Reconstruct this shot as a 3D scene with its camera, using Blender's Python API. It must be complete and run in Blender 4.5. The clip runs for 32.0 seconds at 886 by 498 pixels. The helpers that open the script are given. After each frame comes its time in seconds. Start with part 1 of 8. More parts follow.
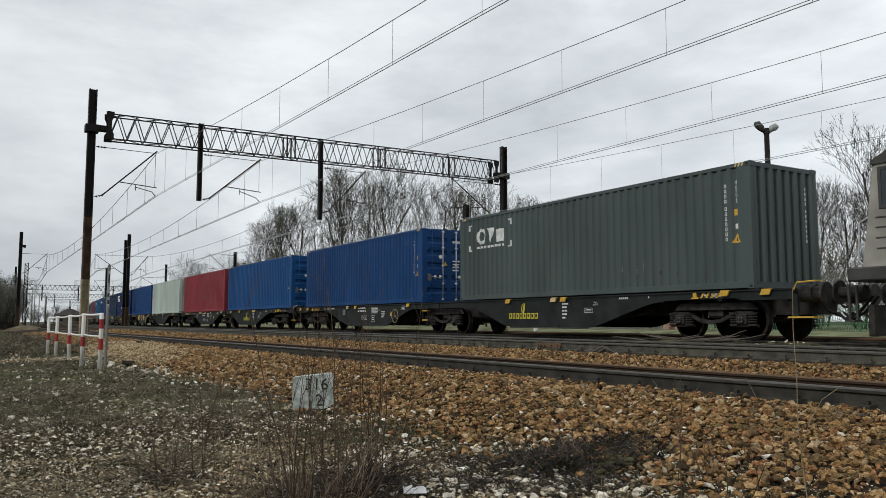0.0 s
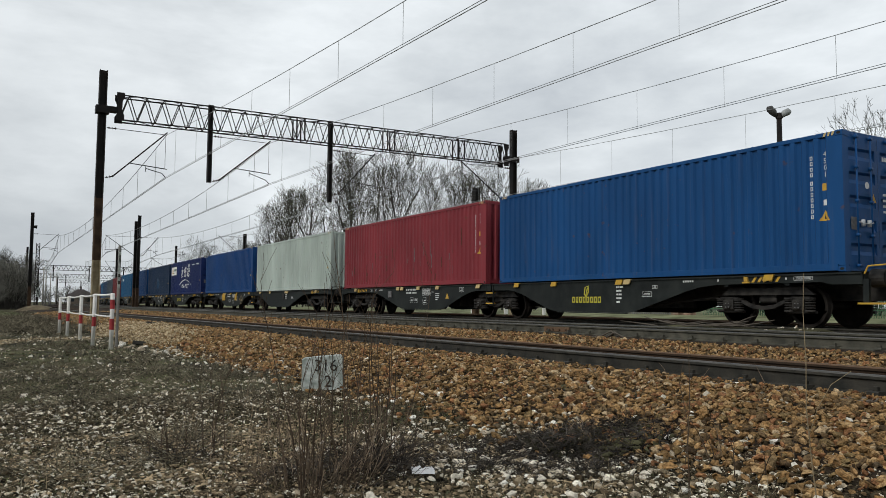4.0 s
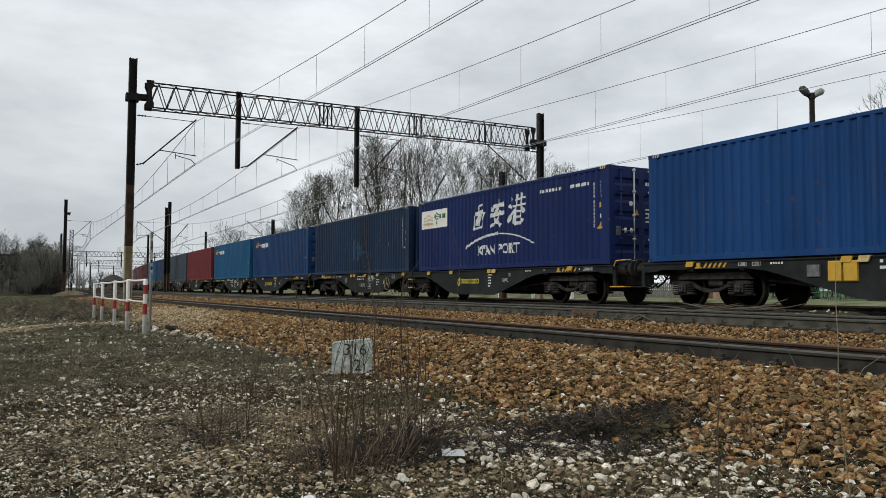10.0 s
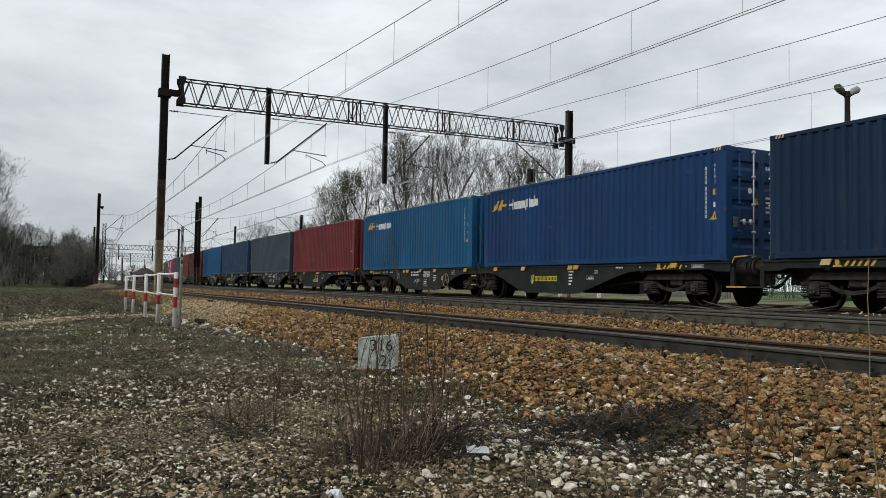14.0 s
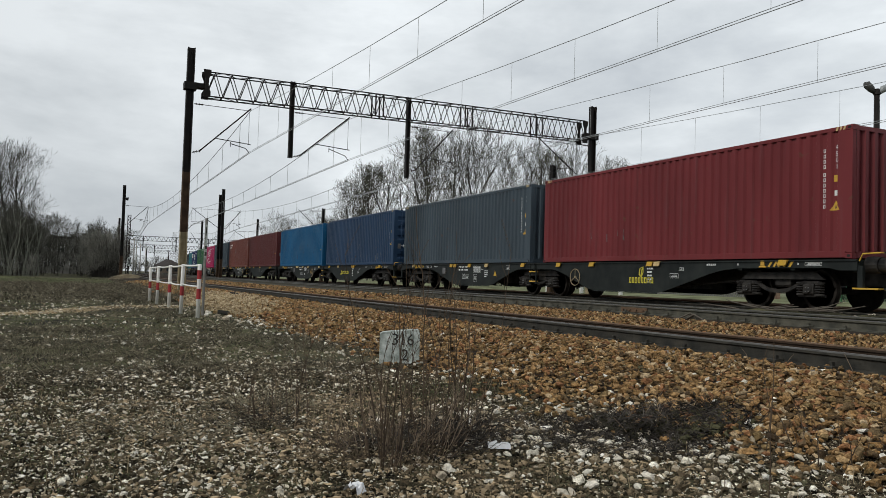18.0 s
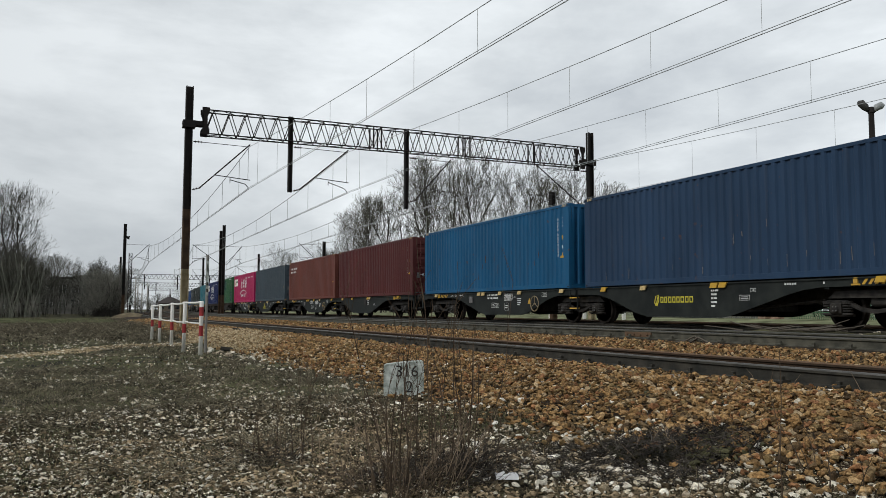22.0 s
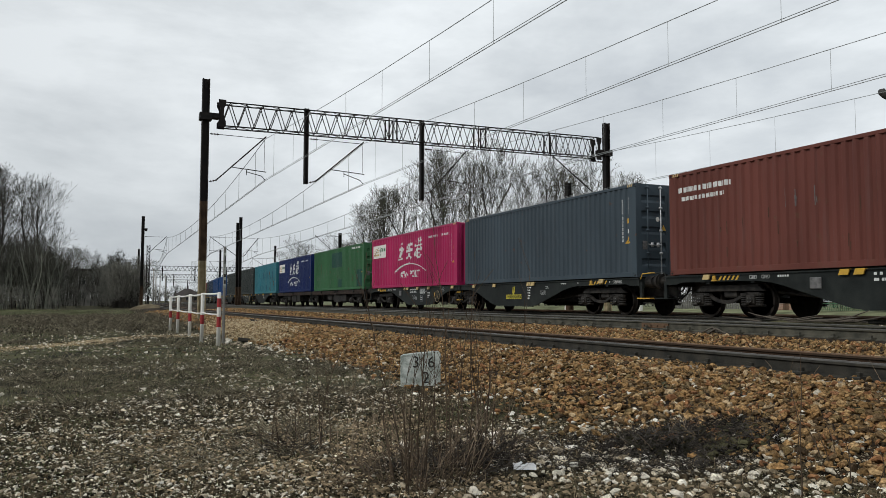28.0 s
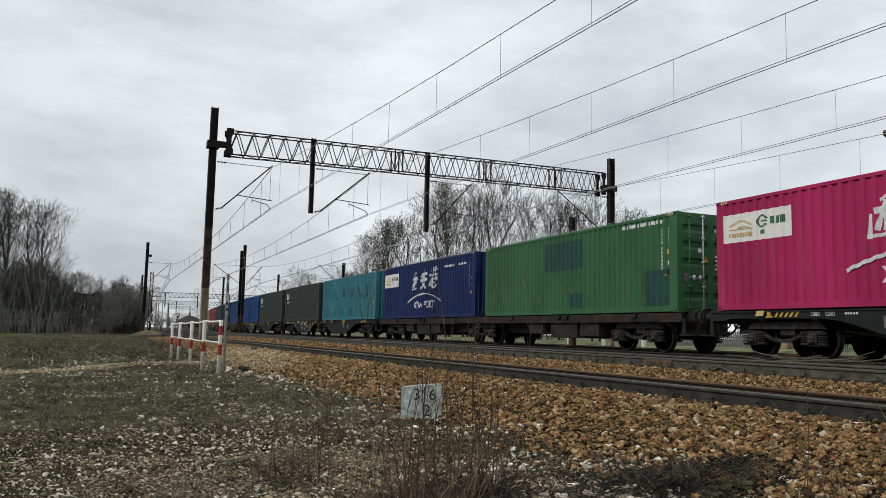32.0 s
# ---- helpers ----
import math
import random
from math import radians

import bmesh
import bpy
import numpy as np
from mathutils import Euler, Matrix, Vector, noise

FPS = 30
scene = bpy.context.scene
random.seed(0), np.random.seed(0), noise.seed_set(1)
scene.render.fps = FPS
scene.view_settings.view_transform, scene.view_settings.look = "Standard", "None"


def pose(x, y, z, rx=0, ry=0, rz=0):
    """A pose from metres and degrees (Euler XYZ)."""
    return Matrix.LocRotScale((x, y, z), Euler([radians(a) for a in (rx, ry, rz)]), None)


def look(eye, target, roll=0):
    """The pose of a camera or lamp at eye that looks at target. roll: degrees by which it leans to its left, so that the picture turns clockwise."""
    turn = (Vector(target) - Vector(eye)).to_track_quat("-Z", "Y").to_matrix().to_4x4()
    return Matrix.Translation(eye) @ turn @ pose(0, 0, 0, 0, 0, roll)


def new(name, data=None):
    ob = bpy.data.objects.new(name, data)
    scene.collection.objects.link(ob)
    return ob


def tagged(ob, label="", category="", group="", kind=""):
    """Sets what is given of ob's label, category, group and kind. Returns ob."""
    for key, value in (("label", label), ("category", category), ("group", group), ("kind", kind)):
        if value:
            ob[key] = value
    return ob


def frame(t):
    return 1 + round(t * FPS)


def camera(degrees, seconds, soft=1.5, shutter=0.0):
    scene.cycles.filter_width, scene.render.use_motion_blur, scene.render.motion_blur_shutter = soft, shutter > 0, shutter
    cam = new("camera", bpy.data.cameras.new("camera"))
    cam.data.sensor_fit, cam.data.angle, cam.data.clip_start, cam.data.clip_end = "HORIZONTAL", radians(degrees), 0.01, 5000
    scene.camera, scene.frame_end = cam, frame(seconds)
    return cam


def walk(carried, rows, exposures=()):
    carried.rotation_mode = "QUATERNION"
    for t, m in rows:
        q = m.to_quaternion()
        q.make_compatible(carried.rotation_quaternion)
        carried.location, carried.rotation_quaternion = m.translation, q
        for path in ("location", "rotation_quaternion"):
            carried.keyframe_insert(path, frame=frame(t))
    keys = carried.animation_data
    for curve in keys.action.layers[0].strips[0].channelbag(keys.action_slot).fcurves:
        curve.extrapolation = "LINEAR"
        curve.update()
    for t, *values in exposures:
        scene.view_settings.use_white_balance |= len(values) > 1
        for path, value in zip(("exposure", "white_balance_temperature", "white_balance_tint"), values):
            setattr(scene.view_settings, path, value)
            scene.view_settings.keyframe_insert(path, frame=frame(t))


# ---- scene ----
from collections import defaultdict

# ---- camera ----
cam = camera(59.05, 32.0, soft=0.5)
PATH = (
    (0, -0.001, -0.006, 0.431, 31.08, 5.30, -0.03),
    (0.5, -0.001, -0.006, 0.431, 30.84, 5.30, -0.19),
    (1, -0.001, -0.006, 0.430, 30.55, 5.24, -0.27),
    (1.5, -0.002, -0.006, 0.430, 30.49, 5.00, -0.29),
    (2, -0.002, -0.006, 0.430, 30.48, 4.88, -0.24),
    (2.5, -0.003, -0.006, 0.429, 30.44, 4.78, -0.03),
    (3, -0.003, -0.006, 0.428, 30.43, 4.57, 0.28),
    (3.5, -0.005, -0.007, 0.427, 30.47, 4.31, 0.38),
    (5.5, -0.015, -0.009, 0.423, 30.07, 3.78, 0.73),
    (6, -0.018, -0.011, 0.423, 29.94, 3.83, 0.92),
    (6.5, -0.021, -0.013, 0.423, 29.75, 3.88, 1.09),
    (7, -0.023, -0.015, 0.424, 29.50, 3.84, 1.06),
    (7.5, -0.026, -0.017, 0.424, 29.25, 3.73, 0.99),
    (8, -0.028, -0.019, 0.425, 29.01, 3.52, 0.88),
    (8.5, -0.029, -0.021, 0.425, 28.88, 3.37, 0.75),
    (9, -0.031, -0.023, 0.426, 28.71, 3.28, 0.57),
    (9.5, -0.031, -0.025, 0.426, 28.56, 3.12, 0.40),
    (10, -0.031, -0.026, 0.426, 28.47, 2.93, 0.27),
    (10.5, -0.031, -0.027, 0.426, 28.36, 2.87, 0.25),
    (11, -0.031, -0.028, 0.427, 28.05, 2.76, 0.24),
    (11.5, -0.031, -0.029, 0.427, 27.54, 2.65, 0.17),
    (12, -0.031, -0.031, 0.427, 27.21, 2.62, 0.21),
    (12.5, -0.031, -0.032, 0.427, 27.12, 2.66, 0.48),
    (13, -0.032, -0.034, 0.427, 26.85, 2.70, 0.52),
    (13.5, -0.033, -0.035, 0.427, 26.67, 2.66, 0.68),
    (14, -0.035, -0.036, 0.428, 26.49, 2.68, 0.98),
    (14.5, -0.038, -0.037, 0.428, 26.21, 2.86, 1.13),
    (16.5, -0.048, -0.035, 0.428, 25.36, 2.42, 1.05),
    (17, -0.050, -0.034, 0.429, 25.33, 2.36, 1.27),
    (17.5, -0.051, -0.033, 0.429, 25.21, 2.32, 1.61),
    (18, -0.052, -0.033, 0.429, 24.97, 2.28, 1.75),
    (18.5, -0.053, -0.033, 0.430, 24.70, 2.36, 1.82),
    (19, -0.053, -0.033, 0.431, 24.55, 2.57, 1.47),
    (19.5, -0.053, -0.033, 0.431, 24.52, 2.80, 1.04),
    (20, -0.053, -0.034, 0.432, 24.58, 3.03, 0.60),
    (20.5, -0.053, -0.034, 0.432, 24.67, 3.34, 0.34),
    (21, -0.053, -0.034, 0.433, 24.78, 3.76, 0.13),
    (21.5, -0.053, -0.035, 0.433, 24.84, 4.21, 0.06),
    (22, -0.053, -0.035, 0.434, 24.85, 4.44, 0.10),
    (22.5, -0.053, -0.035, 0.434, 24.85, 4.35, 0.15),
    (23, -0.053, -0.035, 0.434, 24.80, 4.27, 0.31),
    (23.5, -0.053, -0.034, 0.434, 24.79, 4.22, 0.43),
    (24, -0.054, -0.034, 0.434, 24.62, 4.02, 0.49),
    (24.5, -0.055, -0.034, 0.433, 24.29, 3.78, 0.43),
    (25, -0.056, -0.034, 0.433, 23.91, 3.51, 0.26),
    (25.5, -0.057, -0.034, 0.433, 23.71, 3.34, 0.21),
    (27.5, -0.061, -0.033, 0.431, 23.76, 3.75, 0.06),
    (28, -0.061, -0.032, 0.430, 23.71, 3.81, 0.07),
    (28.5, -0.061, -0.031, 0.430, 23.69, 3.82, 0.16),
    (29, -0.060, -0.029, 0.430, 23.63, 3.77, 0.34),
    (29.5, -0.059, -0.027, 0.429, 23.80, 3.65, 0.47),
    (30, -0.058, -0.025, 0.429, 24.09, 3.53, 0.77),
    (30.5, -0.057, -0.022, 0.429, 24.30, 3.55, 0.94),
    (31, -0.056, -0.019, 0.429, 24.52, 3.75, 1.14),
    (31.5, -0.055, -0.015, 0.429, 24.28, 4.63, 1.29),
    (32, -0.054, -0.011, 0.429, 23.42, 6.14, 1.21),
)


def aim(x, y, z, yaw, pitch, roll):
    """A camera pose: yaw clockwise from +y, pitch upwards, roll, in degrees."""
    a, b = radians(yaw), radians(pitch)
    d = (math.sin(a) * math.cos(b), math.cos(a) * math.cos(b), math.sin(b))
    return look((x, y, z), (x + d[0], y + d[1], z + d[2]), roll)


walk(cam, [(t, aim(*row)) for t, *row in PATH], exposures=((0, 0.0), (32, 0.0)))

# ---- light ----
world = bpy.data.worlds.new("overcast_sky")
scene.world = world
world.use_nodes = True
wn, wl = world.node_tree.nodes, world.node_tree.links
wn.clear()


def wnode(kind, **values):
    n = wn.new(kind)
    for k, v in values.items():
        n.inputs[k].default_value = v
    return n


SUN_ELEVATION, SUN_TURN = radians(37), radians(257)
sky = wn.new("ShaderNodeTexSky")
sky.sky_type, sky.sun_disc = "NISHITA", False
sky.sun_elevation, sky.sun_rotation = SUN_ELEVATION, SUN_TURN
coord = wn.new("ShaderNodeTexCoord")
stretch = wn.new("ShaderNodeMapping")
stretch.inputs["Scale"].default_value = (1.0, 1.0, 2.6)
wl.new(coord.outputs["Generated"], stretch.inputs["Vector"])
clouds = wnode("ShaderNodeTexNoise", Scale=2.2, Detail=7.0, Roughness=0.55, Distortion=0.35)
wl.new(stretch.outputs["Vector"], clouds.inputs["Vector"])
billows = wnode("ShaderNodeTexNoise", Scale=5.5, Detail=5.0, Roughness=0.6)
wl.new(stretch.outputs["Vector"], billows.inputs["Vector"])
both = wn.new("ShaderNodeMath")
both.operation = "MULTIPLY_ADD"
both.inputs[1].default_value = 0.35
wl.new(billows.outputs["Fac"], both.inputs[0])
wl.new(clouds.outputs["Fac"], both.inputs[2])
ramp = wn.new("ShaderNodeValToRGB")
e = ramp.color_ramp.elements
e[0].position, e[0].color = 0.42, (0.43, 0.465, 0.50, 1)
e[1].position, e[1].color = 0.80, (0.755, 0.795, 0.82, 1)
mid = ramp.color_ramp.elements.new(0.60)
mid.color = (0.568, 0.605, 0.632, 1)
wl.new(both.outputs[0], ramp.inputs["Fac"])
sky_light = wnode("ShaderNodeBackground", Strength=0.05)
wl.new(sky.outputs["Color"], sky_light.inputs["Color"])
cloud_light = wnode("ShaderNodeBackground", Strength=1.17)
toward = wn.new("ShaderNodeVectorMath")
toward.operation = "DOT_PRODUCT"
toward.inputs[1].default_value = (0.90, 0.30, 0.32)   # the cloud is thinner towards the east
wl.new(coord.outputs["Generated"], toward.inputs[0])
glow = wn.new("ShaderNodeMapRange")
glow.inputs["From Min"].default_value, glow.inputs["From Max"].default_value = -0.2, 0.95
glow.inputs["To Min"].default_value, glow.inputs["To Max"].default_value = 0.75, 1.13
wl.new(toward.outputs["Value"], glow.inputs["Value"])
lit = wn.new("ShaderNodeMix")
lit.data_type, lit.blend_type = "RGBA", "MULTIPLY"
lit.inputs[0].default_value = 1.0
wl.new(ramp.outputs["Color"], lit.inputs[6])
wl.new(glow.outputs["Result"], lit.inputs[7])
wl.new(lit.outputs[2], cloud_light.inputs["Color"])
blend = wnode("ShaderNodeMixShader", Fac=0.94)
wl.new(sky_light.outputs[0], blend.inputs[1])
wl.new(cloud_light.outputs[0], blend.inputs[2])
world_out = wn.new("ShaderNodeOutputWorld")
wl.new(blend.outputs[0], world_out.inputs["Surface"])

sun_data = bpy.data.lights.new("sun", "SUN")
sun_data.energy, sun_data.angle, sun_data.color = 1.5, radians(14), (1.0, 0.965, 0.91)
sun = new("sun", sun_data)
sun.matrix_world = look((0, 0, 40), (-math.sin(SUN_TURN) * 10, -math.cos(SUN_TURN) * 10, 40 - math.tan(SUN_ELEVATION) * 10))


# ---- materials ----
def material(name, color, rough=0.7, metal=0.0, vary=0.25, scale=3.0, bump=0.0, bump_scale=40.0, second=None, spec=0.3, stretch_z=1.0, per_object=0.0, per_island=0.0, detail_scale=60.0):
    """A painted, stained or weathered surface: two scales of variation, an optional second colour in patches, fine relief."""
    m = bpy.data.materials.new(name)
    m.use_nodes = True
    nt = m.node_tree
    nd, ln = nt.nodes, nt.links
    b = nd["Principled BSDF"]
    b.inputs["Roughness"].default_value = rough
    b.inputs["Metallic"].default_value = metal
    b.inputs["Specular IOR Level"].default_value = spec
    tc = nd.new("ShaderNodeTexCoord")
    mp = nd.new("ShaderNodeMapping")
    mp.inputs["Scale"].default_value = (1, 1, stretch_z)
    ln.new(tc.outputs["Object"], mp.inputs["Vector"])
    big = nd.new("ShaderNodeTexNoise")
    big.inputs["Scale"].default_value, big.inputs["Detail"].default_value = scale, 6
    ln.new(mp.outputs["Vector"], big.inputs["Vector"])
    fine = nd.new("ShaderNodeTexNoise")
    fine.inputs["Scale"].default_value, fine.inputs["Detail"].default_value = detail_scale, 3
    ln.new(mp.outputs["Vector"], fine.inputs["Vector"])
    mix = nd.new("ShaderNodeMix")
    mix.data_type = "RGBA"
    lo = [c * (1 - vary) for c in color]
    hi = second if second else [min(1, c * (1 + vary)) for c in color]
    mix.inputs[6].default_value = (*lo, 1)
    mix.inputs[7].default_value = (*hi, 1)
    rng = nd.new("ShaderNodeMapRange")
    rng.inputs["From Min"].default_value, rng.inputs["From Max"].default_value = 0.32, 0.68
    ln.new(big.outputs["Fac"], rng.inputs["Value"])
    ln.new(rng.outputs["Result"], mix.inputs[0])
    hsv = nd.new("ShaderNodeHueSaturation")
    ln.new(mix.outputs[2], hsv.inputs["Color"])
    val = nd.new("ShaderNodeMath")
    val.operation = "MULTIPLY_ADD"
    val.inputs[1].default_value, val.inputs[2].default_value = 0.5 * vary, 1 - 0.25 * vary
    ln.new(fine.outputs["Fac"], val.inputs[0])
    last = val
    for share, source in ((per_object, "obj"), (per_island, "isl")):
        if share:
            src = nd.new("ShaderNodeObjectInfo" if source == "obj" else "ShaderNodeNewGeometry")
            mul = nd.new("ShaderNodeMath")
            mul.operation = "MULTIPLY_ADD"
            mul.inputs[1].default_value, mul.inputs[2].default_value = share, 1 - share / 2
            ln.new(src.outputs["Random" if source == "obj" else "Random Per Island"], mul.inputs[0])
            both_v = nd.new("ShaderNodeMath")
            both_v.operation = "MULTIPLY"
            ln.new(last.outputs[0], both_v.inputs[0])
            ln.new(mul.outputs[0], both_v.inputs[1])
            last = both_v
    ln.new(last.outputs[0], hsv.inputs["Value"])
    ln.new(hsv.outputs["Color"], b.inputs["Base Color"])
    rr = nd.new("ShaderNodeMapRange")
    rr.inputs["To Min"].default_value, rr.inputs["To Max"].default_value = max(0.05, rough - 0.12), min(1, rough + 0.12)
    ln.new(big.outputs["Fac"], rr.inputs["Value"])
    ln.new(rr.outputs["Result"], b.inputs["Roughness"])
    if bump:
        bn = nd.new("ShaderNodeTexNoise")
        bn.inputs["Scale"].default_value, bn.inputs["Detail"].default_value = bump_scale, 5
        ln.new(tc.outputs["Object"], bn.inputs["Vector"])
        bp = nd.new("ShaderNodeBump")
        bp.inputs["Strength"].default_value, bp.inputs["Distance"].default_value = bump, 0.02
        ln.new(bn.outputs["Fac"], bp.inputs["Height"])
        ln.new(bp.outputs["Normal"], b.inputs["Normal"])
    return m


def paint(name, color, rust=0.12):
    """Container paint: chalked, streaked downwards, with rust specks and grime."""
    m = material(name, color, rough=0.5, vary=0.16, scale=0.9, bump=0.05, bump_scale=25, stretch_z=0.25, spec=0.18, detail_scale=9)
    nd, ln = m.node_tree.nodes, m.node_tree.links
    b = nd["Principled BSDF"]
    old = b.inputs["Base Color"].links[0].from_socket
    tc = nd.new("ShaderNodeTexCoord")
    mp = nd.new("ShaderNodeMapping")
    mp.inputs["Scale"].default_value = (7, 7, 0.5)
    ln.new(tc.outputs["Object"], mp.inputs["Vector"])
    st = nd.new("ShaderNodeTexNoise")
    st.inputs["Scale"].default_value, st.inputs["Detail"].default_value = 1.0, 7
    ln.new(mp.outputs["Vector"], st.inputs["Vector"])
    rg = nd.new("ShaderNodeMapRange")
    rg.inputs["From Min"].default_value, rg.inputs["From Max"].default_value = 0.56, 0.82
    rg.inputs["To Max"].default_value = 0.35
    ln.new(st.outputs["Fac"], rg.inputs["Value"])
    mx = nd.new("ShaderNodeMix")
    mx.data_type = "RGBA"
    grey = sum(color) / 3
    mx.inputs[7].default_value = (*[0.5 * c + 0.5 * grey * 0.9 + 0.03 for c in color], 1)
    ln.new(rg.outputs["Result"], mx.inputs[0])
    ln.new(old, mx.inputs[6])
    sp = nd.new("ShaderNodeTexNoise")
    sp.inputs["Scale"].default_value, sp.inputs["Detail"].default_value = 3.5, 9
    ln.new(tc.outputs["Object"], sp.inputs["Vector"])
    r2 = nd.new("ShaderNodeMapRange")
    r2.inputs["From Min"].default_value, r2.inputs["From Max"].default_value = 0.70 - rust * 0.2, 0.76
    r2.inputs["To Max"].default_value = 0.8
    ln.new(sp.outputs["Fac"], r2.inputs["Value"])
    m2 = nd.new("ShaderNodeMix")
    m2.data_type = "RGBA"
    m2.inputs[7].default_value = (0.12, 0.06, 0.04, 1)
    ln.new(r2.outputs["Result"], m2.inputs[0])
    ln.new(mx.outputs[2], m2.inputs[6])
    ln.new(m2.outputs[2], b.inputs["Base Color"])
    return m


def stones(name, colors, source, rough=0.9, bump=0.9, scale=30.0, pit=0.6):
    """Loose stones: each takes one of several colours, with blotches, dark pits and rough faces."""
    m = material(name, (0.5, 0.5, 0.5), rough, vary=0.45, scale=scale * 0.5, bump=bump, bump_scale=scale * 2.2, spec=0.06, detail_scale=scale * 3)
    nd, ln = m.node_tree.nodes, m.node_tree.links
    b = nd["Principled BSDF"]
    old = b.inputs["Base Color"].links[0].from_socket
    src = nd.new("ShaderNodeObjectInfo" if source == "object" else "ShaderNodeNewGeometry")
    rp = nd.new("ShaderNodeValToRGB")
    rp.color_ramp.interpolation = "CONSTANT"
    el = rp.color_ramp.elements
    while len(el) < len(colors):
        el.new(1.0)
    for i, c in enumerate(colors):
        el[i].position, el[i].color = i / len(colors), (*c, 1)
    ln.new(src.outputs["Random" if source == "object" else "Random Per Island"], rp.inputs["Fac"])
    tc = nd.new("ShaderNodeTexCoord")
    pits = nd.new("ShaderNodeTexNoise")
    pits.inputs["Scale"].default_value, pits.inputs["Detail"].default_value, pits.inputs["Roughness"].default_value = scale * 1.6, 5, 0.65
    ln.new(tc.outputs["Object"], pits.inputs["Vector"])
    depth = nd.new("ShaderNodeMapRange")
    depth.inputs["From Min"].default_value, depth.inputs["From Max"].default_value = 0.34, 0.66
    depth.inputs["To Min"].default_value, depth.inputs["To Max"].default_value = 1 - pit, 1 + pit
    ln.new(pits.outputs["Fac"], depth.inputs["Value"])
    gain = nd.new("ShaderNodeMix")
    gain.data_type, gain.blend_type = "RGBA", "ADD"
    gain.inputs[0].default_value = 1.0
    gain.inputs[7].default_value = (0.5, 0.5, 0.5, 1)
    ln.new(old, gain.inputs[6])
    last = gain.outputs[2]
    for socket in (depth.outputs["Result"], rp.outputs["Color"]):
        mx = nd.new("ShaderNodeMix")
        mx.data_type, mx.blend_type = "RGBA", "MULTIPLY"
        mx.inputs[0].default_value = 1.0
        ln.new(last, mx.inputs[6])
        ln.new(socket, mx.inputs[7])
        last = mx.outputs[2]
    ln.new(last, b.inputs["Base Color"])
    return m


BALLAST_TONES = ((0.065, 0.044, 0.025), (0.169, 0.105, 0.048), (0.294, 0.174, 0.074), (0.131, 0.087, 0.046), (0.371, 0.245, 0.120), (0.196, 0.118, 0.052), (0.256, 0.129, 0.061), (0.185, 0.129, 0.061), (0.240, 0.150, 0.068), (0.316, 0.196, 0.087), (0.153, 0.107, 0.057), (0.207, 0.104, 0.052), (0.305, 0.185, 0.085), (0.403, 0.300, 0.180))
PALE_TONES = ((0.05, 0.039, 0.024), (0.13, 0.100, 0.062), (0.50, 0.44, 0.325), (0.08, 0.062, 0.039), (0.22, 0.175, 0.112), (0.62, 0.555, 0.43), (0.11, 0.083, 0.052), (0.72, 0.67, 0.55), (0.30, 0.245, 0.165), (0.80, 0.755, 0.65))
BALLAST = stones("ballast_stone", BALLAST_TONES, "island")
# bed below the stones: shade of their gaps is put into this near-black colour
SHADED_BED = material("ballast_bed", (0.014, 0.010, 0.007), 0.95, vary=0.5, scale=9, bump=1.0, bump_scale=14, second=(0.05, 0.034, 0.021), spec=0.1, detail_scale=22)
BALLAST_SINGLE = stones("single_ballast_stone", BALLAST_TONES[1:], "object", scale=2.5)
WHITE_SINGLE = stones("single_limestone", PALE_TONES[6:], "object", scale=2.5, pit=0.35)
WHITE_STONE = stones("limestone_gravel", PALE_TONES, "island")
LIMESTONE = stones("pale_limestone", ((0.42, 0.36, 0.27), (0.50, 0.45, 0.36), (0.64, 0.60, 0.50), (0.40, 0.34, 0.25), (0.74, 0.70, 0.61), (0.56, 0.50, 0.40), (0.68, 0.63, 0.53), (0.80, 0.77, 0.69)), "island", pit=0.3)
LEAF = material("dry_brown_leaf_litter", (0.165, 0.124, 0.078), 0.95, vary=0.4, scale=7, second=(0.42, 0.325, 0.205), per_island=1.2, spec=0.1)
SOIL_CRUMB = material("dark_soil_crumbs", (0.010, 0.009, 0.006), 0.95, vary=0.4, scale=9, second=(0.10, 0.082, 0.050), spec=0.1, per_island=1.4)
SOIL = material("dark_gravelly_soil", (0.016, 0.014, 0.009), 0.95, vary=0.6, scale=1.6, bump=1.0, bump_scale=30, second=(0.106, 0.101, 0.054), spec=0.1, detail_scale=45)
GRASS = material("thin_spring_grass", (0.092, 0.112, 0.044), 0.95, vary=0.4, scale=2.0, second=(0.18, 0.20, 0.10), per_island=0.6, spec=0.1)
VERGE = material("pale_green_verge", (0.10, 0.112, 0.055), 0.95, vary=0.35, scale=0.7, bump=0.6, bump_scale=12, second=(0.23, 0.245, 0.14), spec=0.1, detail_scale=14)
WEED = material("dead_brown_weeds", (0.030, 0.024, 0.018), 0.95, vary=0.4, scale=4, second=(0.230, 0.204, 0.142), per_island=1.6, spec=0.1)
BRAMBLE = material("black_dead_brambles", (0.010, 0.009, 0.008), 0.95, vary=0.4, scale=4, second=(0.075, 0.066, 0.058), per_island=1.6, spec=0.1)
TWIG_PALE = material("dry_tan_twigs", (0.14, 0.108, 0.078), 0.9, vary=0.4, scale=6, second=(0.27, 0.21, 0.15), per_island=1.0, spec=0.1)
TWIG_GREY = material("weathered_grey_sticks", (0.17, 0.148, 0.122), 0.9, vary=0.4, scale=6, second=(0.10, 0.085, 0.07), bump=0.3, spec=0.1)
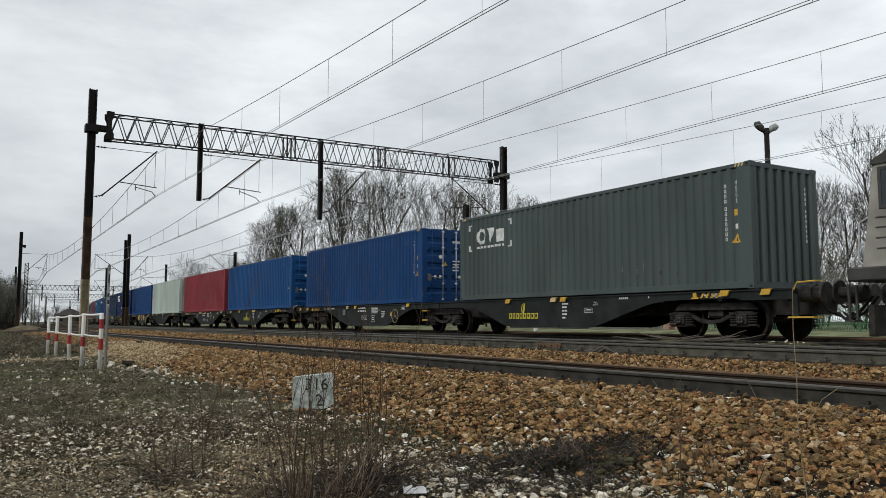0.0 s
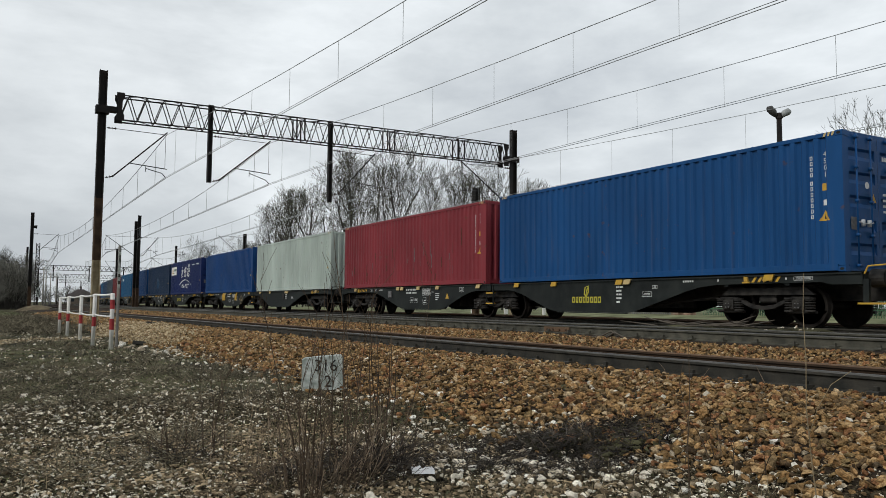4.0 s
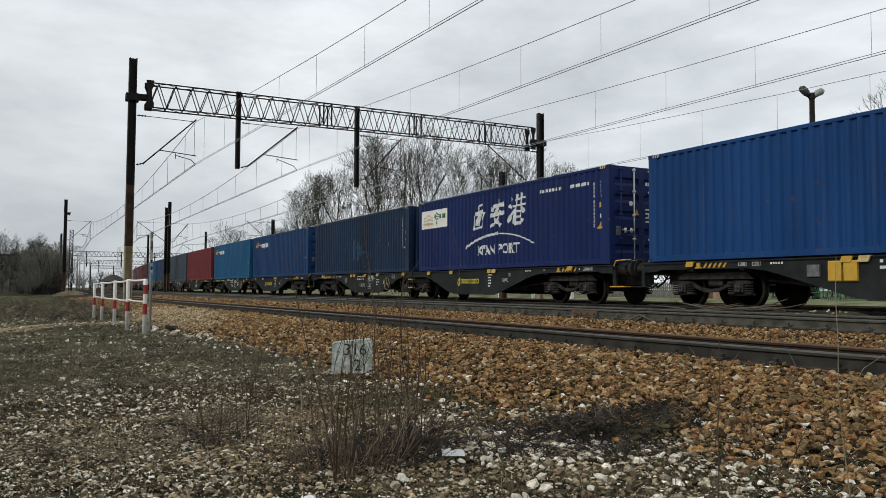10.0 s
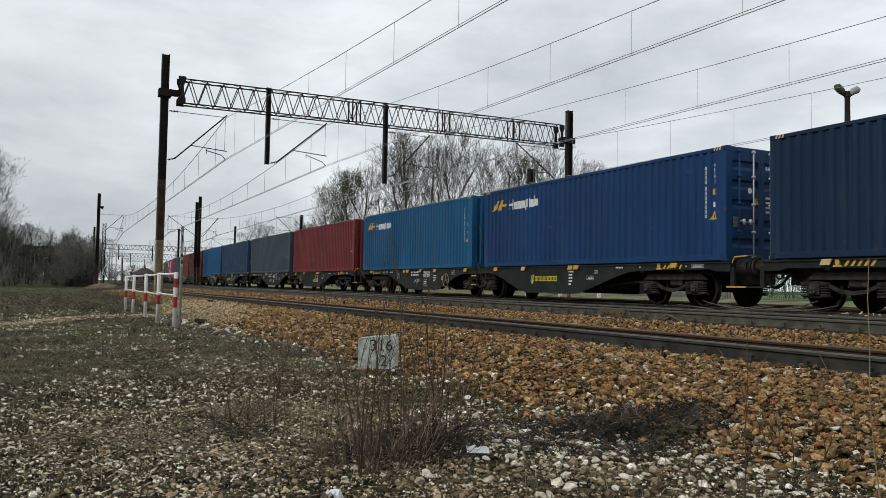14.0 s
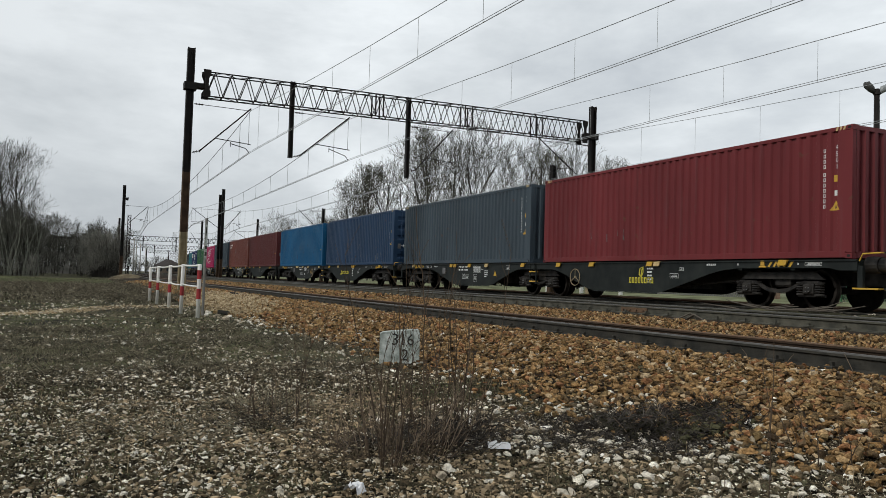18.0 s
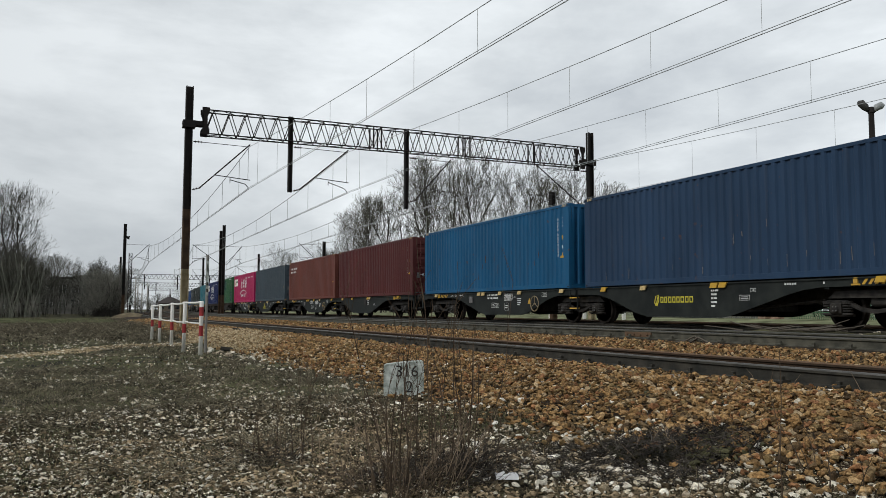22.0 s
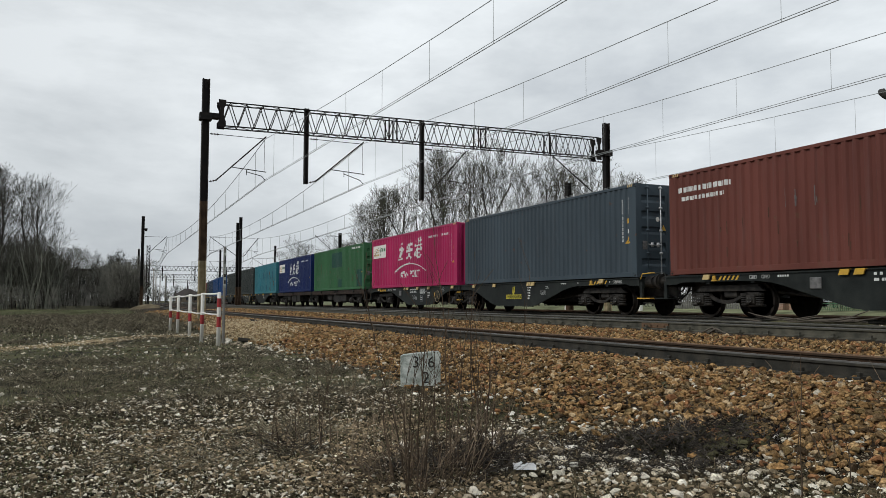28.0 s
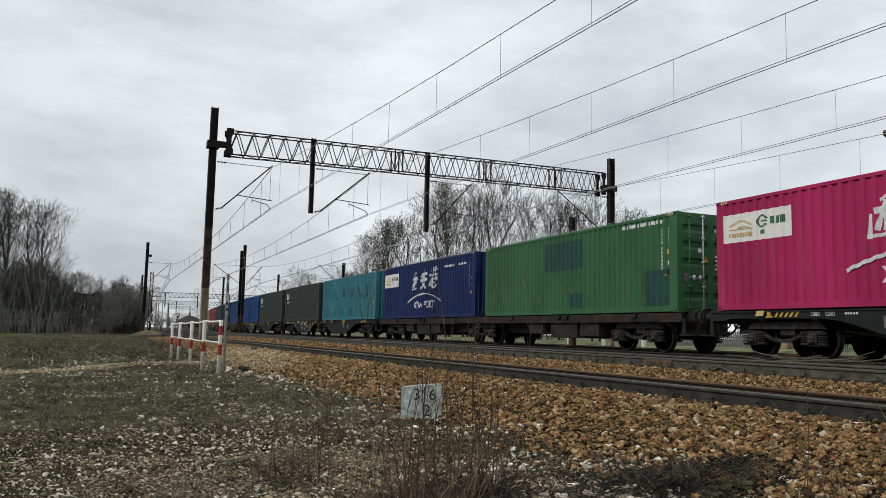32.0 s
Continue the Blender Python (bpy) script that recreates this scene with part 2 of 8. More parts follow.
DUST = material("dusty_brown_earth", (0.115, 0.090, 0.058), 0.95, vary=0.4, scale=2, bump=0.8, bump_scale=12, second=(0.17, 0.14, 0.09), spec=0.1)
STRAW = material("dry_straw_stalks", (0.24, 0.19, 0.12), 0.9, vary=0.3, scale=4, per_island=0.6, spec=0.1)
TWIG = material("bare_brown_twigs", (0.074, 0.053, 0.036), 0.85, vary=0.3, scale=8, per_island=0.6, spec=0.2)
BARK = material("grey_brown_bark", (0.040, 0.037, 0.033), 0.9, vary=0.35, scale=5, bump=0.5, per_island=0.3, spec=0.15)
PALE_BARK = material("pale_green_grey_bark", (0.16, 0.165, 0.135), 0.9, vary=0.35, scale=4, bump=0.4, per_island=0.5, spec=0.1)
TWIGS = material("bare_tree_twigs", (0.066, 0.065, 0.053), 0.9, vary=0.3, scale=3, per_island=0.4, spec=0.1)
SCRUB_TWIGS = material("grey_bare_scrub_twigs", (0.185, 0.182, 0.158), 0.9, vary=0.35, scale=3, per_island=0.8, spec=0.1)
BUDS = material("pale_opening_buds", (0.16, 0.18, 0.080), 0.9, vary=0.3, scale=2, per_island=0.6, spec=0.1)
RAIL_SIDE = material("dark_rail_steel", (0.025, 0.026, 0.022), 0.65, 0.1, vary=0.35, scale=6, bump=0.3, second=(0.054, 0.049, 0.039), spec=0.3)
RAIL_RUST = material("rusty_rail_steel", (0.21, 0.125, 0.072), 0.8, 0.1, vary=0.35, scale=6, bump=0.3, second=(0.10, 0.066, 0.042))
RAIL_BROWN = material("rust_dark_rail_steel", (0.075, 0.045, 0.028), 0.8, 0.1, vary=0.35, scale=6, bump=0.3, second=(0.04, 0.030, 0.022), spec=0.2)
RAIL_DUSTY = material("dusty_rail_steel", (0.062, 0.062, 0.050), 0.75, 0.1, vary=0.3, scale=6, bump=0.3, second=(0.105, 0.100, 0.078), spec=0.25)
RAIL_HEAD = material("worn_rail_head", (0.10, 0.097, 0.09), 0.5, 0.6, vary=0.25, scale=5)
CONCRETE = material("weathered_concrete", (0.30, 0.29, 0.26), 0.9, vary=0.25, scale=3, bump=0.5, second=(0.40, 0.39, 0.35))
SLEEPER = material("dirty_sleeper_concrete", (0.17, 0.14, 0.11), 0.9, vary=0.3, scale=4, bump=0.4, per_object=0.3)
MAST_DARK = material("dark_oiled_mast_steel", (0.009, 0.0085, 0.0085), 0.6, 0.1, vary=0.4, scale=2.5, second=(0.018, 0.014, 0.012), spec=0.2)
MAST_RUST = material("rust_brown_mast_paint", (0.075, 0.045, 0.027), 0.8, 0.1, vary=0.4, scale=3, second=(0.11, 0.07, 0.042), bump=0.2)
MAST_YELLOW = material("faded_yellow_mast_paint", (0.30, 0.24, 0.13), 0.8, 0.0, vary=0.35, scale=4, second=(0.36, 0.31, 0.2), bump=0.2)
WIRE = material("weathered_copper_wire", (0.30, 0.32, 0.32), 0.55, 0.25, vary=0.2)
INSULATOR = material("glazed_brown_insulator", (0.035, 0.02, 0.015), 0.25, vary=0.2)
WHITE_PAINT = material("chipped_white_paint", (0.86, 0.86, 0.83), 0.55, vary=0.08, scale=6, bump=0.15, second=(0.74, 0.73, 0.69))
RED_PAINT = material("faded_red_paint", (0.27, 0.028, 0.03), 0.6, vary=0.25, scale=6, bump=0.1)
BLACK_PAINT = material("black_lettering_paint", (0.02, 0.02, 0.02), 0.7, vary=0.2)
FRAME = material("grimy_dark_wagon_paint", (0.013, 0.017, 0.017), 0.6, 0.0, vary=0.35, scale=2, second=(0.025, 0.030, 0.028), bump=0.15, spec=0.2)
BOGIE = material("oily_black_bogie_steel", (0.014, 0.014, 0.014), 0.6, 0.1, vary=0.45, scale=5, second=(0.046, 0.042, 0.037), bump=0.3, spec=0.25)
WHEEL = material("brake_dusted_wheel_steel", (0.016, 0.014, 0.013), 0.9, 0.0, vary=0.35, scale=5, second=(0.032, 0.028, 0.024), spec=0.12)
YELLOW = material("safety_yellow_paint", (0.74, 0.46, 0.045), 0.55, vary=0.2, scale=6, second=(0.5, 0.3, 0.06))
HANDWHEEL = material("dirty_cream_wheel_paint", (0.40, 0.33, 0.20), 0.65, vary=0.3, scale=6, second=(0.26, 0.21, 0.13))
CREAM_FLAP = material("faded_cream_yellow_paint", (0.55, 0.42, 0.2), 0.6, vary=0.2, scale=6)
WAGON_RUST = material("rusty_black_wagon_paint", (0.016, 0.014, 0.013), 0.75, vary=0.4, scale=3, second=(0.05, 0.034, 0.026), bump=0.2, spec=0.2)
SCUFF = material("scuffed_bare_paint", (0.14, 0.14, 0.14), 0.7, vary=0.35, scale=9)
RUST_STREAK = material("rusty_scratch", (0.085, 0.045, 0.03), 0.85, vary=0.35, scale=9)
LETTER = material("white_stencil_paint", (0.62, 0.64, 0.63), 0.7, vary=0.2, scale=8)
LOGO_YELLOW = material("dull_gold_lettering", (0.50, 0.44, 0.05), 0.7, vary=0.2, scale=8)
CHROME = material("galvanised_locking_bar", (0.46, 0.48, 0.50), 0.5, 0.3, vary=0.2, scale=6)
RUBBER = material("black_rubber", (0.012, 0.012, 0.012), 0.7, vary=0.2)
LOCO_GREY = material("dirty_pale_grey_loco_paint", (0.24, 0.235, 0.21), 0.6, vary=0.25, scale=1.5, second=(0.34, 0.33, 0.29), bump=0.1)
LOCO_DARK = material("charcoal_loco_paint", (0.05, 0.05, 0.048), 0.6, vary=0.3, scale=2)
GLASS = material("dark_cab_glass", (0.02, 0.025, 0.03), 0.06, vary=0.1, spec=0.6)
FENCE_GREEN = material("green_fence_wire", (0.06, 0.17, 0.085), 0.6, vary=0.25, scale=2)
ROOF_DARK = material("dark_roof_tiles", (0.05, 0.042, 0.04), 0.85, vary=0.3, scale=2, bump=0.3)
WALL_GREY = material("grey_ruined_render", (0.18, 0.175, 0.16), 0.9, vary=0.35, scale=0.8, bump=0.3, second=(0.27, 0.26, 0.235))
PLASTIC = material("crumpled_white_plastic", (0.72, 0.73, 0.74), 0.5, vary=0.1, scale=8, bump=0.3)
STONE_POST = material("lichen_spotted_pale_concrete", (0.27, 0.32, 0.28), 0.9, vary=0.35, scale=12, bump=0.7, second=(0.56, 0.60, 0.57))
LAMP_GLASS = material("clouded_lamp_glass", (0.30, 0.32, 0.32), 0.3, vary=0.2)
SPILL = stones("pale_sandy_spill", ((0.30, 0.22, 0.12), (0.52, 0.42, 0.27), (0.20, 0.14, 0.08), (0.47, 0.38, 0.24), (0.36, 0.27, 0.155), (0.56, 0.47, 0.32)), "island", pit=0.4)
PICKET = material("grey_weathered_picket", (0.16, 0.16, 0.15), 0.9, vary=0.35, scale=5, bump=0.3, per_object=0.3)
PINK_BRICK = material("faded_pinkish_brick", (0.34, 0.21, 0.15), 0.9, vary=0.35, scale=6, bump=0.4, per_object=0.4, second=(0.42, 0.29, 0.21))


# ---- geometry helpers ----
class Shape:
    """Vertices and faces gathered for one mesh."""

    def __init__(self):
        self.v, self.f = [], []

    def add(self, verts, faces):
        n = len(self.v)
        self.v += [tuple(p) for p in verts]
        self.f += [tuple(i + n for i in q) for q in faces]
        return self

    def box(self, x0, x1, y0, y1, z0, z1, c=0.0):
        """A box, with edges along y and z chamfered by c."""
        if c:
            prof = [(x0 + c, z0), (x1 - c, z0), (x1, z0 + c), (x1, z1 - c), (x1 - c, z1), (x0 + c, z1), (x0, z1 - c), (x0, z0 + c)]
            return self.prism(prof, y0, y1)
        v = [(x, y, z) for z in (z0, z1) for y in (y0, y1) for x in (x0, x1)]
        return self.add(v, [(0, 2, 3, 1), (4, 5, 7, 6), (0, 1, 5, 4), (2, 6, 7, 3), (0, 4, 6, 2), (1, 3, 7, 5)])

    def prism(self, prof, y0, y1):
        """A closed (x, z) outline swept along y."""
        n = len(prof)
        v = [(x, y0, z) for x, z in prof] + [(x, y1, z) for x, z in prof]
        f = [(i, (i + 1) % n, n + (i + 1) % n, n + i) for i in range(n)]
        return self.add(v, f + [tuple(range(n - 1, -1, -1)), tuple(range(n, 2 * n))])

    def prism_x(self, prof, x0, x1):
        """A closed (y, z) outline swept along x."""
        n = len(prof)
        v = [(x0, y, z) for y, z in prof] + [(x1, y, z) for y, z in prof]
        f = [(i, n + i, n + (i + 1) % n, (i + 1) % n) for i in range(n)]
        return self.add(v, f + [tuple(range(n)), tuple(range(2 * n - 1, n - 1, -1))])

    def tube(self, points, radii, n=8, caps=True):
        """A round bar through points; radii one number or one a point."""
        pts = [Vector(p) for p in points]
        if not hasattr(radii, "__len__"):
            radii = [radii] * len(pts)
        base, rings = len(self.v), len(pts)
        for i, p in enumerate(pts):
            d = (pts[min(i + 1, rings - 1)] - pts[max(i - 1, 0)]).normalized()
            up = Vector((0, 0, 1)) if abs(d.z) < 0.9 else Vector((1, 0, 0))
            a = d.cross(up).normalized()
            b = d.cross(a)
            for k in range(n):
                w = 2 * math.pi * k / n
                self.v.append(tuple(p + radii[i] * (math.cos(w) * a + math.sin(w) * b)))
        for i in range(rings - 1):
            for k in range(n):
                q, r = base + i * n + k, base + i * n + (k + 1) % n
                self.f.append((q, r, r + n, q + n))
        if caps:
            self.f.append(tuple(base + k for k in range(n - 1, -1, -1)))
            self.f.append(tuple(base + (rings - 1) * n + k for k in range(n)))
        return self

    def ring(self, center, radius, r, axis="x", n=20, m=6):
        """A hoop round an axis."""
        pts = []
        base = len(self.v)
        for i in range(n):
            w = 2 * math.pi * i / n
            for k in range(m):
                u = 2 * math.pi * k / m
                rad = radius + r * math.cos(u)
                p = (r * math.sin(u), rad * math.cos(w), rad * math.sin(w))
                if axis == "y":
                    p = (p[1], p[0], p[2])
                if axis == "z":
                    p = (p[1], p[2], p[0])
                self.v.append(tuple(a + b for a, b in zip(p, center)))
        for i in range(n):
            for k in range(m):
                a, b = base + i * m + k, base + i * m + (k + 1) % m
                c, d = base + (i + 1) % n * m + (k + 1) % m, base + (i + 1) % n * m + k
                self.f.append((a, b, c, d))
        return self

    def mesh(self, name, smooth=False):
        me = bpy.data.meshes.new(name)
        me.from_pydata(self.v, [], self.f)
        if smooth:
            me.polygons.foreach_set("use_smooth", [True] * len(me.polygons))
        me.update()
        return me


def part(name, shape, mat, parent, label="", smooth=False, at=None):
    """One mesh under a thing or a part. shape: a Shape or a mesh that is shared."""
    me = shape.mesh(name, smooth) if isinstance(shape, Shape) else shape
    ob = new(name, me)
    ob.parent = parent
    if not me.materials:
        me.materials.append(mat)
    elif me.materials[0] is not mat:
        ob.material_slots[0].link = "OBJECT"
        ob.material_slots[0].material = mat
    if at is not None:
        ob.matrix_basis = at
    return tagged(ob, label) if label else ob


def thing(name, label, category, m=None, group="", kind=""):
    ob = new(name)
    ob.empty_display_size = 0.2
    if m is not None:
        ob.matrix_basis = m
    return tagged(ob, label, category, group, kind)


def solid(name, shape, mat, label, category, group="", kind="", m=None, smooth=False):
    ob = new(name, shape.mesh(name, smooth) if isinstance(shape, Shape) else shape)
    if not ob.data.materials:
        ob.data.materials.append(mat)
    if m is not None:
        ob.matrix_basis = m
    return tagged(ob, label, category, group, kind)


MESHES = {}


def cached(key, build):
    if key not in MESHES:
        MESHES[key] = build()
    return MESHES[key]


def bulk_mesh(name, verts, faces, mats, smooth=False):
    """A large mesh out of arrays; faces all of one size."""
    me = bpy.data.meshes.new(name)
    k = faces.shape[1]
    me.vertices.add(len(verts))
    me.vertices.foreach_set("co", verts.astype(np.float32).ravel())
    me.loops.add(faces.size)
    me.loops.foreach_set("vertex_index", faces.astype(np.int32).ravel())
    me.polygons.add(len(faces))
    me.polygons.foreach_set("loop_start", np.arange(0, faces.size, k, dtype=np.int32))
    me.polygons.foreach_set("loop_total", np.full(len(faces), k, dtype=np.int32))
    me.polygons.foreach_set("use_smooth", np.full(len(faces), smooth, dtype=bool))
    me.materials.append(mats)
    me.update(calc_edges=True)
    return me


# ---- the lie of the line ----
BEND, BEND_FROM = 0.00042, 55.0


def bend(y):
    """How far the line swings to the east by y."""
    return BEND * max(0.0, y - BEND_FROM) ** 2


def north_track(y):
    """Middle of the first track, which closes in on the others towards the camera."""
    return 7.2 - 0.027 * min(y, 45.0) + bend(y)


TRACKS = {
    "first": (north_track, -0.12, -0.05),
    "second": (lambda y: 10.8 + bend(y), 0.04, 0.0),
    "third": (lambda y: 16.1 + bend(y), 0.0, 0.0),
    "fourth": (lambda y: 20.3 + bend(y), 0.0, 0.0),
}
STEPS = [-45, -30, -20, -12, -6, -2, 2, 6, 10, 15, 20, 25, 30, 35, 40, 45, 50, 55, 60, 70, 80, 90, 100, 115, 130, 150, 170, 190, 215, 240, 270, 300, 340, 380, 430]


def swept(line, prof, steps=STEPS):
    """An open (x, z) outline swept along a line x(y)."""
    s = Shape()
    n = len(prof)
    for y in steps:
        s.v += [(line(y) + px, y, pz) for px, pz in prof]
    for i in range(len(steps) - 1):
        for k in range(n - 1):
            a = i * n + k
            s.f.append((a, a + n, a + n + 1, a + 1))
    return s


rng = np.random.default_rng(7)


def ground_height(x, y):
    """Ground west of the tracks, with the shoulder of the ballast."""
    u = x - bend(y)
    base = -0.5 + 0.05 * noise.noise((x * 0.35, y * 0.35, 0)) + 0.02 * noise.noise((x * 1.7, y * 1.7, 3))
    toe = 3.45 + 0.25 * noise.noise((0, y * 0.3, 9))
    edge = north_track(y) - bend(y) - 1.75
    if u > toe:
        f = min(1.0, (u - toe) / (edge - toe))
        base += (-0.315 - base) * (f * f * (3 - 2 * f))
    return base


# ---- ground and ballast ----
def lay_ground():
    xs = list(np.arange(-9, 5.01, 0.25)) + [5.5, 6.5, 8, 12, 18, 24, 30, 45, 70, 110, 180, 300, 600, 1500, 4000]
    xs = [-4000, -1500, -600, -250, -120, -70, -45, -30, -20, -14, -11] + xs
    ys = [-4000, -1000, -300, -100, -40, -15, -5, -2, 0] + list(np.arange(0.5, 30, 0.3)) + list(np.arange(30, 60, 2.0)) + [60, 66, 72, 80, 90, 100, 115, 130, 150, 180, 220, 280, 360, 500, 800, 1500, 4000]
    s = Shape()
    for y in ys:
        for x in xs:
            if x > 5.0:
                z = -0.42
            else:
                z = ground_height(x, y) if abs(y) < 400 else -0.5
            s.v.append((x, y, z))
    n = len(xs)
    for j in range(len(ys) - 1):
        for i in range(n - 1):
            a = j * n + i
            s.f.append((a, a + 1, a + n + 1, a + n))
    solid("ground", s, SOIL, "dark gravelly soil with pale stones and dead weeds", "ground", kind="structure", smooth=True)
    # one bed of stone under the four tracks, near-black for the shade between stones
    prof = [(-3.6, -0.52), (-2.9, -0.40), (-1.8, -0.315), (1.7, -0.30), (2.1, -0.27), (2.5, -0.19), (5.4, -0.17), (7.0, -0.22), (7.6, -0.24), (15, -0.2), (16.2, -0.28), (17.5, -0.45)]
    solid("ballast_bed", swept(north_track, prof), SHADED_BED, "near-black ballast bed under four tracks, shade of the gaps in its colour", "ballast", kind="structure")


lay_ground()

RAIL = [(-0.075, 0.0), (-0.075, 0.012), (-0.012, 0.03), (-0.010, 0.115), (-0.036, 0.128), (-0.036, 0.150), (-0.028, 0.160), (0.028, 0.160), (0.036, 0.150), (0.036, 0.128), (0.010, 0.115), (0.012, 0.03), (0.075, 0.012), (0.075, 0.0)]
HEAD = [(-0.036, 0.150), (-0.028, 0.1635), (0.028, 0.1635), (0.036, 0.150)]


def lay_track(name, line, top, cant, side_mats, label):
    track = thing("railway_track", label, "railway track", kind="structure")
    for k, off in enumerate((-0.7525, 0.7525)):
        z = top - 0.1635 + (cant if k else 0.0)
        rail = part("rail", swept(lambda y: line(y) + off, [(a, b + z) for a, b in RAIL]), side_mats[k], track, smooth=False)
        part("rail_head", swept(lambda y: line(y) + off, [(a, b + z + 0.0008) for a, b in HEAD]), side_mats[k + 2], rail, "worn running surface")
    return track


BUILT_TRACKS = {}
BUILT_TRACKS["first"] = lay_track("first", *TRACKS["first"], (RAIL_SIDE, RAIL_BROWN, RAIL_HEAD, RAIL_RUST), "dark steel railway track on brown ballast beside the gravel path")
BUILT_TRACKS["second"] = lay_track("second", *TRACKS["second"], (RAIL_DUSTY, RAIL_DUSTY, RAIL_HEAD, RAIL_HEAD), "dusty steel railway track between two other tracks")
BUILT_TRACKS["third"] = lay_track("third", *TRACKS["third"], (RAIL_SIDE, RAIL_SIDE, RAIL_SIDE, RAIL_SIDE), "dark railway track under the container train")
BUILT_TRACKS["fourth"] = lay_track("fourth", *TRACKS["fourth"], (RAIL_RUST, RAIL_RUST, RAIL_RUST, RAIL_RUST), "rusty railway track behind the container train")


# ---- lettering and marks ----
def text_faces(words, size, bold=0.0):
    """Triangles and quads (u, v) of words in the built-in font, from the left end of the base line."""
    def build():
        cu = bpy.data.curves.new("lettering", "FONT")
        cu.body, cu.size, cu.resolution_u, cu.offset = words, size, 2, bold
        ob = bpy.data.objects.new("lettering", cu)
        me = bpy.data.meshes.new_from_object(ob)
        faces = [[tuple(me.vertices[i].co[:2]) for i in p.vertices] for p in me.polygons]
        bpy.data.objects.remove(ob)
        bpy.data.curves.remove(cu)
        bpy.data.meshes.remove(me)
        return faces
    return cached(("text", words, size, bold), build)


def stroke(a, b, w):
    """A straight brush stroke as a convex quad."""
    (x0, y0), (x1, y1) = a, b
    dx, dy = x1 - x0, y1 - y0
    n = math.hypot(dx, dy) or 1
    ox, oy = -dy / n * w / 2, dx / n * w / 2
    return [(x0 - ox, y0 - oy), (x1 - ox, y1 - oy), (x1 + ox, y1 + oy), (x0 + ox, y0 + oy)]


def rect(u0, v0, u1, v1):
    return [(u0, v0), (u1, v0), (u1, v1), (u0, v1)]


def blocks(u, v, widths, h, gap):
    """A row of plain blocks in place of a word."""
    out = []
    for w in widths:
        out.append(rect(u, v, u + w, v + h))
        u += w + gap
    return out


def frames(u, v, widths, h, gap, w):
    """A row of plain hollow blocks in place of a word."""
    out = []
    for wide in widths:
        out += [rect(u, v, u + wide, v + w), rect(u, v + h - w, u + wide, v + h), rect(u, v + w, u + w, v + h - w), rect(u + wide - w, v + w, u + wide, v + h - w)]
        u += wide + gap
    return out


def arc(cu, cv, r, a0, a1, w, n=14):
    out = []
    for i in range(n):
        p, q = radians(a0 + (a1 - a0) * i / n), radians(a0 + (a1 - a0) * (i + 1) / n)
        out.append(stroke((cu + r * math.cos(p), cv + r * math.sin(p)), (cu + r * math.cos(q), cv + r * math.sin(q)), w))
    return out


# ---- containers ----
LENGTH, WIDTH, HEIGHT = 12.192, 2.438, 2.896
PERIOD, DEPTH = 0.2775, 0.048
RUN = 11.90
WAVES = int(RUN / PERIOD)
SIDE_BREAKS = []
for i in range(WAVES):
    y0 = -WAVES * PERIOD / 2 + i * PERIOD
    SIDE_BREAKS += [(y0, 0.0), (y0 + 0.098, 0.0), (y0 + 0.138, DEPTH), (y0 + 0.237, DEPTH)]
SIDE_BREAKS = [(-RUN / 2, 0.0)] + SIDE_BREAKS + [(WAVES * PERIOD / 2, 0.0), (RUN / 2, 0.0)]


def side_depth(y):
    for (a, p), (b, q) in zip(SIDE_BREAKS, SIDE_BREAKS[1:]):
        if a <= y <= b:
            return p + (q - p) * (y - a) / max(b - a, 1e-6)
    return 0.0


def cut(poly, lo, hi):
    """The part of a convex polygon between u = lo and u = hi."""
    for edge, keep in ((lo, 1), (hi, -1)):
        out = []
        for (u0, v0), (u1, v1) in zip(poly, poly[1:] + poly[:1]):
            in0, in1 = keep * (u0 - edge) >= 0, keep * (u1 - edge) >= 0
            if in0:
                out.append((u0, v0))
            if in0 != in1:
                k = (edge - u0) / (u1 - u0)
                out.append((edge, v0 + k * (v1 - v0)))
        poly = out
        if len(poly) < 3:
            return []
    return poly


def side_mark(polys, proud=0.003, layer=0.0):
    """Flat polygons (y, z) laid on the corrugated west side, each a layer above the one before."""
    s = Shape()
    for poly in polys:
        proud += layer
        us = [p[0] for p in poly]
        for (a, _), (b, _) in zip(SIDE_BREAKS, SIDE_BREAKS[1:]):
            if b <= min(us) or a >= max(us) or b - a < 1e-6:
                continue
            piece = cut(list(poly), a, b)
            if len(piece) >= 3:
                s.add([(-WIDTH / 2 + 0.006 + side_depth(u) - proud, u, v) for u, v in piece], [tuple(range(len(piece)))])
    return s


def corrugated_side():
    s = Shape()
    x = -WIDTH / 2 + 0.006
    for y, dpt in SIDE_BREAKS:
        s.v += [(x + dpt, y, 0.15), (x + dpt, y, 2.80)]
    s.f += [(2 * i, 2 * i + 1, 2 * i + 3, 2 * i + 2) for i in range(len(SIDE_BREAKS) - 1)]
    return s


def corrugated_end(sign):
    s = Shape()
    breaks, x = [(-1.09, 0.0)], -1.0
    while x < 0.95:
        breaks += [(x, 0.0), (x + 0.05, 0.075), (x + 0.15, 0.075), (x + 0.20, 0.0)]
        x += 0.30
    breaks += [(1.09, 0.0)]
    for a, dpt in breaks:
        y = sign * (LENGTH / 2 - 0.01 - dpt)
        s.v += [(a, y, 0.15), (a, y, 2.80)]
    s.f += [(2 * i, 2 * i + 2, 2 * i + 3, 2 * i + 1) for i in range(len(breaks) - 1)]
    return s


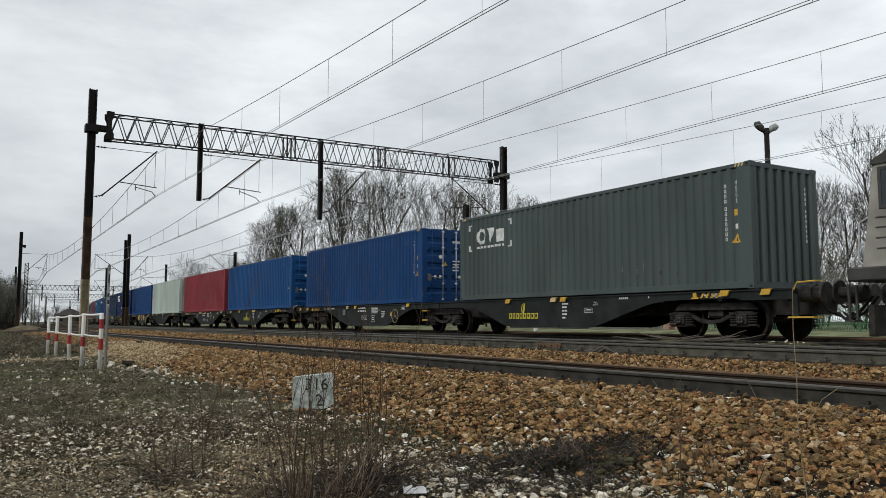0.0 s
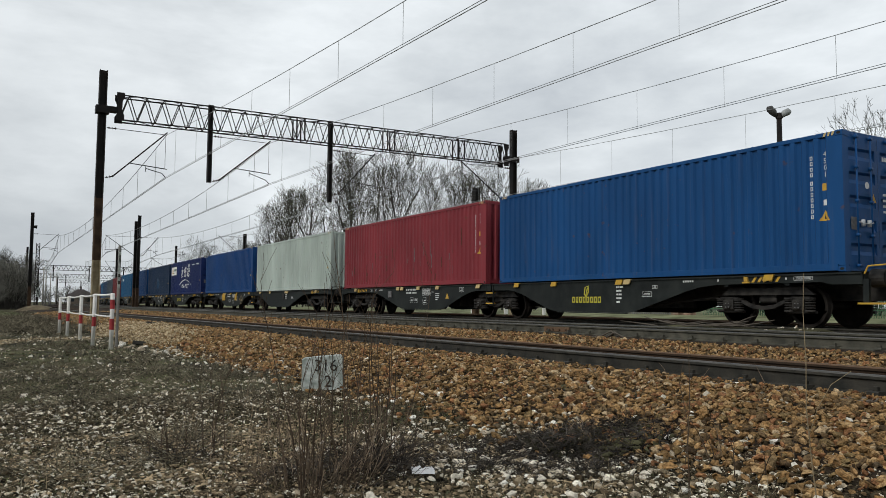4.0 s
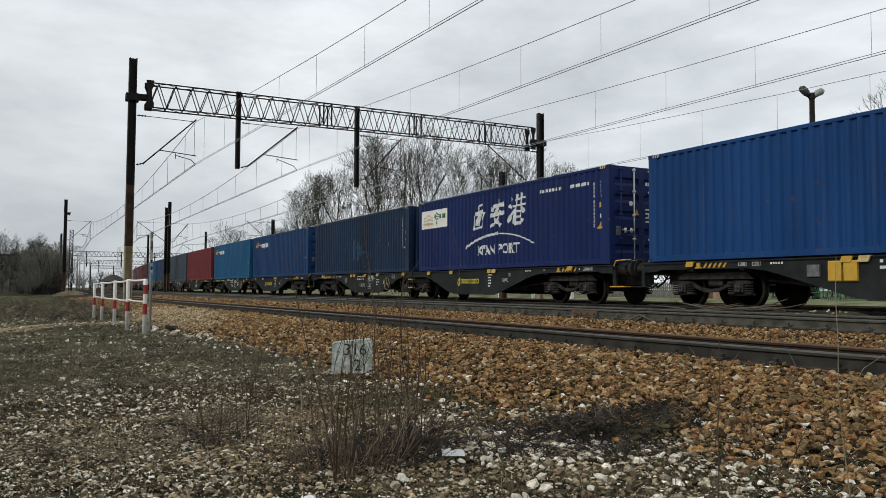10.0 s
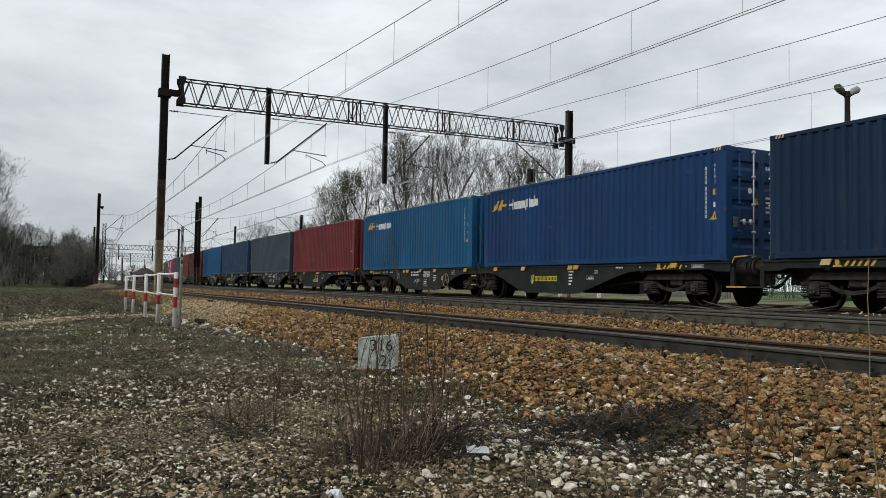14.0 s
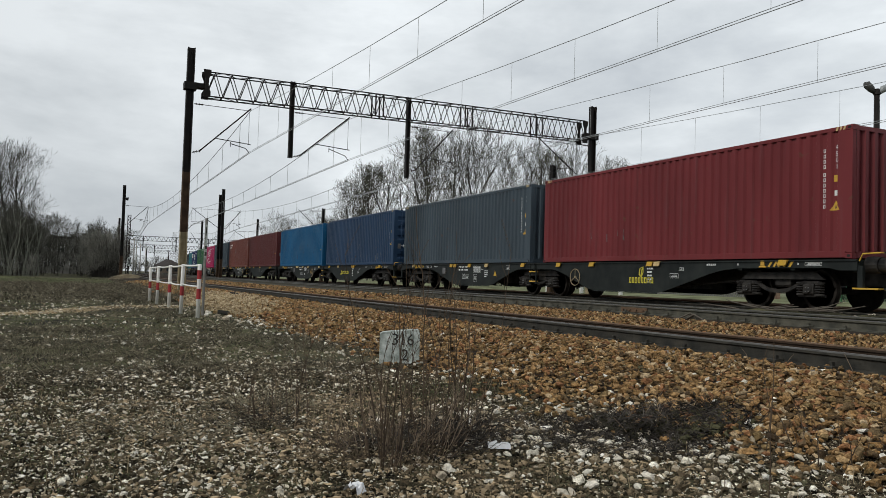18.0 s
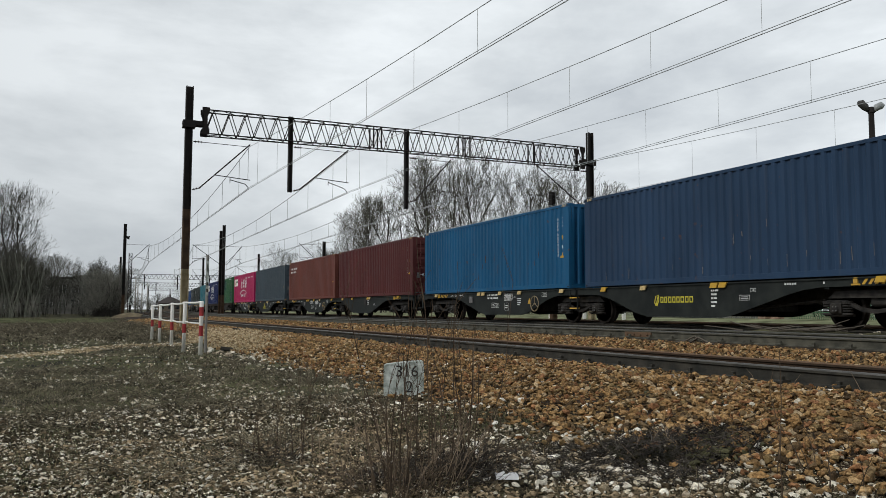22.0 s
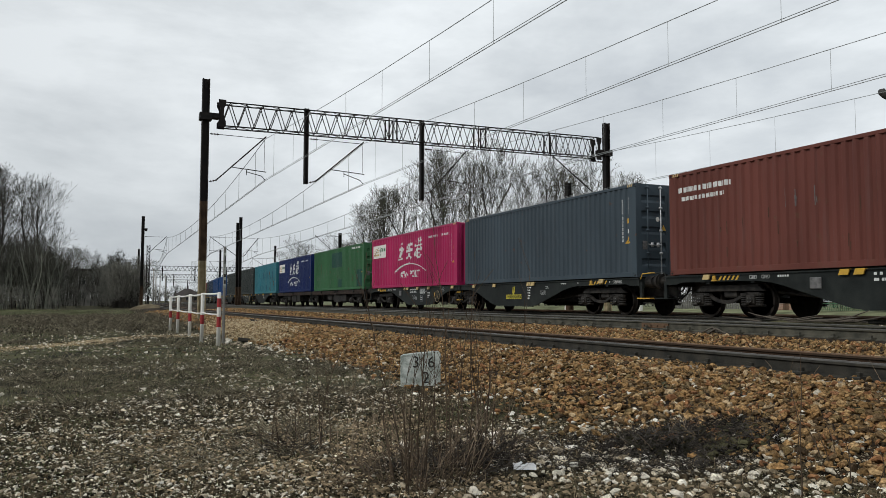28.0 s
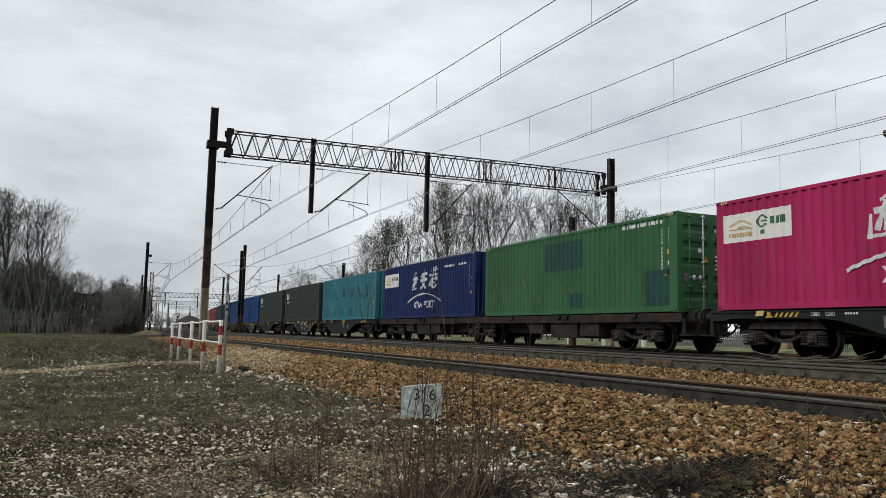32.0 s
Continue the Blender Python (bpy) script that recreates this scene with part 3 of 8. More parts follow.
def door_leaf(sign, x0, x1):
    s = Shape()
    y = LENGTH / 2 - 0.012
    lv = [(0.14, 0.0), (0.30, 0.0)]
    for k in range(5):
        z = 0.34 + k * 0.49
        lv += [(z, 0.0), (z + 0.085, 0.045), (z + 0.20, 0.045), (z + 0.25, 0.0)]
    lv += [(2.80, 0.0)]
    n = len(lv)
    for x, flat in ((x0, 1), (x0 + 0.09, 1), (x0 + 0.10, 0), (x1 - 0.10, 0), (x1 - 0.09, 1), (x1, 1)):
        s.v += [(x, sign * (y - (0 if flat else dpt)), z) for z, dpt in lv]
    for i in range(5):
        for k in range(n - 1):
            a = i * n + k
            s.f.append((a, a + n, a + n + 1, a + 1))
    return s


def locking_bar(sign, x):
    s = Shape()
    y = sign * (LENGTH / 2 + 0.028)
    s.tube([(x, y, 0.10), (x, y, 2.84)], 0.019, 8)
    for z in (0.13, 0.75, 1.45, 2.15, 2.78):
        s.box(x - 0.05, x + 0.05, y - 0.025, y + 0.025, z - 0.03, z + 0.03)
    return s


def bar_handle(sign, x, way):
    s = Shape()
    y = sign * (LENGTH / 2 + 0.05)
    s.tube([(x, y, 1.02), (x + way * 0.1, y, 1.0), (x + way * 0.34, y, 0.985), (x + way * 0.42, y, 1.02)], 0.014, 6)
    s.box(x + way * 0.36 - 0.03, x + way * 0.36 + 0.03, y - 0.03, y + 0.03, 0.93, 1.07)
    return s


def casting():
    s = Shape()
    s.box(-0.089, 0.089, -0.081, 0.081, -0.059, 0.059, 0.012)
    return s


def casting_hole():
    s = Shape()
    n = 10
    s.v += [(0, 0.045 * math.cos(2 * math.pi * k / n), 0.030 * math.sin(2 * math.pi * k / n)) for k in range(n)]
    s.f.append(tuple(range(n)))
    return s


def end_marks(c, mark, doors_front):
    """Stencils, plates and stickers on the end that leads."""
    y = -LENGTH / 2 + 0.007

    def flat(rects):
        s = Shape()
        for x0, z0, x1, z1 in rects:
            s.add([(x0, y, z0), (x1, y, z0), (x1, y, z1), (x0, y, z1)], [(0, 1, 2, 3)])
        return s
    if not doors_front:
        rows = [(0.74, 2.36 - i * 0.118 - (0.06 if i > 3 else 0), 0.785, 2.435 - i * 0.118 - (0.06 if i > 3 else 0)) for i in range(11)]
        tagged(part("end_marking", cached(("endcol", mark.name), lambda: flat(rows).mesh("end_marking")), mark, c, "column of small stencilled marks"), kind="stuff")
        return
    rows = []
    for z, widths, tall in ((2.36, (0.07, 0.07, 0.07, 0.07, -0.06, 0.06, 0.06, 0.06, 0.06, 0.06, 0.06), 0.09), (2.20, (-0.34, 0.07, 0.07, 0.07, 0.07), 0.09), (1.62, (0.2, 0.12, -0.05, 0.1), 0.05), (1.50, (0.16, 0.14, -0.05, 0.12), 0.05), (1.38, (0.2, 0.08, -0.07, 0.1), 0.05), (1.26, (0.14, 0.12), 0.05)):
        x = 0.16
        for w in widths:
            if w > 0:
                rows.append((x, z, x + w, z + tall))
            x += abs(w) + 0.022
    tagged(part("door_lettering", cached(("doortext", mark.name), lambda: flat(rows).mesh("door_lettering")), mark, c, "rows of small white stencil bars"), kind="stuff")
    part("data_plate", cached("dplate", lambda: flat([(-0.98, 0.86, -0.80, 1.12)]).mesh("data_plate")), SCUFF, c, "grey riveted data plate")
    disc = Shape().add([(-0.40 + 0.075 * math.cos(k * math.pi / 7), y, 1.80 + 0.075 * math.sin(k * math.pi / 7)) for k in range(14)], [tuple(range(14))])
    part("round_sticker", cached("disc", lambda: disc.mesh("round_sticker")), WHITE_PAINT, c, "round white sticker")
    sign = Shape().add([(-0.28, y, 1.46), (-0.08, y, 1.46), (-0.18, y, 1.64)], [(0, 1, 2)])
    part("warning_triangle", cached("doortri", lambda: sign.mesh("warning_triangle")), YELLOW, c)


def container(paint_mat, label, doors_front, accent=None, bar_mat=None):
    """A 40 ft high-cube container, origin under its middle; its front points to -y."""
    c = thing("shipping_container", label, "shipping container", group="containers on the train")
    side = cached("side", lambda: corrugated_side().mesh("side_wall"))
    part("side_wall", side, paint_mat, c)
    part("side_wall", side, paint_mat, c, at=Matrix.Rotation(math.pi, 4, "Z"))
    part("roof", cached("croof", lambda: Shape().box(-1.16, 1.16, -6.0, 6.0, 2.84, 2.872).mesh("roof")), paint_mat, c)
    part("floor", cached("cfloor", lambda: Shape().box(-1.15, 1.15, -6.0, 6.0, 0.10, 0.148).mesh("floor")), RAIL_SIDE, c)
    plain, doors = (1, -1) if doors_front else (-1, 1)
    part("end_wall", cached(("end", plain), lambda: corrugated_end(plain).mesh("end_wall")), paint_mat, c)
    for k, (x0, x1) in enumerate(((-1.10, -0.004), (0.004, 1.10))):
        leaf = part("door", cached(("leaf", doors, k), lambda: door_leaf(doors, x0, x1).mesh("door")), paint_mat, c)
        for j, x in enumerate((x0 + 0.30, x1 - 0.30)):
            part("locking_bar", cached(("bar", doors, k, j), lambda: locking_bar(doors, x).mesh("locking_bar", True)), bar_mat or (paint_mat if (k, j) == (0, 0) else CHROME), leaf, "upright locking bar")
            part("handle", cached(("handle", doors, k, j), lambda: bar_handle(doors, x, 1 if j == 0 else -1).mesh("handle", True)), CHROME, leaf)
    for sx in (-1, 1):
        part("top_rail", cached(("toprail", sx), lambda: Shape().box(sx * 1.185 - 0.032, sx * 1.185 + 0.032, -5.93, 5.93, 2.795, 2.885, 0.008).mesh("top_rail")), paint_mat, c)
        part("bottom_rail", cached(("botrail", sx), lambda: Shape().box(sx * 1.19 - 0.026, sx * 1.19 + 0.026, -5.93, 5.93, 0.02, 0.165, 0.006).mesh("bottom_rail")), paint_mat, c)
        for sy in (-1, 1):
            post = part("corner_post", cached(("post", sx, sy), lambda: Shape().box(sx * 1.159 - 0.058, sx * 1.159 + 0.058, sy * 6.016 - 0.072, sy * 6.016 + 0.072, 0.118, 2.778, 0.012).mesh("corner_post")), paint_mat, c)
            for z in (0.059, 2.837):
                cc = part("corner_casting", cached("casting", lambda: casting().mesh("corner_casting")), paint_mat, c, at=pose(sx * 1.13, sy * 6.015, z))
                if sx < 0:
                    part("casting_hole", cached("hole", lambda: casting_hole().mesh("casting_hole")), RUBBER, cc, at=pose(-0.0905, 0, 0))
    for sy in (-1, 1):
        part("end_sill", cached(("sill", sy), lambda: Shape().box(-1.05, 1.05, sy * 6.03 - 0.05, sy * 6.03 + 0.05, 0.02, 0.16, 0.006).mesh("end_sill")), paint_mat, c)
        part("end_header", cached(("hdr", sy), lambda: Shape().box(-1.05, 1.05, sy * 6.03 - 0.05, sy * 6.03 + 0.05, 2.785, 2.885, 0.006).mesh("end_header")), paint_mat, c)
        stripes = Shape()
        for k in range(3):
            y = sy * (5.9 - k * 0.09)
            stripes.add([(-1.2185, y, 2.80), (-1.2185, y + 0.05, 2.80), (-1.2185, y + 0.02, 2.88), (-1.2185, y - 0.03, 2.88)], [(0, 1, 2, 3)])
        part("height_stripes", cached(("stripes", sy), lambda: stripes.mesh("height_stripes")), CREAM_FLAP, c, "black and yellow height warning stripes")
    # marks near the front of the west side
    mark = accent or LETTER
    end_marks(c, mark, doors_front)
    column = []
    for i in range(11):
        column += frames(-5.39, 2.36 - i * 0.118 - (0.06 if i > 3 else 0), [0.06], 0.082, 0.0, 0.017)
    tagged(part("identity_marking", cached(("idcol", mark.name), lambda: side_mark(column).mesh("identity_marking")), mark, c, "column of small stencilled marks"), kind="stuff")
    code = []
    for i, ch in enumerate("45G1"):
        code += [[(u - 5.225, v + 2.40 - i * 0.142) for u, v in f] for f in text_faces(ch, 0.155)]
    # the west side is seen with its front on the right: mirror the letters into place
    code = [[(-10.86 - u, v) for u, v in reversed(f)] for f in code]
    tagged(part("size_code", cached(("code", mark.name), lambda: side_mark(code).mesh("size_code")), mark, c, "stencilled size code lettering"), kind="stuff")
    part("yellow_sticker", cached("sticker", lambda: side_mark([rect(-5.72, 1.69, -5.60, 1.84)]).mesh("yellow_sticker")), YELLOW, c)
    part("white_sticker", cached("sticker2", lambda: side_mark([rect(-5.70, 1.38, -5.62, 1.50)]).mesh("white_sticker")), LETTER, c)
    part("warning_triangle", cached("triangle", lambda: side_mark([[(-5.785, 1.06), (-5.535, 1.06), (-5.66, 1.28)]]).mesh("warning_triangle")), YELLOW, c)
    part("warning_symbol", cached("triangle2", lambda: side_mark([[(-5.68, 1.10), (-5.64, 1.10), (-5.66, 1.20)]], 0.005).mesh("warning_symbol")), BLACK_PAINT, c)
    return c


def word_shapes(c, mat, polys, label, name="painted_emblem", proud=0.003):
    """Polygons given with u running to the right as seen from the west, 0 at the left (rear) end."""
    flipped = [[(LENGTH / 2 - u, v) for u, v in reversed(p)] for p in polys]
    layer = 0.0007 if name in ("brush_character", "arch_emblem", "ring_emblem", "panel_emblem") else 0.0
    tagged(part(name, side_mark(flipped, proud, layer), mat, c, label), kind="stuff" if name in ("small_lettering", "scraped_paint") else "")


def grey_emblem(c):
    word_shapes(c, LETTER, arc(1.33, 2.17, 0.22, 0, 360, 0.11), "white painted ring", "ring_emblem")
    word_shapes(c, LETTER, [[(1.66, 2.42), (1.88, 1.92), (2.08, 2.42)]], "white painted wedge", "wedge_emblem")
    word_shapes(c, LETTER, [rect(2.22, 1.92, 2.62, 2.34)], "white painted block", "block_emblem")
    word_shapes(c, LETTER, blocks(1.08, 1.76, [0.09] * 13, 0.075, 0.03), "row of small white marks", "small_lettering")
    for u, du in ((0.55, 1), (3.07, -1)):
        for v, dv in ((1.70, 1), (2.62, -1)):
            word_shapes(c, LETTER, [rect(min(u, u + du * 0.22), min(v, v + dv * 0.05), max(u, u + du * 0.22), max(v, v + dv * 0.05)), rect(min(u, u + du * 0.05), min(v, v + dv * 0.2), max(u, u + du * 0.05), max(v, v + dv * 0.2))], "white corner bracket", "corner_bracket")


def port_emblem(c):
    """Three brush-drawn characters, an arch and the port's name, white."""
    g1 = [((0.30, 0.84), (0.72, 0.97)), ((0.10, 0.58), (0.12, 0.06)), ((0.20, 0.62), (0.82, 0.70)), ((0.90, 0.66), (0.72, 0.12)), ((0.46, 0.84), (0.32, 0.22)), ((0.58, 0.68), (0.54, 0.20)), ((0.12, 0.10), (0.72, 0.14))]
    g2 = [((0.52, 1.08), (0.55, 0.90)), ((0.14, 0.78), (0.12, 0.62)), ((0.14, 0.80), (0.90, 0.86)), ((0.90, 0.86), (0.82, 0.70)), ((0.48, 0.74), (0.28, 0.34)), ((0.28, 0.34), (0.80, 0.02)), ((0.70, 0.62), (0.46, 0.20)), ((0.46, 0.20), (0.10, 0.0)), ((0.02, 0.46), (0.98, 0.52))]
    g3 = [((0.10, 1.0), (0.22, 0.86)), ((0.02, 0.70), (0.16, 0.60)), ((0.04, 0.10), (0.24, 0.42)), ((0.34, 0.86), (0.98, 0.92)), ((0.52, 1.05), (0.50, 0.64)), ((0.78, 1.08), (0.76, 0.64)), ((0.28, 0.64), (1.02, 0.68)), ((0.50, 0.62), (0.30, 0.36)), ((0.76, 0.64), (1.0, 0.40)), ((0.46, 0.44), (0.82, 0.46)), ((0.82, 0.46), (0.80, 0.26)), ((0.46, 0.44), (0.44, 0.02)), ((0.44, 0.24), (0.80, 0.26)), ((0.44, 0.02), (0.92, 0.04)), ((0.92, 0.04), (0.94, 0.18))]
    for g, u0, wide, v0, v1 in ((g1, 4.46, 0.88, 1.40, 2.44), (g2, 5.66, 1.0, 1.50, 2.40), (g3, 6.87, 0.97, 1.50, 2.47)):
        q = [stroke((u0 + (a[0] + 0.16 * (a[1] - 0.5)) * wide, v0 + a[1] * (v1 - v0)), (u0 + (b[0] + 0.16 * (b[1] - 0.5)) * wide, v0 + b[1] * (v1 - v0)), (0.075, 0.11, 0.145)[(i * 7) % 3]) for i, (a, b) in enumerate(g)]
        word_shapes(c, LETTER, q, "white brush-drawn character shape", "brush_character")
    word_shapes(c, LETTER, arc(6.15, -4.71, 5.95, 68.1, 90, 0.045, 24) + arc(6.15, -4.71, 5.95, 90, 111.9, 0.085, 24) + [[(6.02, 1.24), (6.22, 1.18), (6.20, 1.34)]], "white arched brush line", "arch_emblem")
    for words, u0, u1 in (("XI'AN", 4.74, 5.98), ("PORT", 6.2, 7.54)):
        faces = text_faces(words, 0.5, 0.016)
        us, vs = [u for f in faces for u, v in f], [v for f in faces for u, v in f]
        ku, kv = (u1 - u0) / (max(us) - min(us)), 0.36 / (max(vs) - min(vs))
        word_shapes(c, LETTER, [[(u0 + (u - min(us)) * ku, 0.52 + (v - min(vs)) * kv) for u, v in f] for f in faces], "white painted place name", "place_name")
    word_shapes(c, LETTER, blocks(8.75, 2.40, [0.08] * 4 + [0.07] * 7, 0.10, 0.035) + blocks(10.3, 2.40, [0.11] * 7, 0.10, 0.03), "row of small white marks", "small_lettering")
    word_shapes(c, WHITE_PAINT, [rect(0.25, 1.76, 2.48, 2.50)], "white sign panel", "sign_panel")
    q = arc(0.83, 1.78, 0.52, 48, 132, 0.045, 8) + arc(0.93, 1.80, 0.36, 40, 120, 0.03, 6) + [rect(0.42, 2.08, 1.24, 2.11)] + blocks(0.42, 1.90, [0.10] * 6, 0.10, 0.035)
    word_shapes(c, CREAM_FLAP, q, "small gold panel emblem", "panel_emblem", 0.006)
    q = arc(1.55, 2.22, 0.15, 20, 330, 0.05, 9) + [rect(1.47, 1.90, 1.65, 2.0), rect(1.51, 2.20, 1.70, 2.24)] + blocks(1.83, 2.12, [0.12] * 3, 0.18, 0.035)
    word_shapes(c, FENCE_GREEN, q, "small green panel emblem", "panel_emblem", 0.006)


def chevron_emblem(c, yellow):
    p = [[(0.55, 2.12), (0.80, 2.12), (1.02, 2.32), (0.77, 2.32)], [(0.80, 2.30), (1.0, 2.30), (1.12, 2.48), (0.92, 2.48)], [(1.05, 2.12), (1.28, 2.12), (1.40, 2.48), (1.17, 2.48)], [(1.30, 2.24), (1.62, 2.24), (1.66, 2.33), (1.33, 2.33)]]
    word_shapes(c, YELLOW if yellow else CREAM_FLAP, p, "yellow chevron emblem", "chevron_emblem")
    word_shapes(c, LETTER, [rect(1.75, 2.08, 1.84, 2.46), rect(2.0, 2.08, 2.09, 2.46), rect(1.84, 2.23, 2.0, 2.31)] + blocks(2.16, 2.08, [0.20, 0.19, 0.19], 0.27, 0.05) + [rect(2.90, 2.0, 3.0, 2.35), rect(2.98, 2.1, 3.06, 2.38), rect(3.1, 2.08, 3.18, 2.42), rect(3.22, 2.08, 3.40, 2.34), rect(3.46, 2.08, 3.54, 2.46), rect(3.54, 2.1, 3.66, 2.34)], "white word-like emblem", "word_emblem")


def leasing_blocks(c):
    word_shapes(c, LETTER, blocks(0.34, 2.32, [0.085] * 8, 0.14, 0.03) + blocks(1.36, 2.32, [0.085] * 9, 0.14, 0.03) + blocks(0.52, 2.08, [0.075] * 7, 0.11, 0.03) + blocks(1.33, 2.08, [0.075] * 8, 0.11, 0.03), "two rows of white lettering bars", "small_lettering")




def pale_patches(c, mat, rects):
    for r in rects:
        word_shapes(c, mat, [rect(*r)], "patch of fresher paint", "paint_patch")


PAINTS = {
    "slate": paint("slate_green_container_paint", (0.066, 0.088, 0.086)),
    "royal": paint("royal_blue_container_paint", (0.007, 0.047, 0.152)),
    "steel": paint("deep_blue_container_paint", (0.009, 0.042, 0.125)),
    "sky": paint("mid_blue_container_paint", (0.008, 0.064, 0.195)),
    "red": paint("dark_red_container_paint", (0.220, 0.034, 0.043), 0.2),
    "maroon": paint("maroon_container_paint", (0.150, 0.027, 0.030), 0.2),
    "white": paint("off_white_container_paint", (0.43, 0.50, 0.455), 0.1),
    "cobalt": paint("cobalt_blue_container_paint", (0.008, 0.050, 0.168)),
    "indigo": paint("indigo_container_paint", (0.008, 0.020, 0.092)),
    "navy": paint("navy_container_paint", (0.010, 0.027, 0.062)),
    "azure": paint("azure_container_paint", (0.010, 0.086, 0.190)),
    "grey": paint("blue_grey_container_paint", (0.050, 0.069, 0.085)),
    "dusk": paint("dusk_blue_container_paint", (0.022, 0.049, 0.098)),
    "brick": paint("brick_brown_container_paint", (0.088, 0.024, 0.024), 0.3),
    "oxide": paint("oxide_brown_container_paint", (0.135, 0.046, 0.036), 0.3),
    "pink": paint("magenta_pink_container_paint", (0.37, 0.022, 0.098), 0.1),
    "green": paint("bottle_green_container_paint", (0.038, 0.122, 0.054), 0.2),
    "cyan": paint("faded_cyan_container_paint", (0.035, 0.165, 0.205)),
    "coal": paint("charcoal_container_paint", (0.033, 0.041, 0.039)),
}
PATCH_BLUE = paint("patched_pale_blue_paint", (0.022, 0.075, 0.135))
PATCH_TEAL = paint("patched_teal_paint", (0.018, 0.095, 0.145))
PATCH_DARK_GREEN = paint("patched_dark_green_paint", (0.022, 0.075, 0.060))

# front end, paint, doors at the front, lettering, description
CARGO = (
    (11.30, "slate", False, "slate green corrugated steel container with white emblem"),
    (26.23, "royal", True, "royal blue corrugated steel container with galvanised door bars"),
    (40.63, "sky", True, "mid blue corrugated steel container with doors ahead"),
    (53.65, "red", False, "dark red corrugated steel container, scuffed"),
    (67.57, "white", False, "off-white corrugated steel container with grey grime"),
    (80.67, "cobalt", True, "cobalt blue corrugated steel container with doors ahead"),
    (94.46, "indigo", True, "indigo container with white brush-drawn port emblem"),
    (107.63, "navy", False, "dark navy container with pale paint patches"),
    (121.14, "steel", True, "royal blue container with yellow chevron emblem"),
    (134.30, "azure", False, "azure blue container with small chevron emblem"),
    (147.93, "maroon", False, "dark red corrugated steel container"),
    (161.05, "grey", False, "blue-grey corrugated steel container"),
    (174.73, "dusk", True, "dusky navy container with galvanised door bars"),
    (187.84, "azure", False, "azure blue corrugated steel container, dented"),
    (201.55, "brick", True, "brick brown container with doors ahead"),
    (214.63, "oxide", False, "oxide brown container with rows of white lettering bars"),
    (228.35, "grey", True, "blue-grey container with galvanised door bars"),
    (241.39, "pink", False, "magenta pink container with white port emblem"),
    (255.15, "green", True, "bottle green container with patched paint"),
    (268.31, "indigo", False, "indigo container with white brush-drawn port emblem"),
    (281.90, "cyan", False, "faded cyan container with teal patches"),
    (295.2, "coal", False, "charcoal container with small white mark"),
    (308.8, "coal", False, "charcoal container with small white mark"),
    (322.0, "cobalt", False, "cobalt blue corrugated steel container"),
    (335.6, "royal", False, "royal blue corrugated steel container"),
    (348.8, "navy", False, "dark navy corrugated steel container"),
    (362.4, "coal", False, "charcoal corrugated steel container"),
    (375.6, "red", False, "dark red corrugated steel container"),
    (389.2, "red", False, "dark red corrugated steel container"),
)
CONTAINERS = []
for y, key, doors_front, label in CARGO:
    CONTAINERS.append(container(PAINTS[key], label, doors_front, BLACK_PAINT if key == "white" else None, PAINTS[key] if key == "sky" else None))
grey_emblem(CONTAINERS[0])
for i in (6, 17, 19):
    port_emblem(CONTAINERS[i])
chevron_emblem(CONTAINERS[8], True)
chevron_emblem(CONTAINERS[9], True)
leasing_blocks(CONTAINERS[15])
pale_patches(CONTAINERS[7], PATCH_BLUE, [(5.72, 0.7, 5.88, 1.77), (6.24, 0.65, 6.45, 1.59), (6.45, 0.9, 6.72, 1.4), (6.93, 1.0, 7.47, 1.11), (7.55, 0.78, 7.72, 0.94), (7.15, 0.30, 7.32, 0.42), (8.9, 1.48, 9.04, 1.64)])
pale_patches(CONTAINERS[18], PATCH_DARK_GREEN, [(4.78, 1.57, 7.4, 2.59), (10.7, 0.2, 11.85, 1.26), (6.5, 0.23, 7.34, 0.74)])
word_shapes(CONTAINERS[18], LETTER, blocks(9.6, 2.62, [0.13] * 11, 0.11, 0.05), "faded white lettering bars", "small_lettering")
pale_patches(CONTAINERS[20], PATCH_TEAL, [(3.2, 0.3, 3.7, 0.8), (5.0, 0.3, 5.5, 0.8), (6.8, 0.3, 7.4, 0.8), (3.0, 1.4, 3.15, 2.1), (3.6, 1.4, 4.1, 1.6), (4.5, 1.4, 4.65, 2.1), (5.2, 1.5, 5.8, 2.1), (6.4, 1.4, 6.55, 2.1), (7.1, 1.4, 7.7, 2.1), (8.3, 1.4, 8.45, 2.1), (9.0, 1.4, 9.5, 1.6), (10.1, 1.4, 10.7, 2.1)])
def scuffs(c, mat, count, u0, u1, v0, v1, tall, wide, seed):
    """Thin upright scrapes along the ridges of a side wall."""
    g = random.Random(seed)
    marks = []
    for _ in range(count):
        u = round(g.uniform(u0, u1) / PERIOD) * PERIOD + g.uniform(-0.02, 0.02)
        v, h = g.uniform(v0, v1), tall * g.uniform(0.3, 1.0)
        marks.append(stroke((u, v), (u + g.uniform(-0.012, 0.012), v + h), wide * g.uniform(0.5, 1.2)))
    word_shapes(c, mat, marks, "thin upright scrapes in the paint", "scraped_paint")


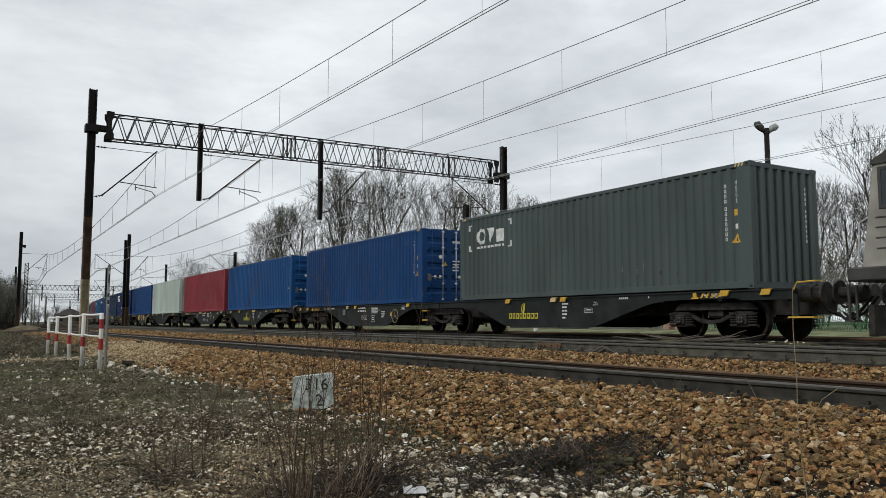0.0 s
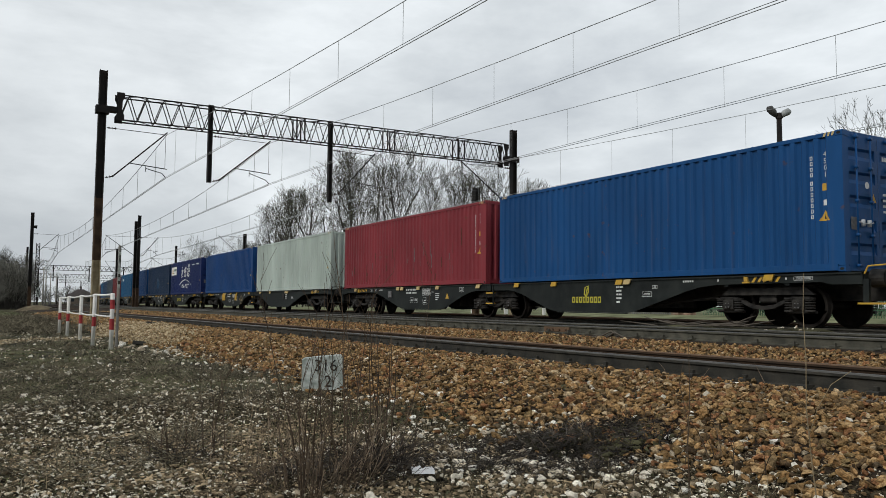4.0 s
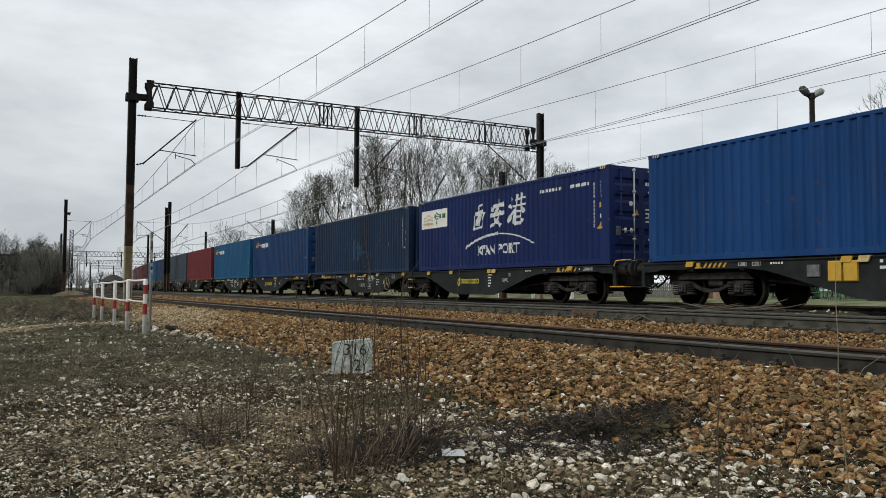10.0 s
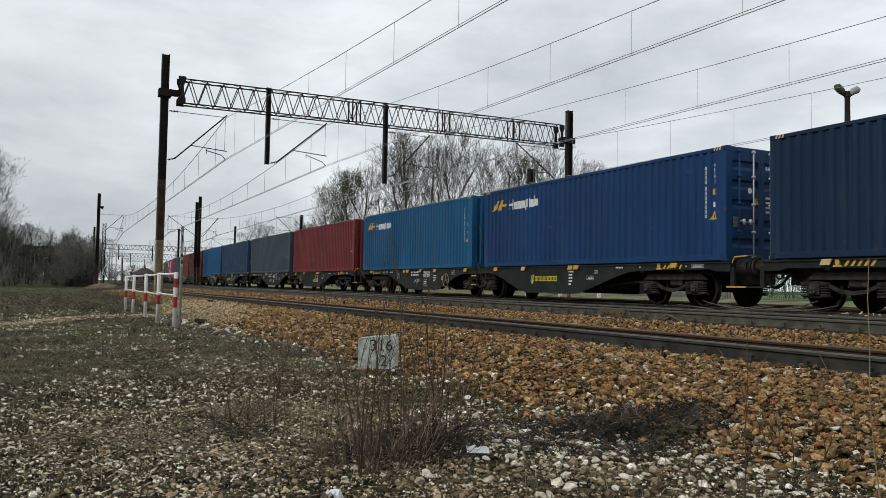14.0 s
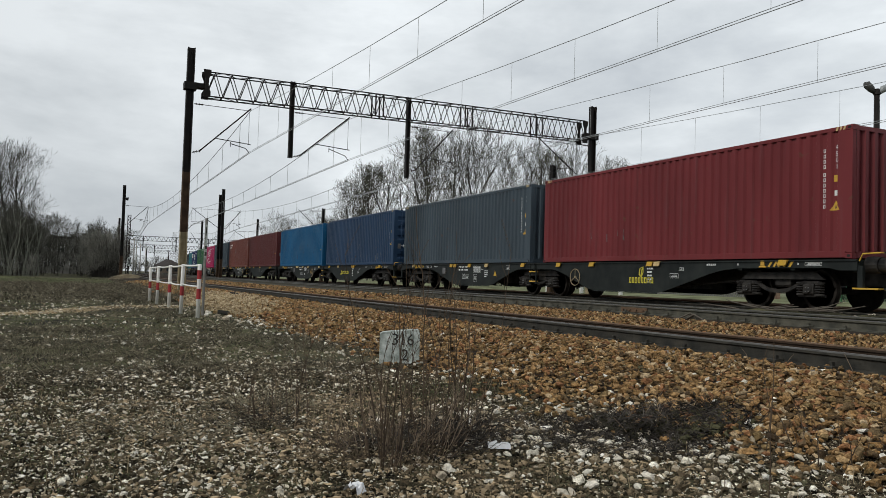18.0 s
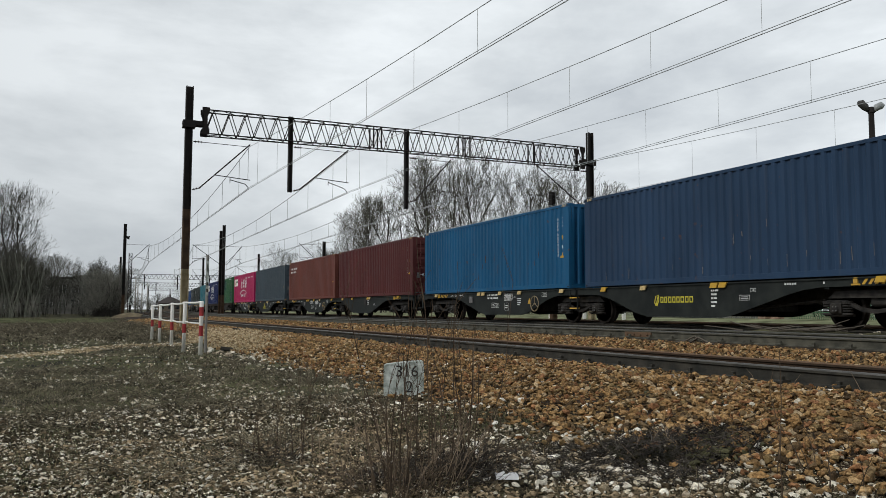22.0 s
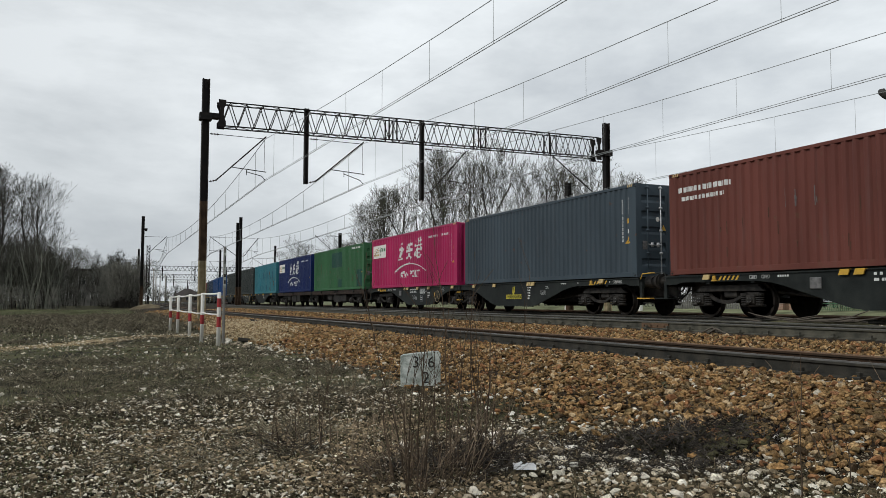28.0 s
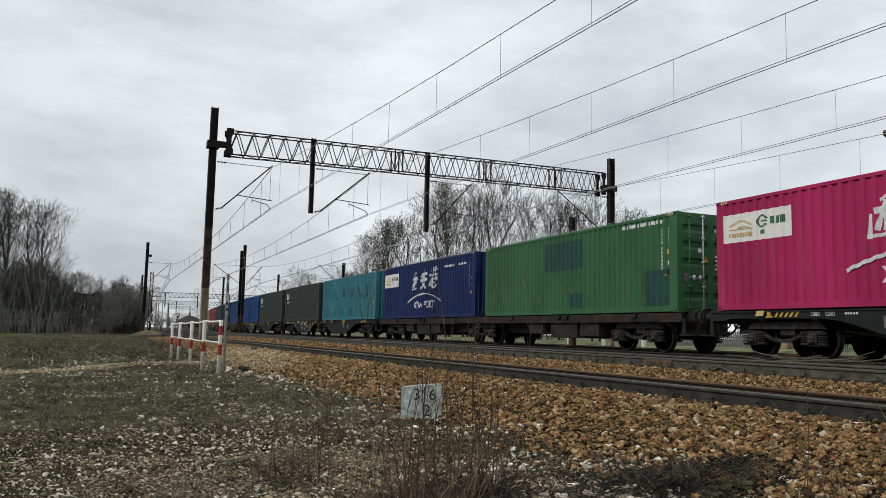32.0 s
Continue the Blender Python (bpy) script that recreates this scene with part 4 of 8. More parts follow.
scuffs(CONTAINERS[0], SCUFF, 4, 8.0, 9.1, 0.5, 0.6, 0.4, 0.018, 1)
scuffs(CONTAINERS[0], RUST_STREAK, 5, 8.2, 11.0, 0.25, 0.5, 0.12, 0.03, 2)
scuffs(CONTAINERS[3], SCUFF, 14, 0.6, 11.4, 0.3, 1.3, 0.6, 0.012, 3)
scuffs(CONTAINERS[3], RUST_STREAK, 16, 0.6, 11.4, 0.2, 1.8, 0.5, 0.02, 4)
scuffs(CONTAINERS[7], SCUFF, 5, 8.5, 10.8, 1.0, 1.3, 0.15, 0.014, 5)
scuffs(CONTAINERS[10], SCUFF, 6, 2.5, 5.0, 0.5, 0.8, 0.3, 0.012, 6)
scuffs(CONTAINERS[12], SCUFF, 12, 0.5, 11.6, 0.2, 0.5, 0.4, 0.010, 7)
scuffs(CONTAINERS[12], SCUFF, 4, 6.0, 7.5, 0.9, 1.5, 0.3, 0.012, 8)
scuffs(CONTAINERS[13], RUST_STREAK, 12, 0.6, 11.4, 0.3, 1.8, 0.35, 0.018, 9)
scuffs(CONTAINERS[15], SCUFF, 7, 3.4, 5.0, 1.4, 1.6, 0.5, 0.016, 10)
scuffs(CONTAINERS[15], RUST_STREAK, 10, 1.5, 6.0, 0.4, 1.4, 0.4, 0.02, 11)
scuffs(CONTAINERS[18], SCUFF, 14, 0.5, 11.0, 0.3, 1.4, 0.5, 0.014, 12)
scuffs(CONTAINERS[18], RUST_STREAK, 14, 0.5, 11.0, 0.2, 1.9, 0.4, 0.018, 13)
scuffs(CONTAINERS[20], RUST_STREAK, 16, 8.5, 11.8, 0.2, 1.9, 0.6, 0.03, 14)
for i in (21, 22):
    word_shapes(CONTAINERS[i], LETTER, [rect(0.8, 1.9, 1.1, 2.4), rect(1.2, 1.9, 1.5, 2.4), rect(1.7, 1.9, 1.8, 2.4), rect(0.8, 1.6, 1.9, 1.68)], "small white painted mark", "painted_mark")


# ---- wagons ----
def side_sill(profile, x0, x1):
    return Shape().prism_x(profile, x0, x1)


def wheel_set():
    s = Shape()
    s.tube([(-1.02, 0, 0), (1.02, 0, 0)], 0.075, 10)
    for sx in (-1, 1):
        s.tube([(sx * 0.685, 0, 0), (sx * 0.70, 0, 0), (sx * 0.715, 0, 0), (sx * 0.82, 0, 0), (sx * 0.82, 0, 0), (sx * 0.80, 0, 0), (sx * 0.80, 0, 0), (sx * 0.81, 0, 0)], [0.40, 0.485, 0.465, 0.458, 0.39, 0.37, 0.16, 0.13], 26)
    return s


def bogie(parent, y):
    b = part("bogie", cached("bolster", lambda: Shape().box(-0.95, 0.95, -0.22, 0.22, 0.52, 0.80, 0.04).mesh("bogie")), BOGIE, parent, at=pose(0, y, 0))
    for dy in (-0.9, 0.9):
        part("wheelset", cached("wheelset", lambda: wheel_set().mesh("wheelset", False)), WHEEL, b, at=pose(0, dy, 0.46))
    for sx in (-1, 1):
        def frame_side():
            top = [(-1.15, 0.66), (-0.72, 0.66), (-0.55, 0.60), (-0.30, 0.49), (0.0, 0.455), (0.30, 0.49), (0.55, 0.60), (0.72, 0.66), (1.15, 0.66)]
            prof = [(y, z) for y, z in top] + [(y, z - 0.085) for y, z in reversed(top)]
            s = Shape()
            for (a, b), (c, d) in zip(zip(top, top[1:]), zip([(y, z - 0.085) for y, z in top], [(y, z - 0.085) for y, z in top][1:])):
                s.prism_x([c, d, b, a], sx * 1.09 - 0.045, sx * 1.09 + 0.045)
            s.prism_x([(-1.2, 0.70), (1.2, 0.70), (1.0, 0.86), (-1.0, 0.86)], sx * 0.98 - 0.05, sx * 0.98 + 0.05)
            return s.mesh("side_frame")
        part("side_frame", cached(("bframe", sx), frame_side), BOGIE, b)
        for dy in (-0.9, 0.9):
            def box_shape():
                s = Shape().box(sx * 1.08 - 0.10, sx * 1.08 + 0.10, -0.14, 0.14, 0.36, 0.60, 0.03)
                s.tube([(sx * 1.18, 0, 0.47), (sx * 1.215, 0, 0.47)], [0.095, 0.075], 12)
                s.box(sx * 1.05 - 0.04, sx * 1.05 + 0.04, -0.36, 0.36, 0.30, 0.36, 0.01)
                return s.mesh("axle_box")
            part("axle_box", cached(("abox", sx), box_shape), BOGIE, b, at=pose(0, dy, 0))

            def cap_shape():
                s = Shape()
                for k in range(4):
                    w = math.pi / 4 + math.pi / 2 * k
                    s.box(sx * 1.218 - 0.006, sx * 1.218 + 0.006, 0.055 * math.cos(w) - 0.011, 0.055 * math.cos(w) + 0.011, 0.47 + 0.06 * math.sin(w) - 0.013, 0.47 + 0.06 * math.sin(w) + 0.013)
                return s.mesh("cap_bolts")
            part("cap_bolts", cached(("caps", sx), cap_shape), SCUFF, b, "worn bright axle-box bolts", at=pose(0, dy, 0))
            for so in (-1, 1):
                def spring():
                    s = Shape()
                    for k in range(5):
                        s.ring((sx * 1.10, 0, 0.36 + k * 0.055), 0.092, 0.019, "z", 14, 5)
                    s.tube([(sx * 1.10, 0, 0.335), (sx * 1.10, 0, 0.35)], 0.115, 12)
                    s.tube([(sx * 1.10, 0, 0.60), (sx * 1.10, 0, 0.64)], 0.115, 12)
                    return s.mesh("coil_spring")
                part("coil_spring", cached(("spring", sx), spring), BOGIE, b, at=pose(0, dy + so * 0.245, 0))
    return b


def buffer_pair(parent, y, sign, bright):
    for x in (-0.875, 0.875):
        def shape():
            s = Shape()
            s.tube([(x, 0, 1.02), (x, sign * 0.30, 1.02), (x, sign * 0.30, 1.02), (x, sign * 0.52, 1.02), (x, sign * 0.52, 1.02), (x, sign * 0.56, 1.02)], [0.19, 0.18, 0.15, 0.15, 0.24, 0.23], 16)
            return s.mesh("buffer")
        part("buffer", cached(("buffer", x, sign), shape), BOGIE, parent, at=pose(0, y, 0))

    def hook():
        s = Shape().box(-0.05, 0.05, min(0, sign * 0.35), max(0, sign * 0.35), 0.95, 1.08, 0.01)
        s.ring((0, sign * 0.40, 0.86), 0.12, 0.025, "x", 14, 6)
        s.tube([(-0.30, 0, 0.95), (-0.32, sign * 0.2, 0.65), (-0.25, sign * 0.55, 0.50), (-0.2, sign * 0.7, 0.62)], 0.028, 6)
        return s.mesh("screw_coupling")
    part("screw_coupling", cached(("hook", sign), hook), RUBBER, parent, at=pose(0, y, 0))

    def rail():
        s = Shape()
        s.tube([(-1.22, sign * 0.02, 1.10), (-1.22, sign * 0.10, 1.25), (-1.22, sign * 0.52, 1.27), (-1.05, sign * 0.56, 1.27)], 0.018, 6)
        return s.mesh("shunter_handle")
    part("shunter_handle", cached(("shandle", sign, bright), rail), YELLOW if bright else FRAME, parent, "bent steel shunter's grab rail", at=pose(0, y, 0))

    def step():
        s = Shape().box(-1.28, -0.98, min(-sign * 0.1, sign * 0.5), max(-sign * 0.1, sign * 0.5), 0.50, 0.535)
        return s.mesh("footstep")
    part("footstep", cached(("fstep", sign, bright), step), YELLOW if bright else FRAME, parent, at=pose(0, y, 0))
    part("step_bracket", cached(("fbr", sign), lambda: Shape().box(-1.24, -1.17, -0.06, 0.06, 0.52, 1.0).mesh("step_bracket")), FRAME, parent, at=pose(0, y + sign * 0.05, 0))


def lettering_panel(parent, y, z, rows, mat, name="stencil_lettering", tall=0.048, pitch=0.10, gap=0.02):
    """Small unreadable stencils on the west sill: rows of bars."""
    s = Shape()
    x = -1.268
    for r, widths in enumerate(rows):
        v, u = z - r * pitch, 0.0
        for w in widths:
            if w > 0:
                s.add([(x, y - u, v), (x, y - u, v + tall), (x, y - u - w, v + tall), (x, y - u - w, v)], [(0, 1, 2, 3)])
            u += abs(w) + gap
    part(name, s, mat, parent)


def outline_plate(parent, y, z, w, h):
    s = Shape()
    x = -1.268
    for y0, y1, z0, z1 in ((y, y + w, z, z + 0.009), (y, y + w, z + h - 0.009, z + h), (y, y + 0.009, z, z + h), (y + w - 0.009, y + w, z, z + h), (y + 0.05, y + w - 0.05, z + h * 0.3, z + h * 0.42), (y + 0.05, y + w - 0.08, z + h * 0.58, z + h * 0.7)):
        s.add([(x, y0, z0), (x, y0, z1), (x, y1, z1), (x, y1, z0)], [(0, 1, 2, 3)])
    part("data_panel", s, LETTER, parent, "white outlined data panel")


# leading halves whose gold lettering was seen: above or beside its emblem, place, width
PLAIN = (4, 14, 20, 22, 24, 26, 28)
EMBLEMS = {2: (True, 1.68, 1.22), 0: (True, 2.35, 1.47), 10: (True, 0.72, 1.08), 16: (True, 1.55, 1.22)}


DULL_LOCKS = (3, 4, 13, 16, 17)


def wagon(leading, label, variant, gap, overhang):
    """Half of an articulated flat wagon. The leading half has its bogie ahead and carries the shared bogie behind."""
    w = thing("flat_wagon", label, "railway wagon", group="flat wagons of the train")
    k = 1 if leading else -1   # +1: own bogie at the front (-y)
    tail = 6.096 + gap / 2 - 0.04
    nose = -(6.096 + overhang)
    d = 0.72 if variant < 2 else 0.0   # the first wagon is longer
    prof = [(nose, 1.14), (tail, 1.14), (tail, 0.92), (5.5, 0.92), (5.2, 0.885), (4.7, 0.76), (3.6, 0.38), (3.3, 0.30), (3.0, 0.26), (0.1 - d, 0.25), (-0.2 - d, 0.29), (-0.5 - d, 0.37), (-1.2 - d, 0.57), (-2.0 - d, 0.80), (-2.4 - d, 0.89), (-2.9 - d, 0.945), (-5.6, 0.955), (-5.8, 0.90), (nose, 0.90)]
    if k < 0:
        prof = [(-y, z) for y, z in reversed(prof)]
    part("side_sill", side_sill(prof, -1.262, -1.235), FRAME, w)
    part("side_sill", side_sill(prof, 1.235, 1.262), FRAME, w)
    y0, y1 = (nose, tail) if k > 0 else (-tail, -nose)
    part("top_flange", Shape().box(-1.30, -1.14, y0, y1, 1.105, 1.125), FRAME, w)
    part("top_flange", Shape().box(1.14, 1.30, y0, y1, 1.105, 1.125), FRAME, w)
    part("bottom_flange", Shape().prism_x([(k * (0.1 - d), 0.245), (k * 3.0, 0.255), (k * 3.0, 0.235), (k * (0.1 - d), 0.225)][::k], -1.31, -1.19), FRAME, w)
    for y in np.linspace(y0 + 0.1, y1 - 0.1, 9):
        part("cross_beam", cached("crossbeam", lambda: Shape().box(-1.235, 1.235, -0.06, 0.06, 0.90, 1.10).mesh("cross_beam")), FRAME, w, at=pose(0, y, 0))
    part("centre_sill", Shape().box(-0.32, 0.32, y0, y1, 0.58, 1.08), BOGIE, w)
    ye = k * nose
    part("headstock", Shape().box(-1.2, 1.2, min(ye, ye + k * 0.16), max(ye, ye + k * 0.16), 0.86, 1.13, 0.02), FRAME, w)
    # black block added to keep the space behind the sill dark
    part("belly_wall", Shape().box(-0.9, 0.9, min(k * -0.4, k * 4.0), max(k * -0.4, k * 4.0), 0.40, 0.93), BOGIE, w)
    bogie(w, k * -(4.07 + d))
    if leading:
        bogie(w, tail + 0.04)
    buffer_pair(w, k * nose, -1 if k > 0 else 1, variant in (0, 2, 6, 8, 10, 12, 16))
    # brake gear under the sill
    pipe = Shape()
    pipe.tube([(-1.0, k * 2.9, 0.48), (-1.0, k * -0.2, 0.42), (-0.8, k * -2.6, 0.66)], 0.03, 6)
    pipe.tube([(-0.6, k * 1.0, 0.45), (-0.6, k * 2.3, 0.45)], 0.17, 12)
    part("brake_gear", pipe, BOGIE, w)
    # folding locks along the sill
    spots = ((-4.36, 0.0, 0.3, 3.1, 5.0) if leading else (4.56, 0.33, -0.05, -1.43, -2.93, -5.75)) if d == 0 else ((-5.35, -6.45, 0.35, 0.8, 3.1) if leading else (5.61, 6.6, 0.66, -0.2, -5.1))
    for j, y in enumerate(spots):
        mat = CREAM_FLAP if (j + variant) % 4 == 3 or variant in DULL_LOCKS else YELLOW
        flap = Shape()
        flap.prism_x([(y - 0.15, 1.125), (y + 0.09, 1.125), (y + 0.14, 1.01), (y - 0.10, 1.01)], -1.335, -1.30)
        flap.box(-1.335, -1.24, y - 0.15, y + 0.09, 1.125, 1.14)
        part("folding_lock", flap, mat, w, "yellow folding container lock")
    hy = (-3.76 if leading else 4.30) - k * d * 1.0
    for j in range(5):
        y = hy - 0.20 - j * 0.15
        part("hazard_stripe", Shape().add([(-1.268, y, 0.98), (-1.268, y + 0.07, 0.98), (-1.268, y - 0.03, 1.12), (-1.268, y - 0.10, 1.12)], [(3, 2, 1, 0)]), YELLOW, w, "diagonal yellow hazard stripe")
    part("lifting_eye", Shape().box(-1.30, -1.262, hy - 0.05, hy + 0.05, 1.0, 1.13, 0.01).box(-1.30, -1.262, hy - 0.10, hy + 0.10, 0.96, 1.0, 0.01), YELLOW, w, "yellow lifting eye")
    if (not leading and variant not in (11, 3)) or variant == 10:
        wy = 4.0 if leading else -4.0
        wheel = Shape().ring((-1.31, wy, 0.66), 0.27, 0.014, "x", 26, 6).tube([(-1.2, wy, 0.66), (-1.33, wy, 0.66)], 0.03, 8)
        for a in (90, 210, 330):
            wheel.tube([(-1.31, wy, 0.66), (-1.31, wy + 0.27 * math.cos(radians(a)), 0.66 + 0.27 * math.sin(radians(a)))], 0.011, 5)
        part("handbrake_wheel", wheel, HANDWHEEL, w, "round three-spoked handbrake wheel")
    if leading and variant in PLAIN:
        outline_plate(w, -0.85, 0.68, 0.34, 0.13)
        lettering_panel(w, 0.45, 0.92, [[0.05, 0.05, 0.12], [0.2], [0.08, 0.1]], LETTER)
        part("plate_box", Shape().box(-1.285, -1.262, 0.6, 1.0, 0.68, 1.0, 0.01), BOGIE, w)
    elif leading:
        over, at_y, wide = EMBLEMS.get(variant, (False, 1.76, 1.3))
        leaf = Shape()
        ly, lz = (at_y, 0.84) if over else (at_y + wide / 2 + 0.16, 0.70)
        for p in ([(-0.10, -0.06), (-0.04, -0.15), (0.0, -0.15), (-0.06, -0.04)], [(-0.10, -0.06), (-0.06, -0.04), (-0.02, 0.13), (-0.06, 0.12)], [(-0.06, 0.12), (-0.02, 0.13), (0.10, 0.17), (0.10, 0.13)], [(0.10, 0.17), (0.07, 0.15), (0.07, 0.0), (0.10, -0.02)], [(0.07, 0.0), (0.10, -0.02), (0.02, -0.16), (-0.01, -0.14)], [(-0.03, -0.11), (0.01, -0.11), (0.07, 0.11), (0.03, 0.11)]):
            leaf.add([(-1.268, ly - u * 1.05, lz + v) for u, v in p], [tuple(range(len(p)))])
        part("leaf_emblem", leaf, LOGO_YELLOW, w, "gold leaf-shaped outline emblem")
        u, z0 = at_y + wide / 2, (0.52 if over else 0.64)
        word = Shape()
        for wd in (0.13, 0.12, 0.14, 0.13, 0.13, 0.14, 0.14, 0.14):
            wd *= wide / 1.35
            for p in frames(0.0, 0.0, [wd], 0.17, 0.0, 0.034):
                word.add([(-1.268, u - a, z0 + b) for a, b in p], [(3, 2, 1, 0)])
            u -= wd + 0.04 * wide / 1.35
        tagged(part("gold_lettering", word, LOGO_YELLOW, w, "row of plain hollow gold blocks"), kind="stuff")
        lettering_panel(w, 0.45, 0.92, [[0.05, 0.05, 0.12], [0.2], [0.08, 0.1], [0.2], [0.14]], LETTER)
        outline_plate(w, -0.85, 0.68, 0.34, 0.13)
        outline_plate(w, -1.05, 0.88, 0.18, 0.09)
        outline_plate(w, -5.4, 1.0, 0.45, 0.08)
        lettering_panel(w, -1.9, 1.02, [[0.05, 0.05, 0.05, 0.05, 0.05]], LETTER)
        lettering_panel(w, -2.95, 1.02, [[0.04]], LETTER)
        lettering_panel(w, -4.75, 1.02, [[0.04]], LETTER)
    else:
        lettering_panel(w, -0.35, 0.99, [[0.07, -0.03, 0.07, -0.03, 0.045, 0.045, 0.045, 0.045, -0.03, 0.045, 0.045, 0.045, 0.03]], LETTER, tall=0.06)
        lettering_panel(w, -0.35, 0.865, [[0.12, -0.02, 0.06, 0.15, -0.03, 0.06, 0.06, 0.06, 0.06, 0.06]], LETTER, tall=0.06)
        outline_plate(w, -0.94, 0.52, 0.26, 0.19)
        outline_plate(w, -1.29, 0.52, 0.30, 0.17)
        for row in range(4):
            outline_plate(w, -2.36, 0.79 + row * 0.065, 0.66, 0.063)
        outline_plate(w, -2.06, 0.42, 0.33, 0.28)
        lettering_panel(w, -2.44, 0.90, [[0.03, 0.03, 0.03]], LETTER, tall=0.03)
        lettering_panel(w, -2.70, 0.84, [[0.3], [0.07, 0.2], [0.26], [0.18]], LETTER, tall=0.03, pitch=0.075)
        tri = Shape().add([(-1.268, -3.46, 0.66), (-1.268, -3.71, 0.66), (-1.268, -3.585, 0.87)], [(0, 2, 1)])
        part("warning_triangle", tri, YELLOW, w, "yellow warning triangle")
        outline_plate(w, -4.75, 0.9, 0.3, 0.16)
        outline_plate(w, 2.85 + d * 0.6, 1.0, 0.24, 0.08)
        outline_plate(w, 2.45 + d * 0.6, 1.0, 0.24, 0.08)
        lettering_panel(w, 2.2 + d * 0.6, 1.02, [[0.05, 0.05, 0.05, 0.05, 0.05]], LETTER)
        part("tool_box", Shape().box(-1.30, -1.262, 0.95, 1.25, 0.72, 0.98, 0.01), SCUFF, w, "dusty grey plate box")
        for z in (0.47, 0.82):
            part("ladder_rung", Shape().box(-1.30, -1.18, -6.62, -6.22, z, z + 0.04), YELLOW, w, "pale yellow ladder rung")
        for y in (-6.64, -6.23):
            part("ladder_stile", Shape().box(-1.28, -1.24, y, y + 0.03, 0.4, 1.1), FRAME, w)
    return w


def plain_flat_wagon(leading, label, gap):
    """Half of a long old flat wagon with a straight thin sill and boxes hung beneath."""
    w = thing("flat_wagon", label, "railway wagon", group="flat wagons of the train")
    k = 1 if leading else -1
    tail, nose = 6.096 + gap / 2 - 0.02, -6.3
    y0, y1 = (nose, tail) if k > 0 else (-tail, -nose)
    for x0, x1 in ((-1.27, -1.235), (1.235, 1.27)):
        part("side_sill", Shape().box(x0, x1, y0, y1, 0.88, 1.14, 0.005), WAGON_RUST, w, "rusty dark straight sill")
    part("centre_sill", Shape().box(-0.4, 0.4, y0, y1, 0.5, 1.08), BOGIE, w)
    for y in np.linspace(y0 + 0.1, y1 - 0.1, 9):
        part("cross_beam", cached("crossbeam", lambda: Shape().box(-1.235, 1.235, -0.06, 0.06, 0.90, 1.10).mesh("cross_beam")), FRAME, w, at=pose(0, y, 0))
    for y, half, low in ((-1.6, 0.55, 0.42), (0.0, 0.85, 0.36), (1.9, 0.5, 0.48)):
        part("equipment_box", Shape().box(-1.15, 1.15, y - half, y + half, low, 0.88, 0.02), BOGIE, w)
    bogie(w, k * -4.07)
    if leading:
        bogie(w, tail + 0.02)
    buffer_pair(w, k * nose, -1 if k > 0 else 1, False)
    for y in (-4.2, -0.4, 0.1, 3.6):
        flap = Shape().prism_x([(y - 0.15, 1.125), (y + 0.09, 1.125), (y + 0.13, 1.0), (y - 0.09, 1.0)], -1.335, -1.30).box(-1.335, -1.24, y - 0.15, y + 0.09, 1.125, 1.14)
        part("folding_lock", flap, FRAME, w)
    outline_plate(w, 2.2, 0.93, 0.5, 0.14)
    if not leading:
        for z in (0.45, 0.68, 0.9):
            part("ladder_rung", Shape().box(-1.30, -1.26, -6.62, -6.22, z, z + 0.03), FRAME, w)
        part("ladder_stile", Shape().box(-1.29, -1.25, -6.64, -6.61, 0.4, 1.1), FRAME, w)
        part("ladder_stile", Shape().box(-1.29, -1.25, -6.23, -6.20, 0.4, 1.1), FRAME, w)
    return w


GAPS = []
for i in range(len(CARGO)):
    j = i + 1 if i % 2 == 0 else i
    GAPS.append(CARGO[j][0] - CARGO[j - 1][0] - LENGTH if j < len(CARGO) else 0.9)
WAGONS = []
for i in range(len(CARGO)):
    lead = i % 2 == 0
    label = "dark grey articulated flat wagon half with gold emblem" if lead else "dark grey articulated flat wagon half with handbrake wheel"
    if i in (18, 19):
        WAGONS.append(plain_flat_wagon(lead, "rusty black old flat wagon half with a straight sill", GAPS[i]))
        continue
    WAGONS.append(wagon(lead, label, i, GAPS[i], (0.95, 0.70, 0.36)[i] if i < 3 else 0.16))
for y in (0.59, 0.24, -2.61):
    # yellow boxes on the sill of the sixth wagon half
    part("sill_box", Shape().box(-1.32, -1.262, y - 0.15, y + 0.15, 0.62, 1.05, 0.02), YELLOW, WAGONS[5], "yellow box on the sill")


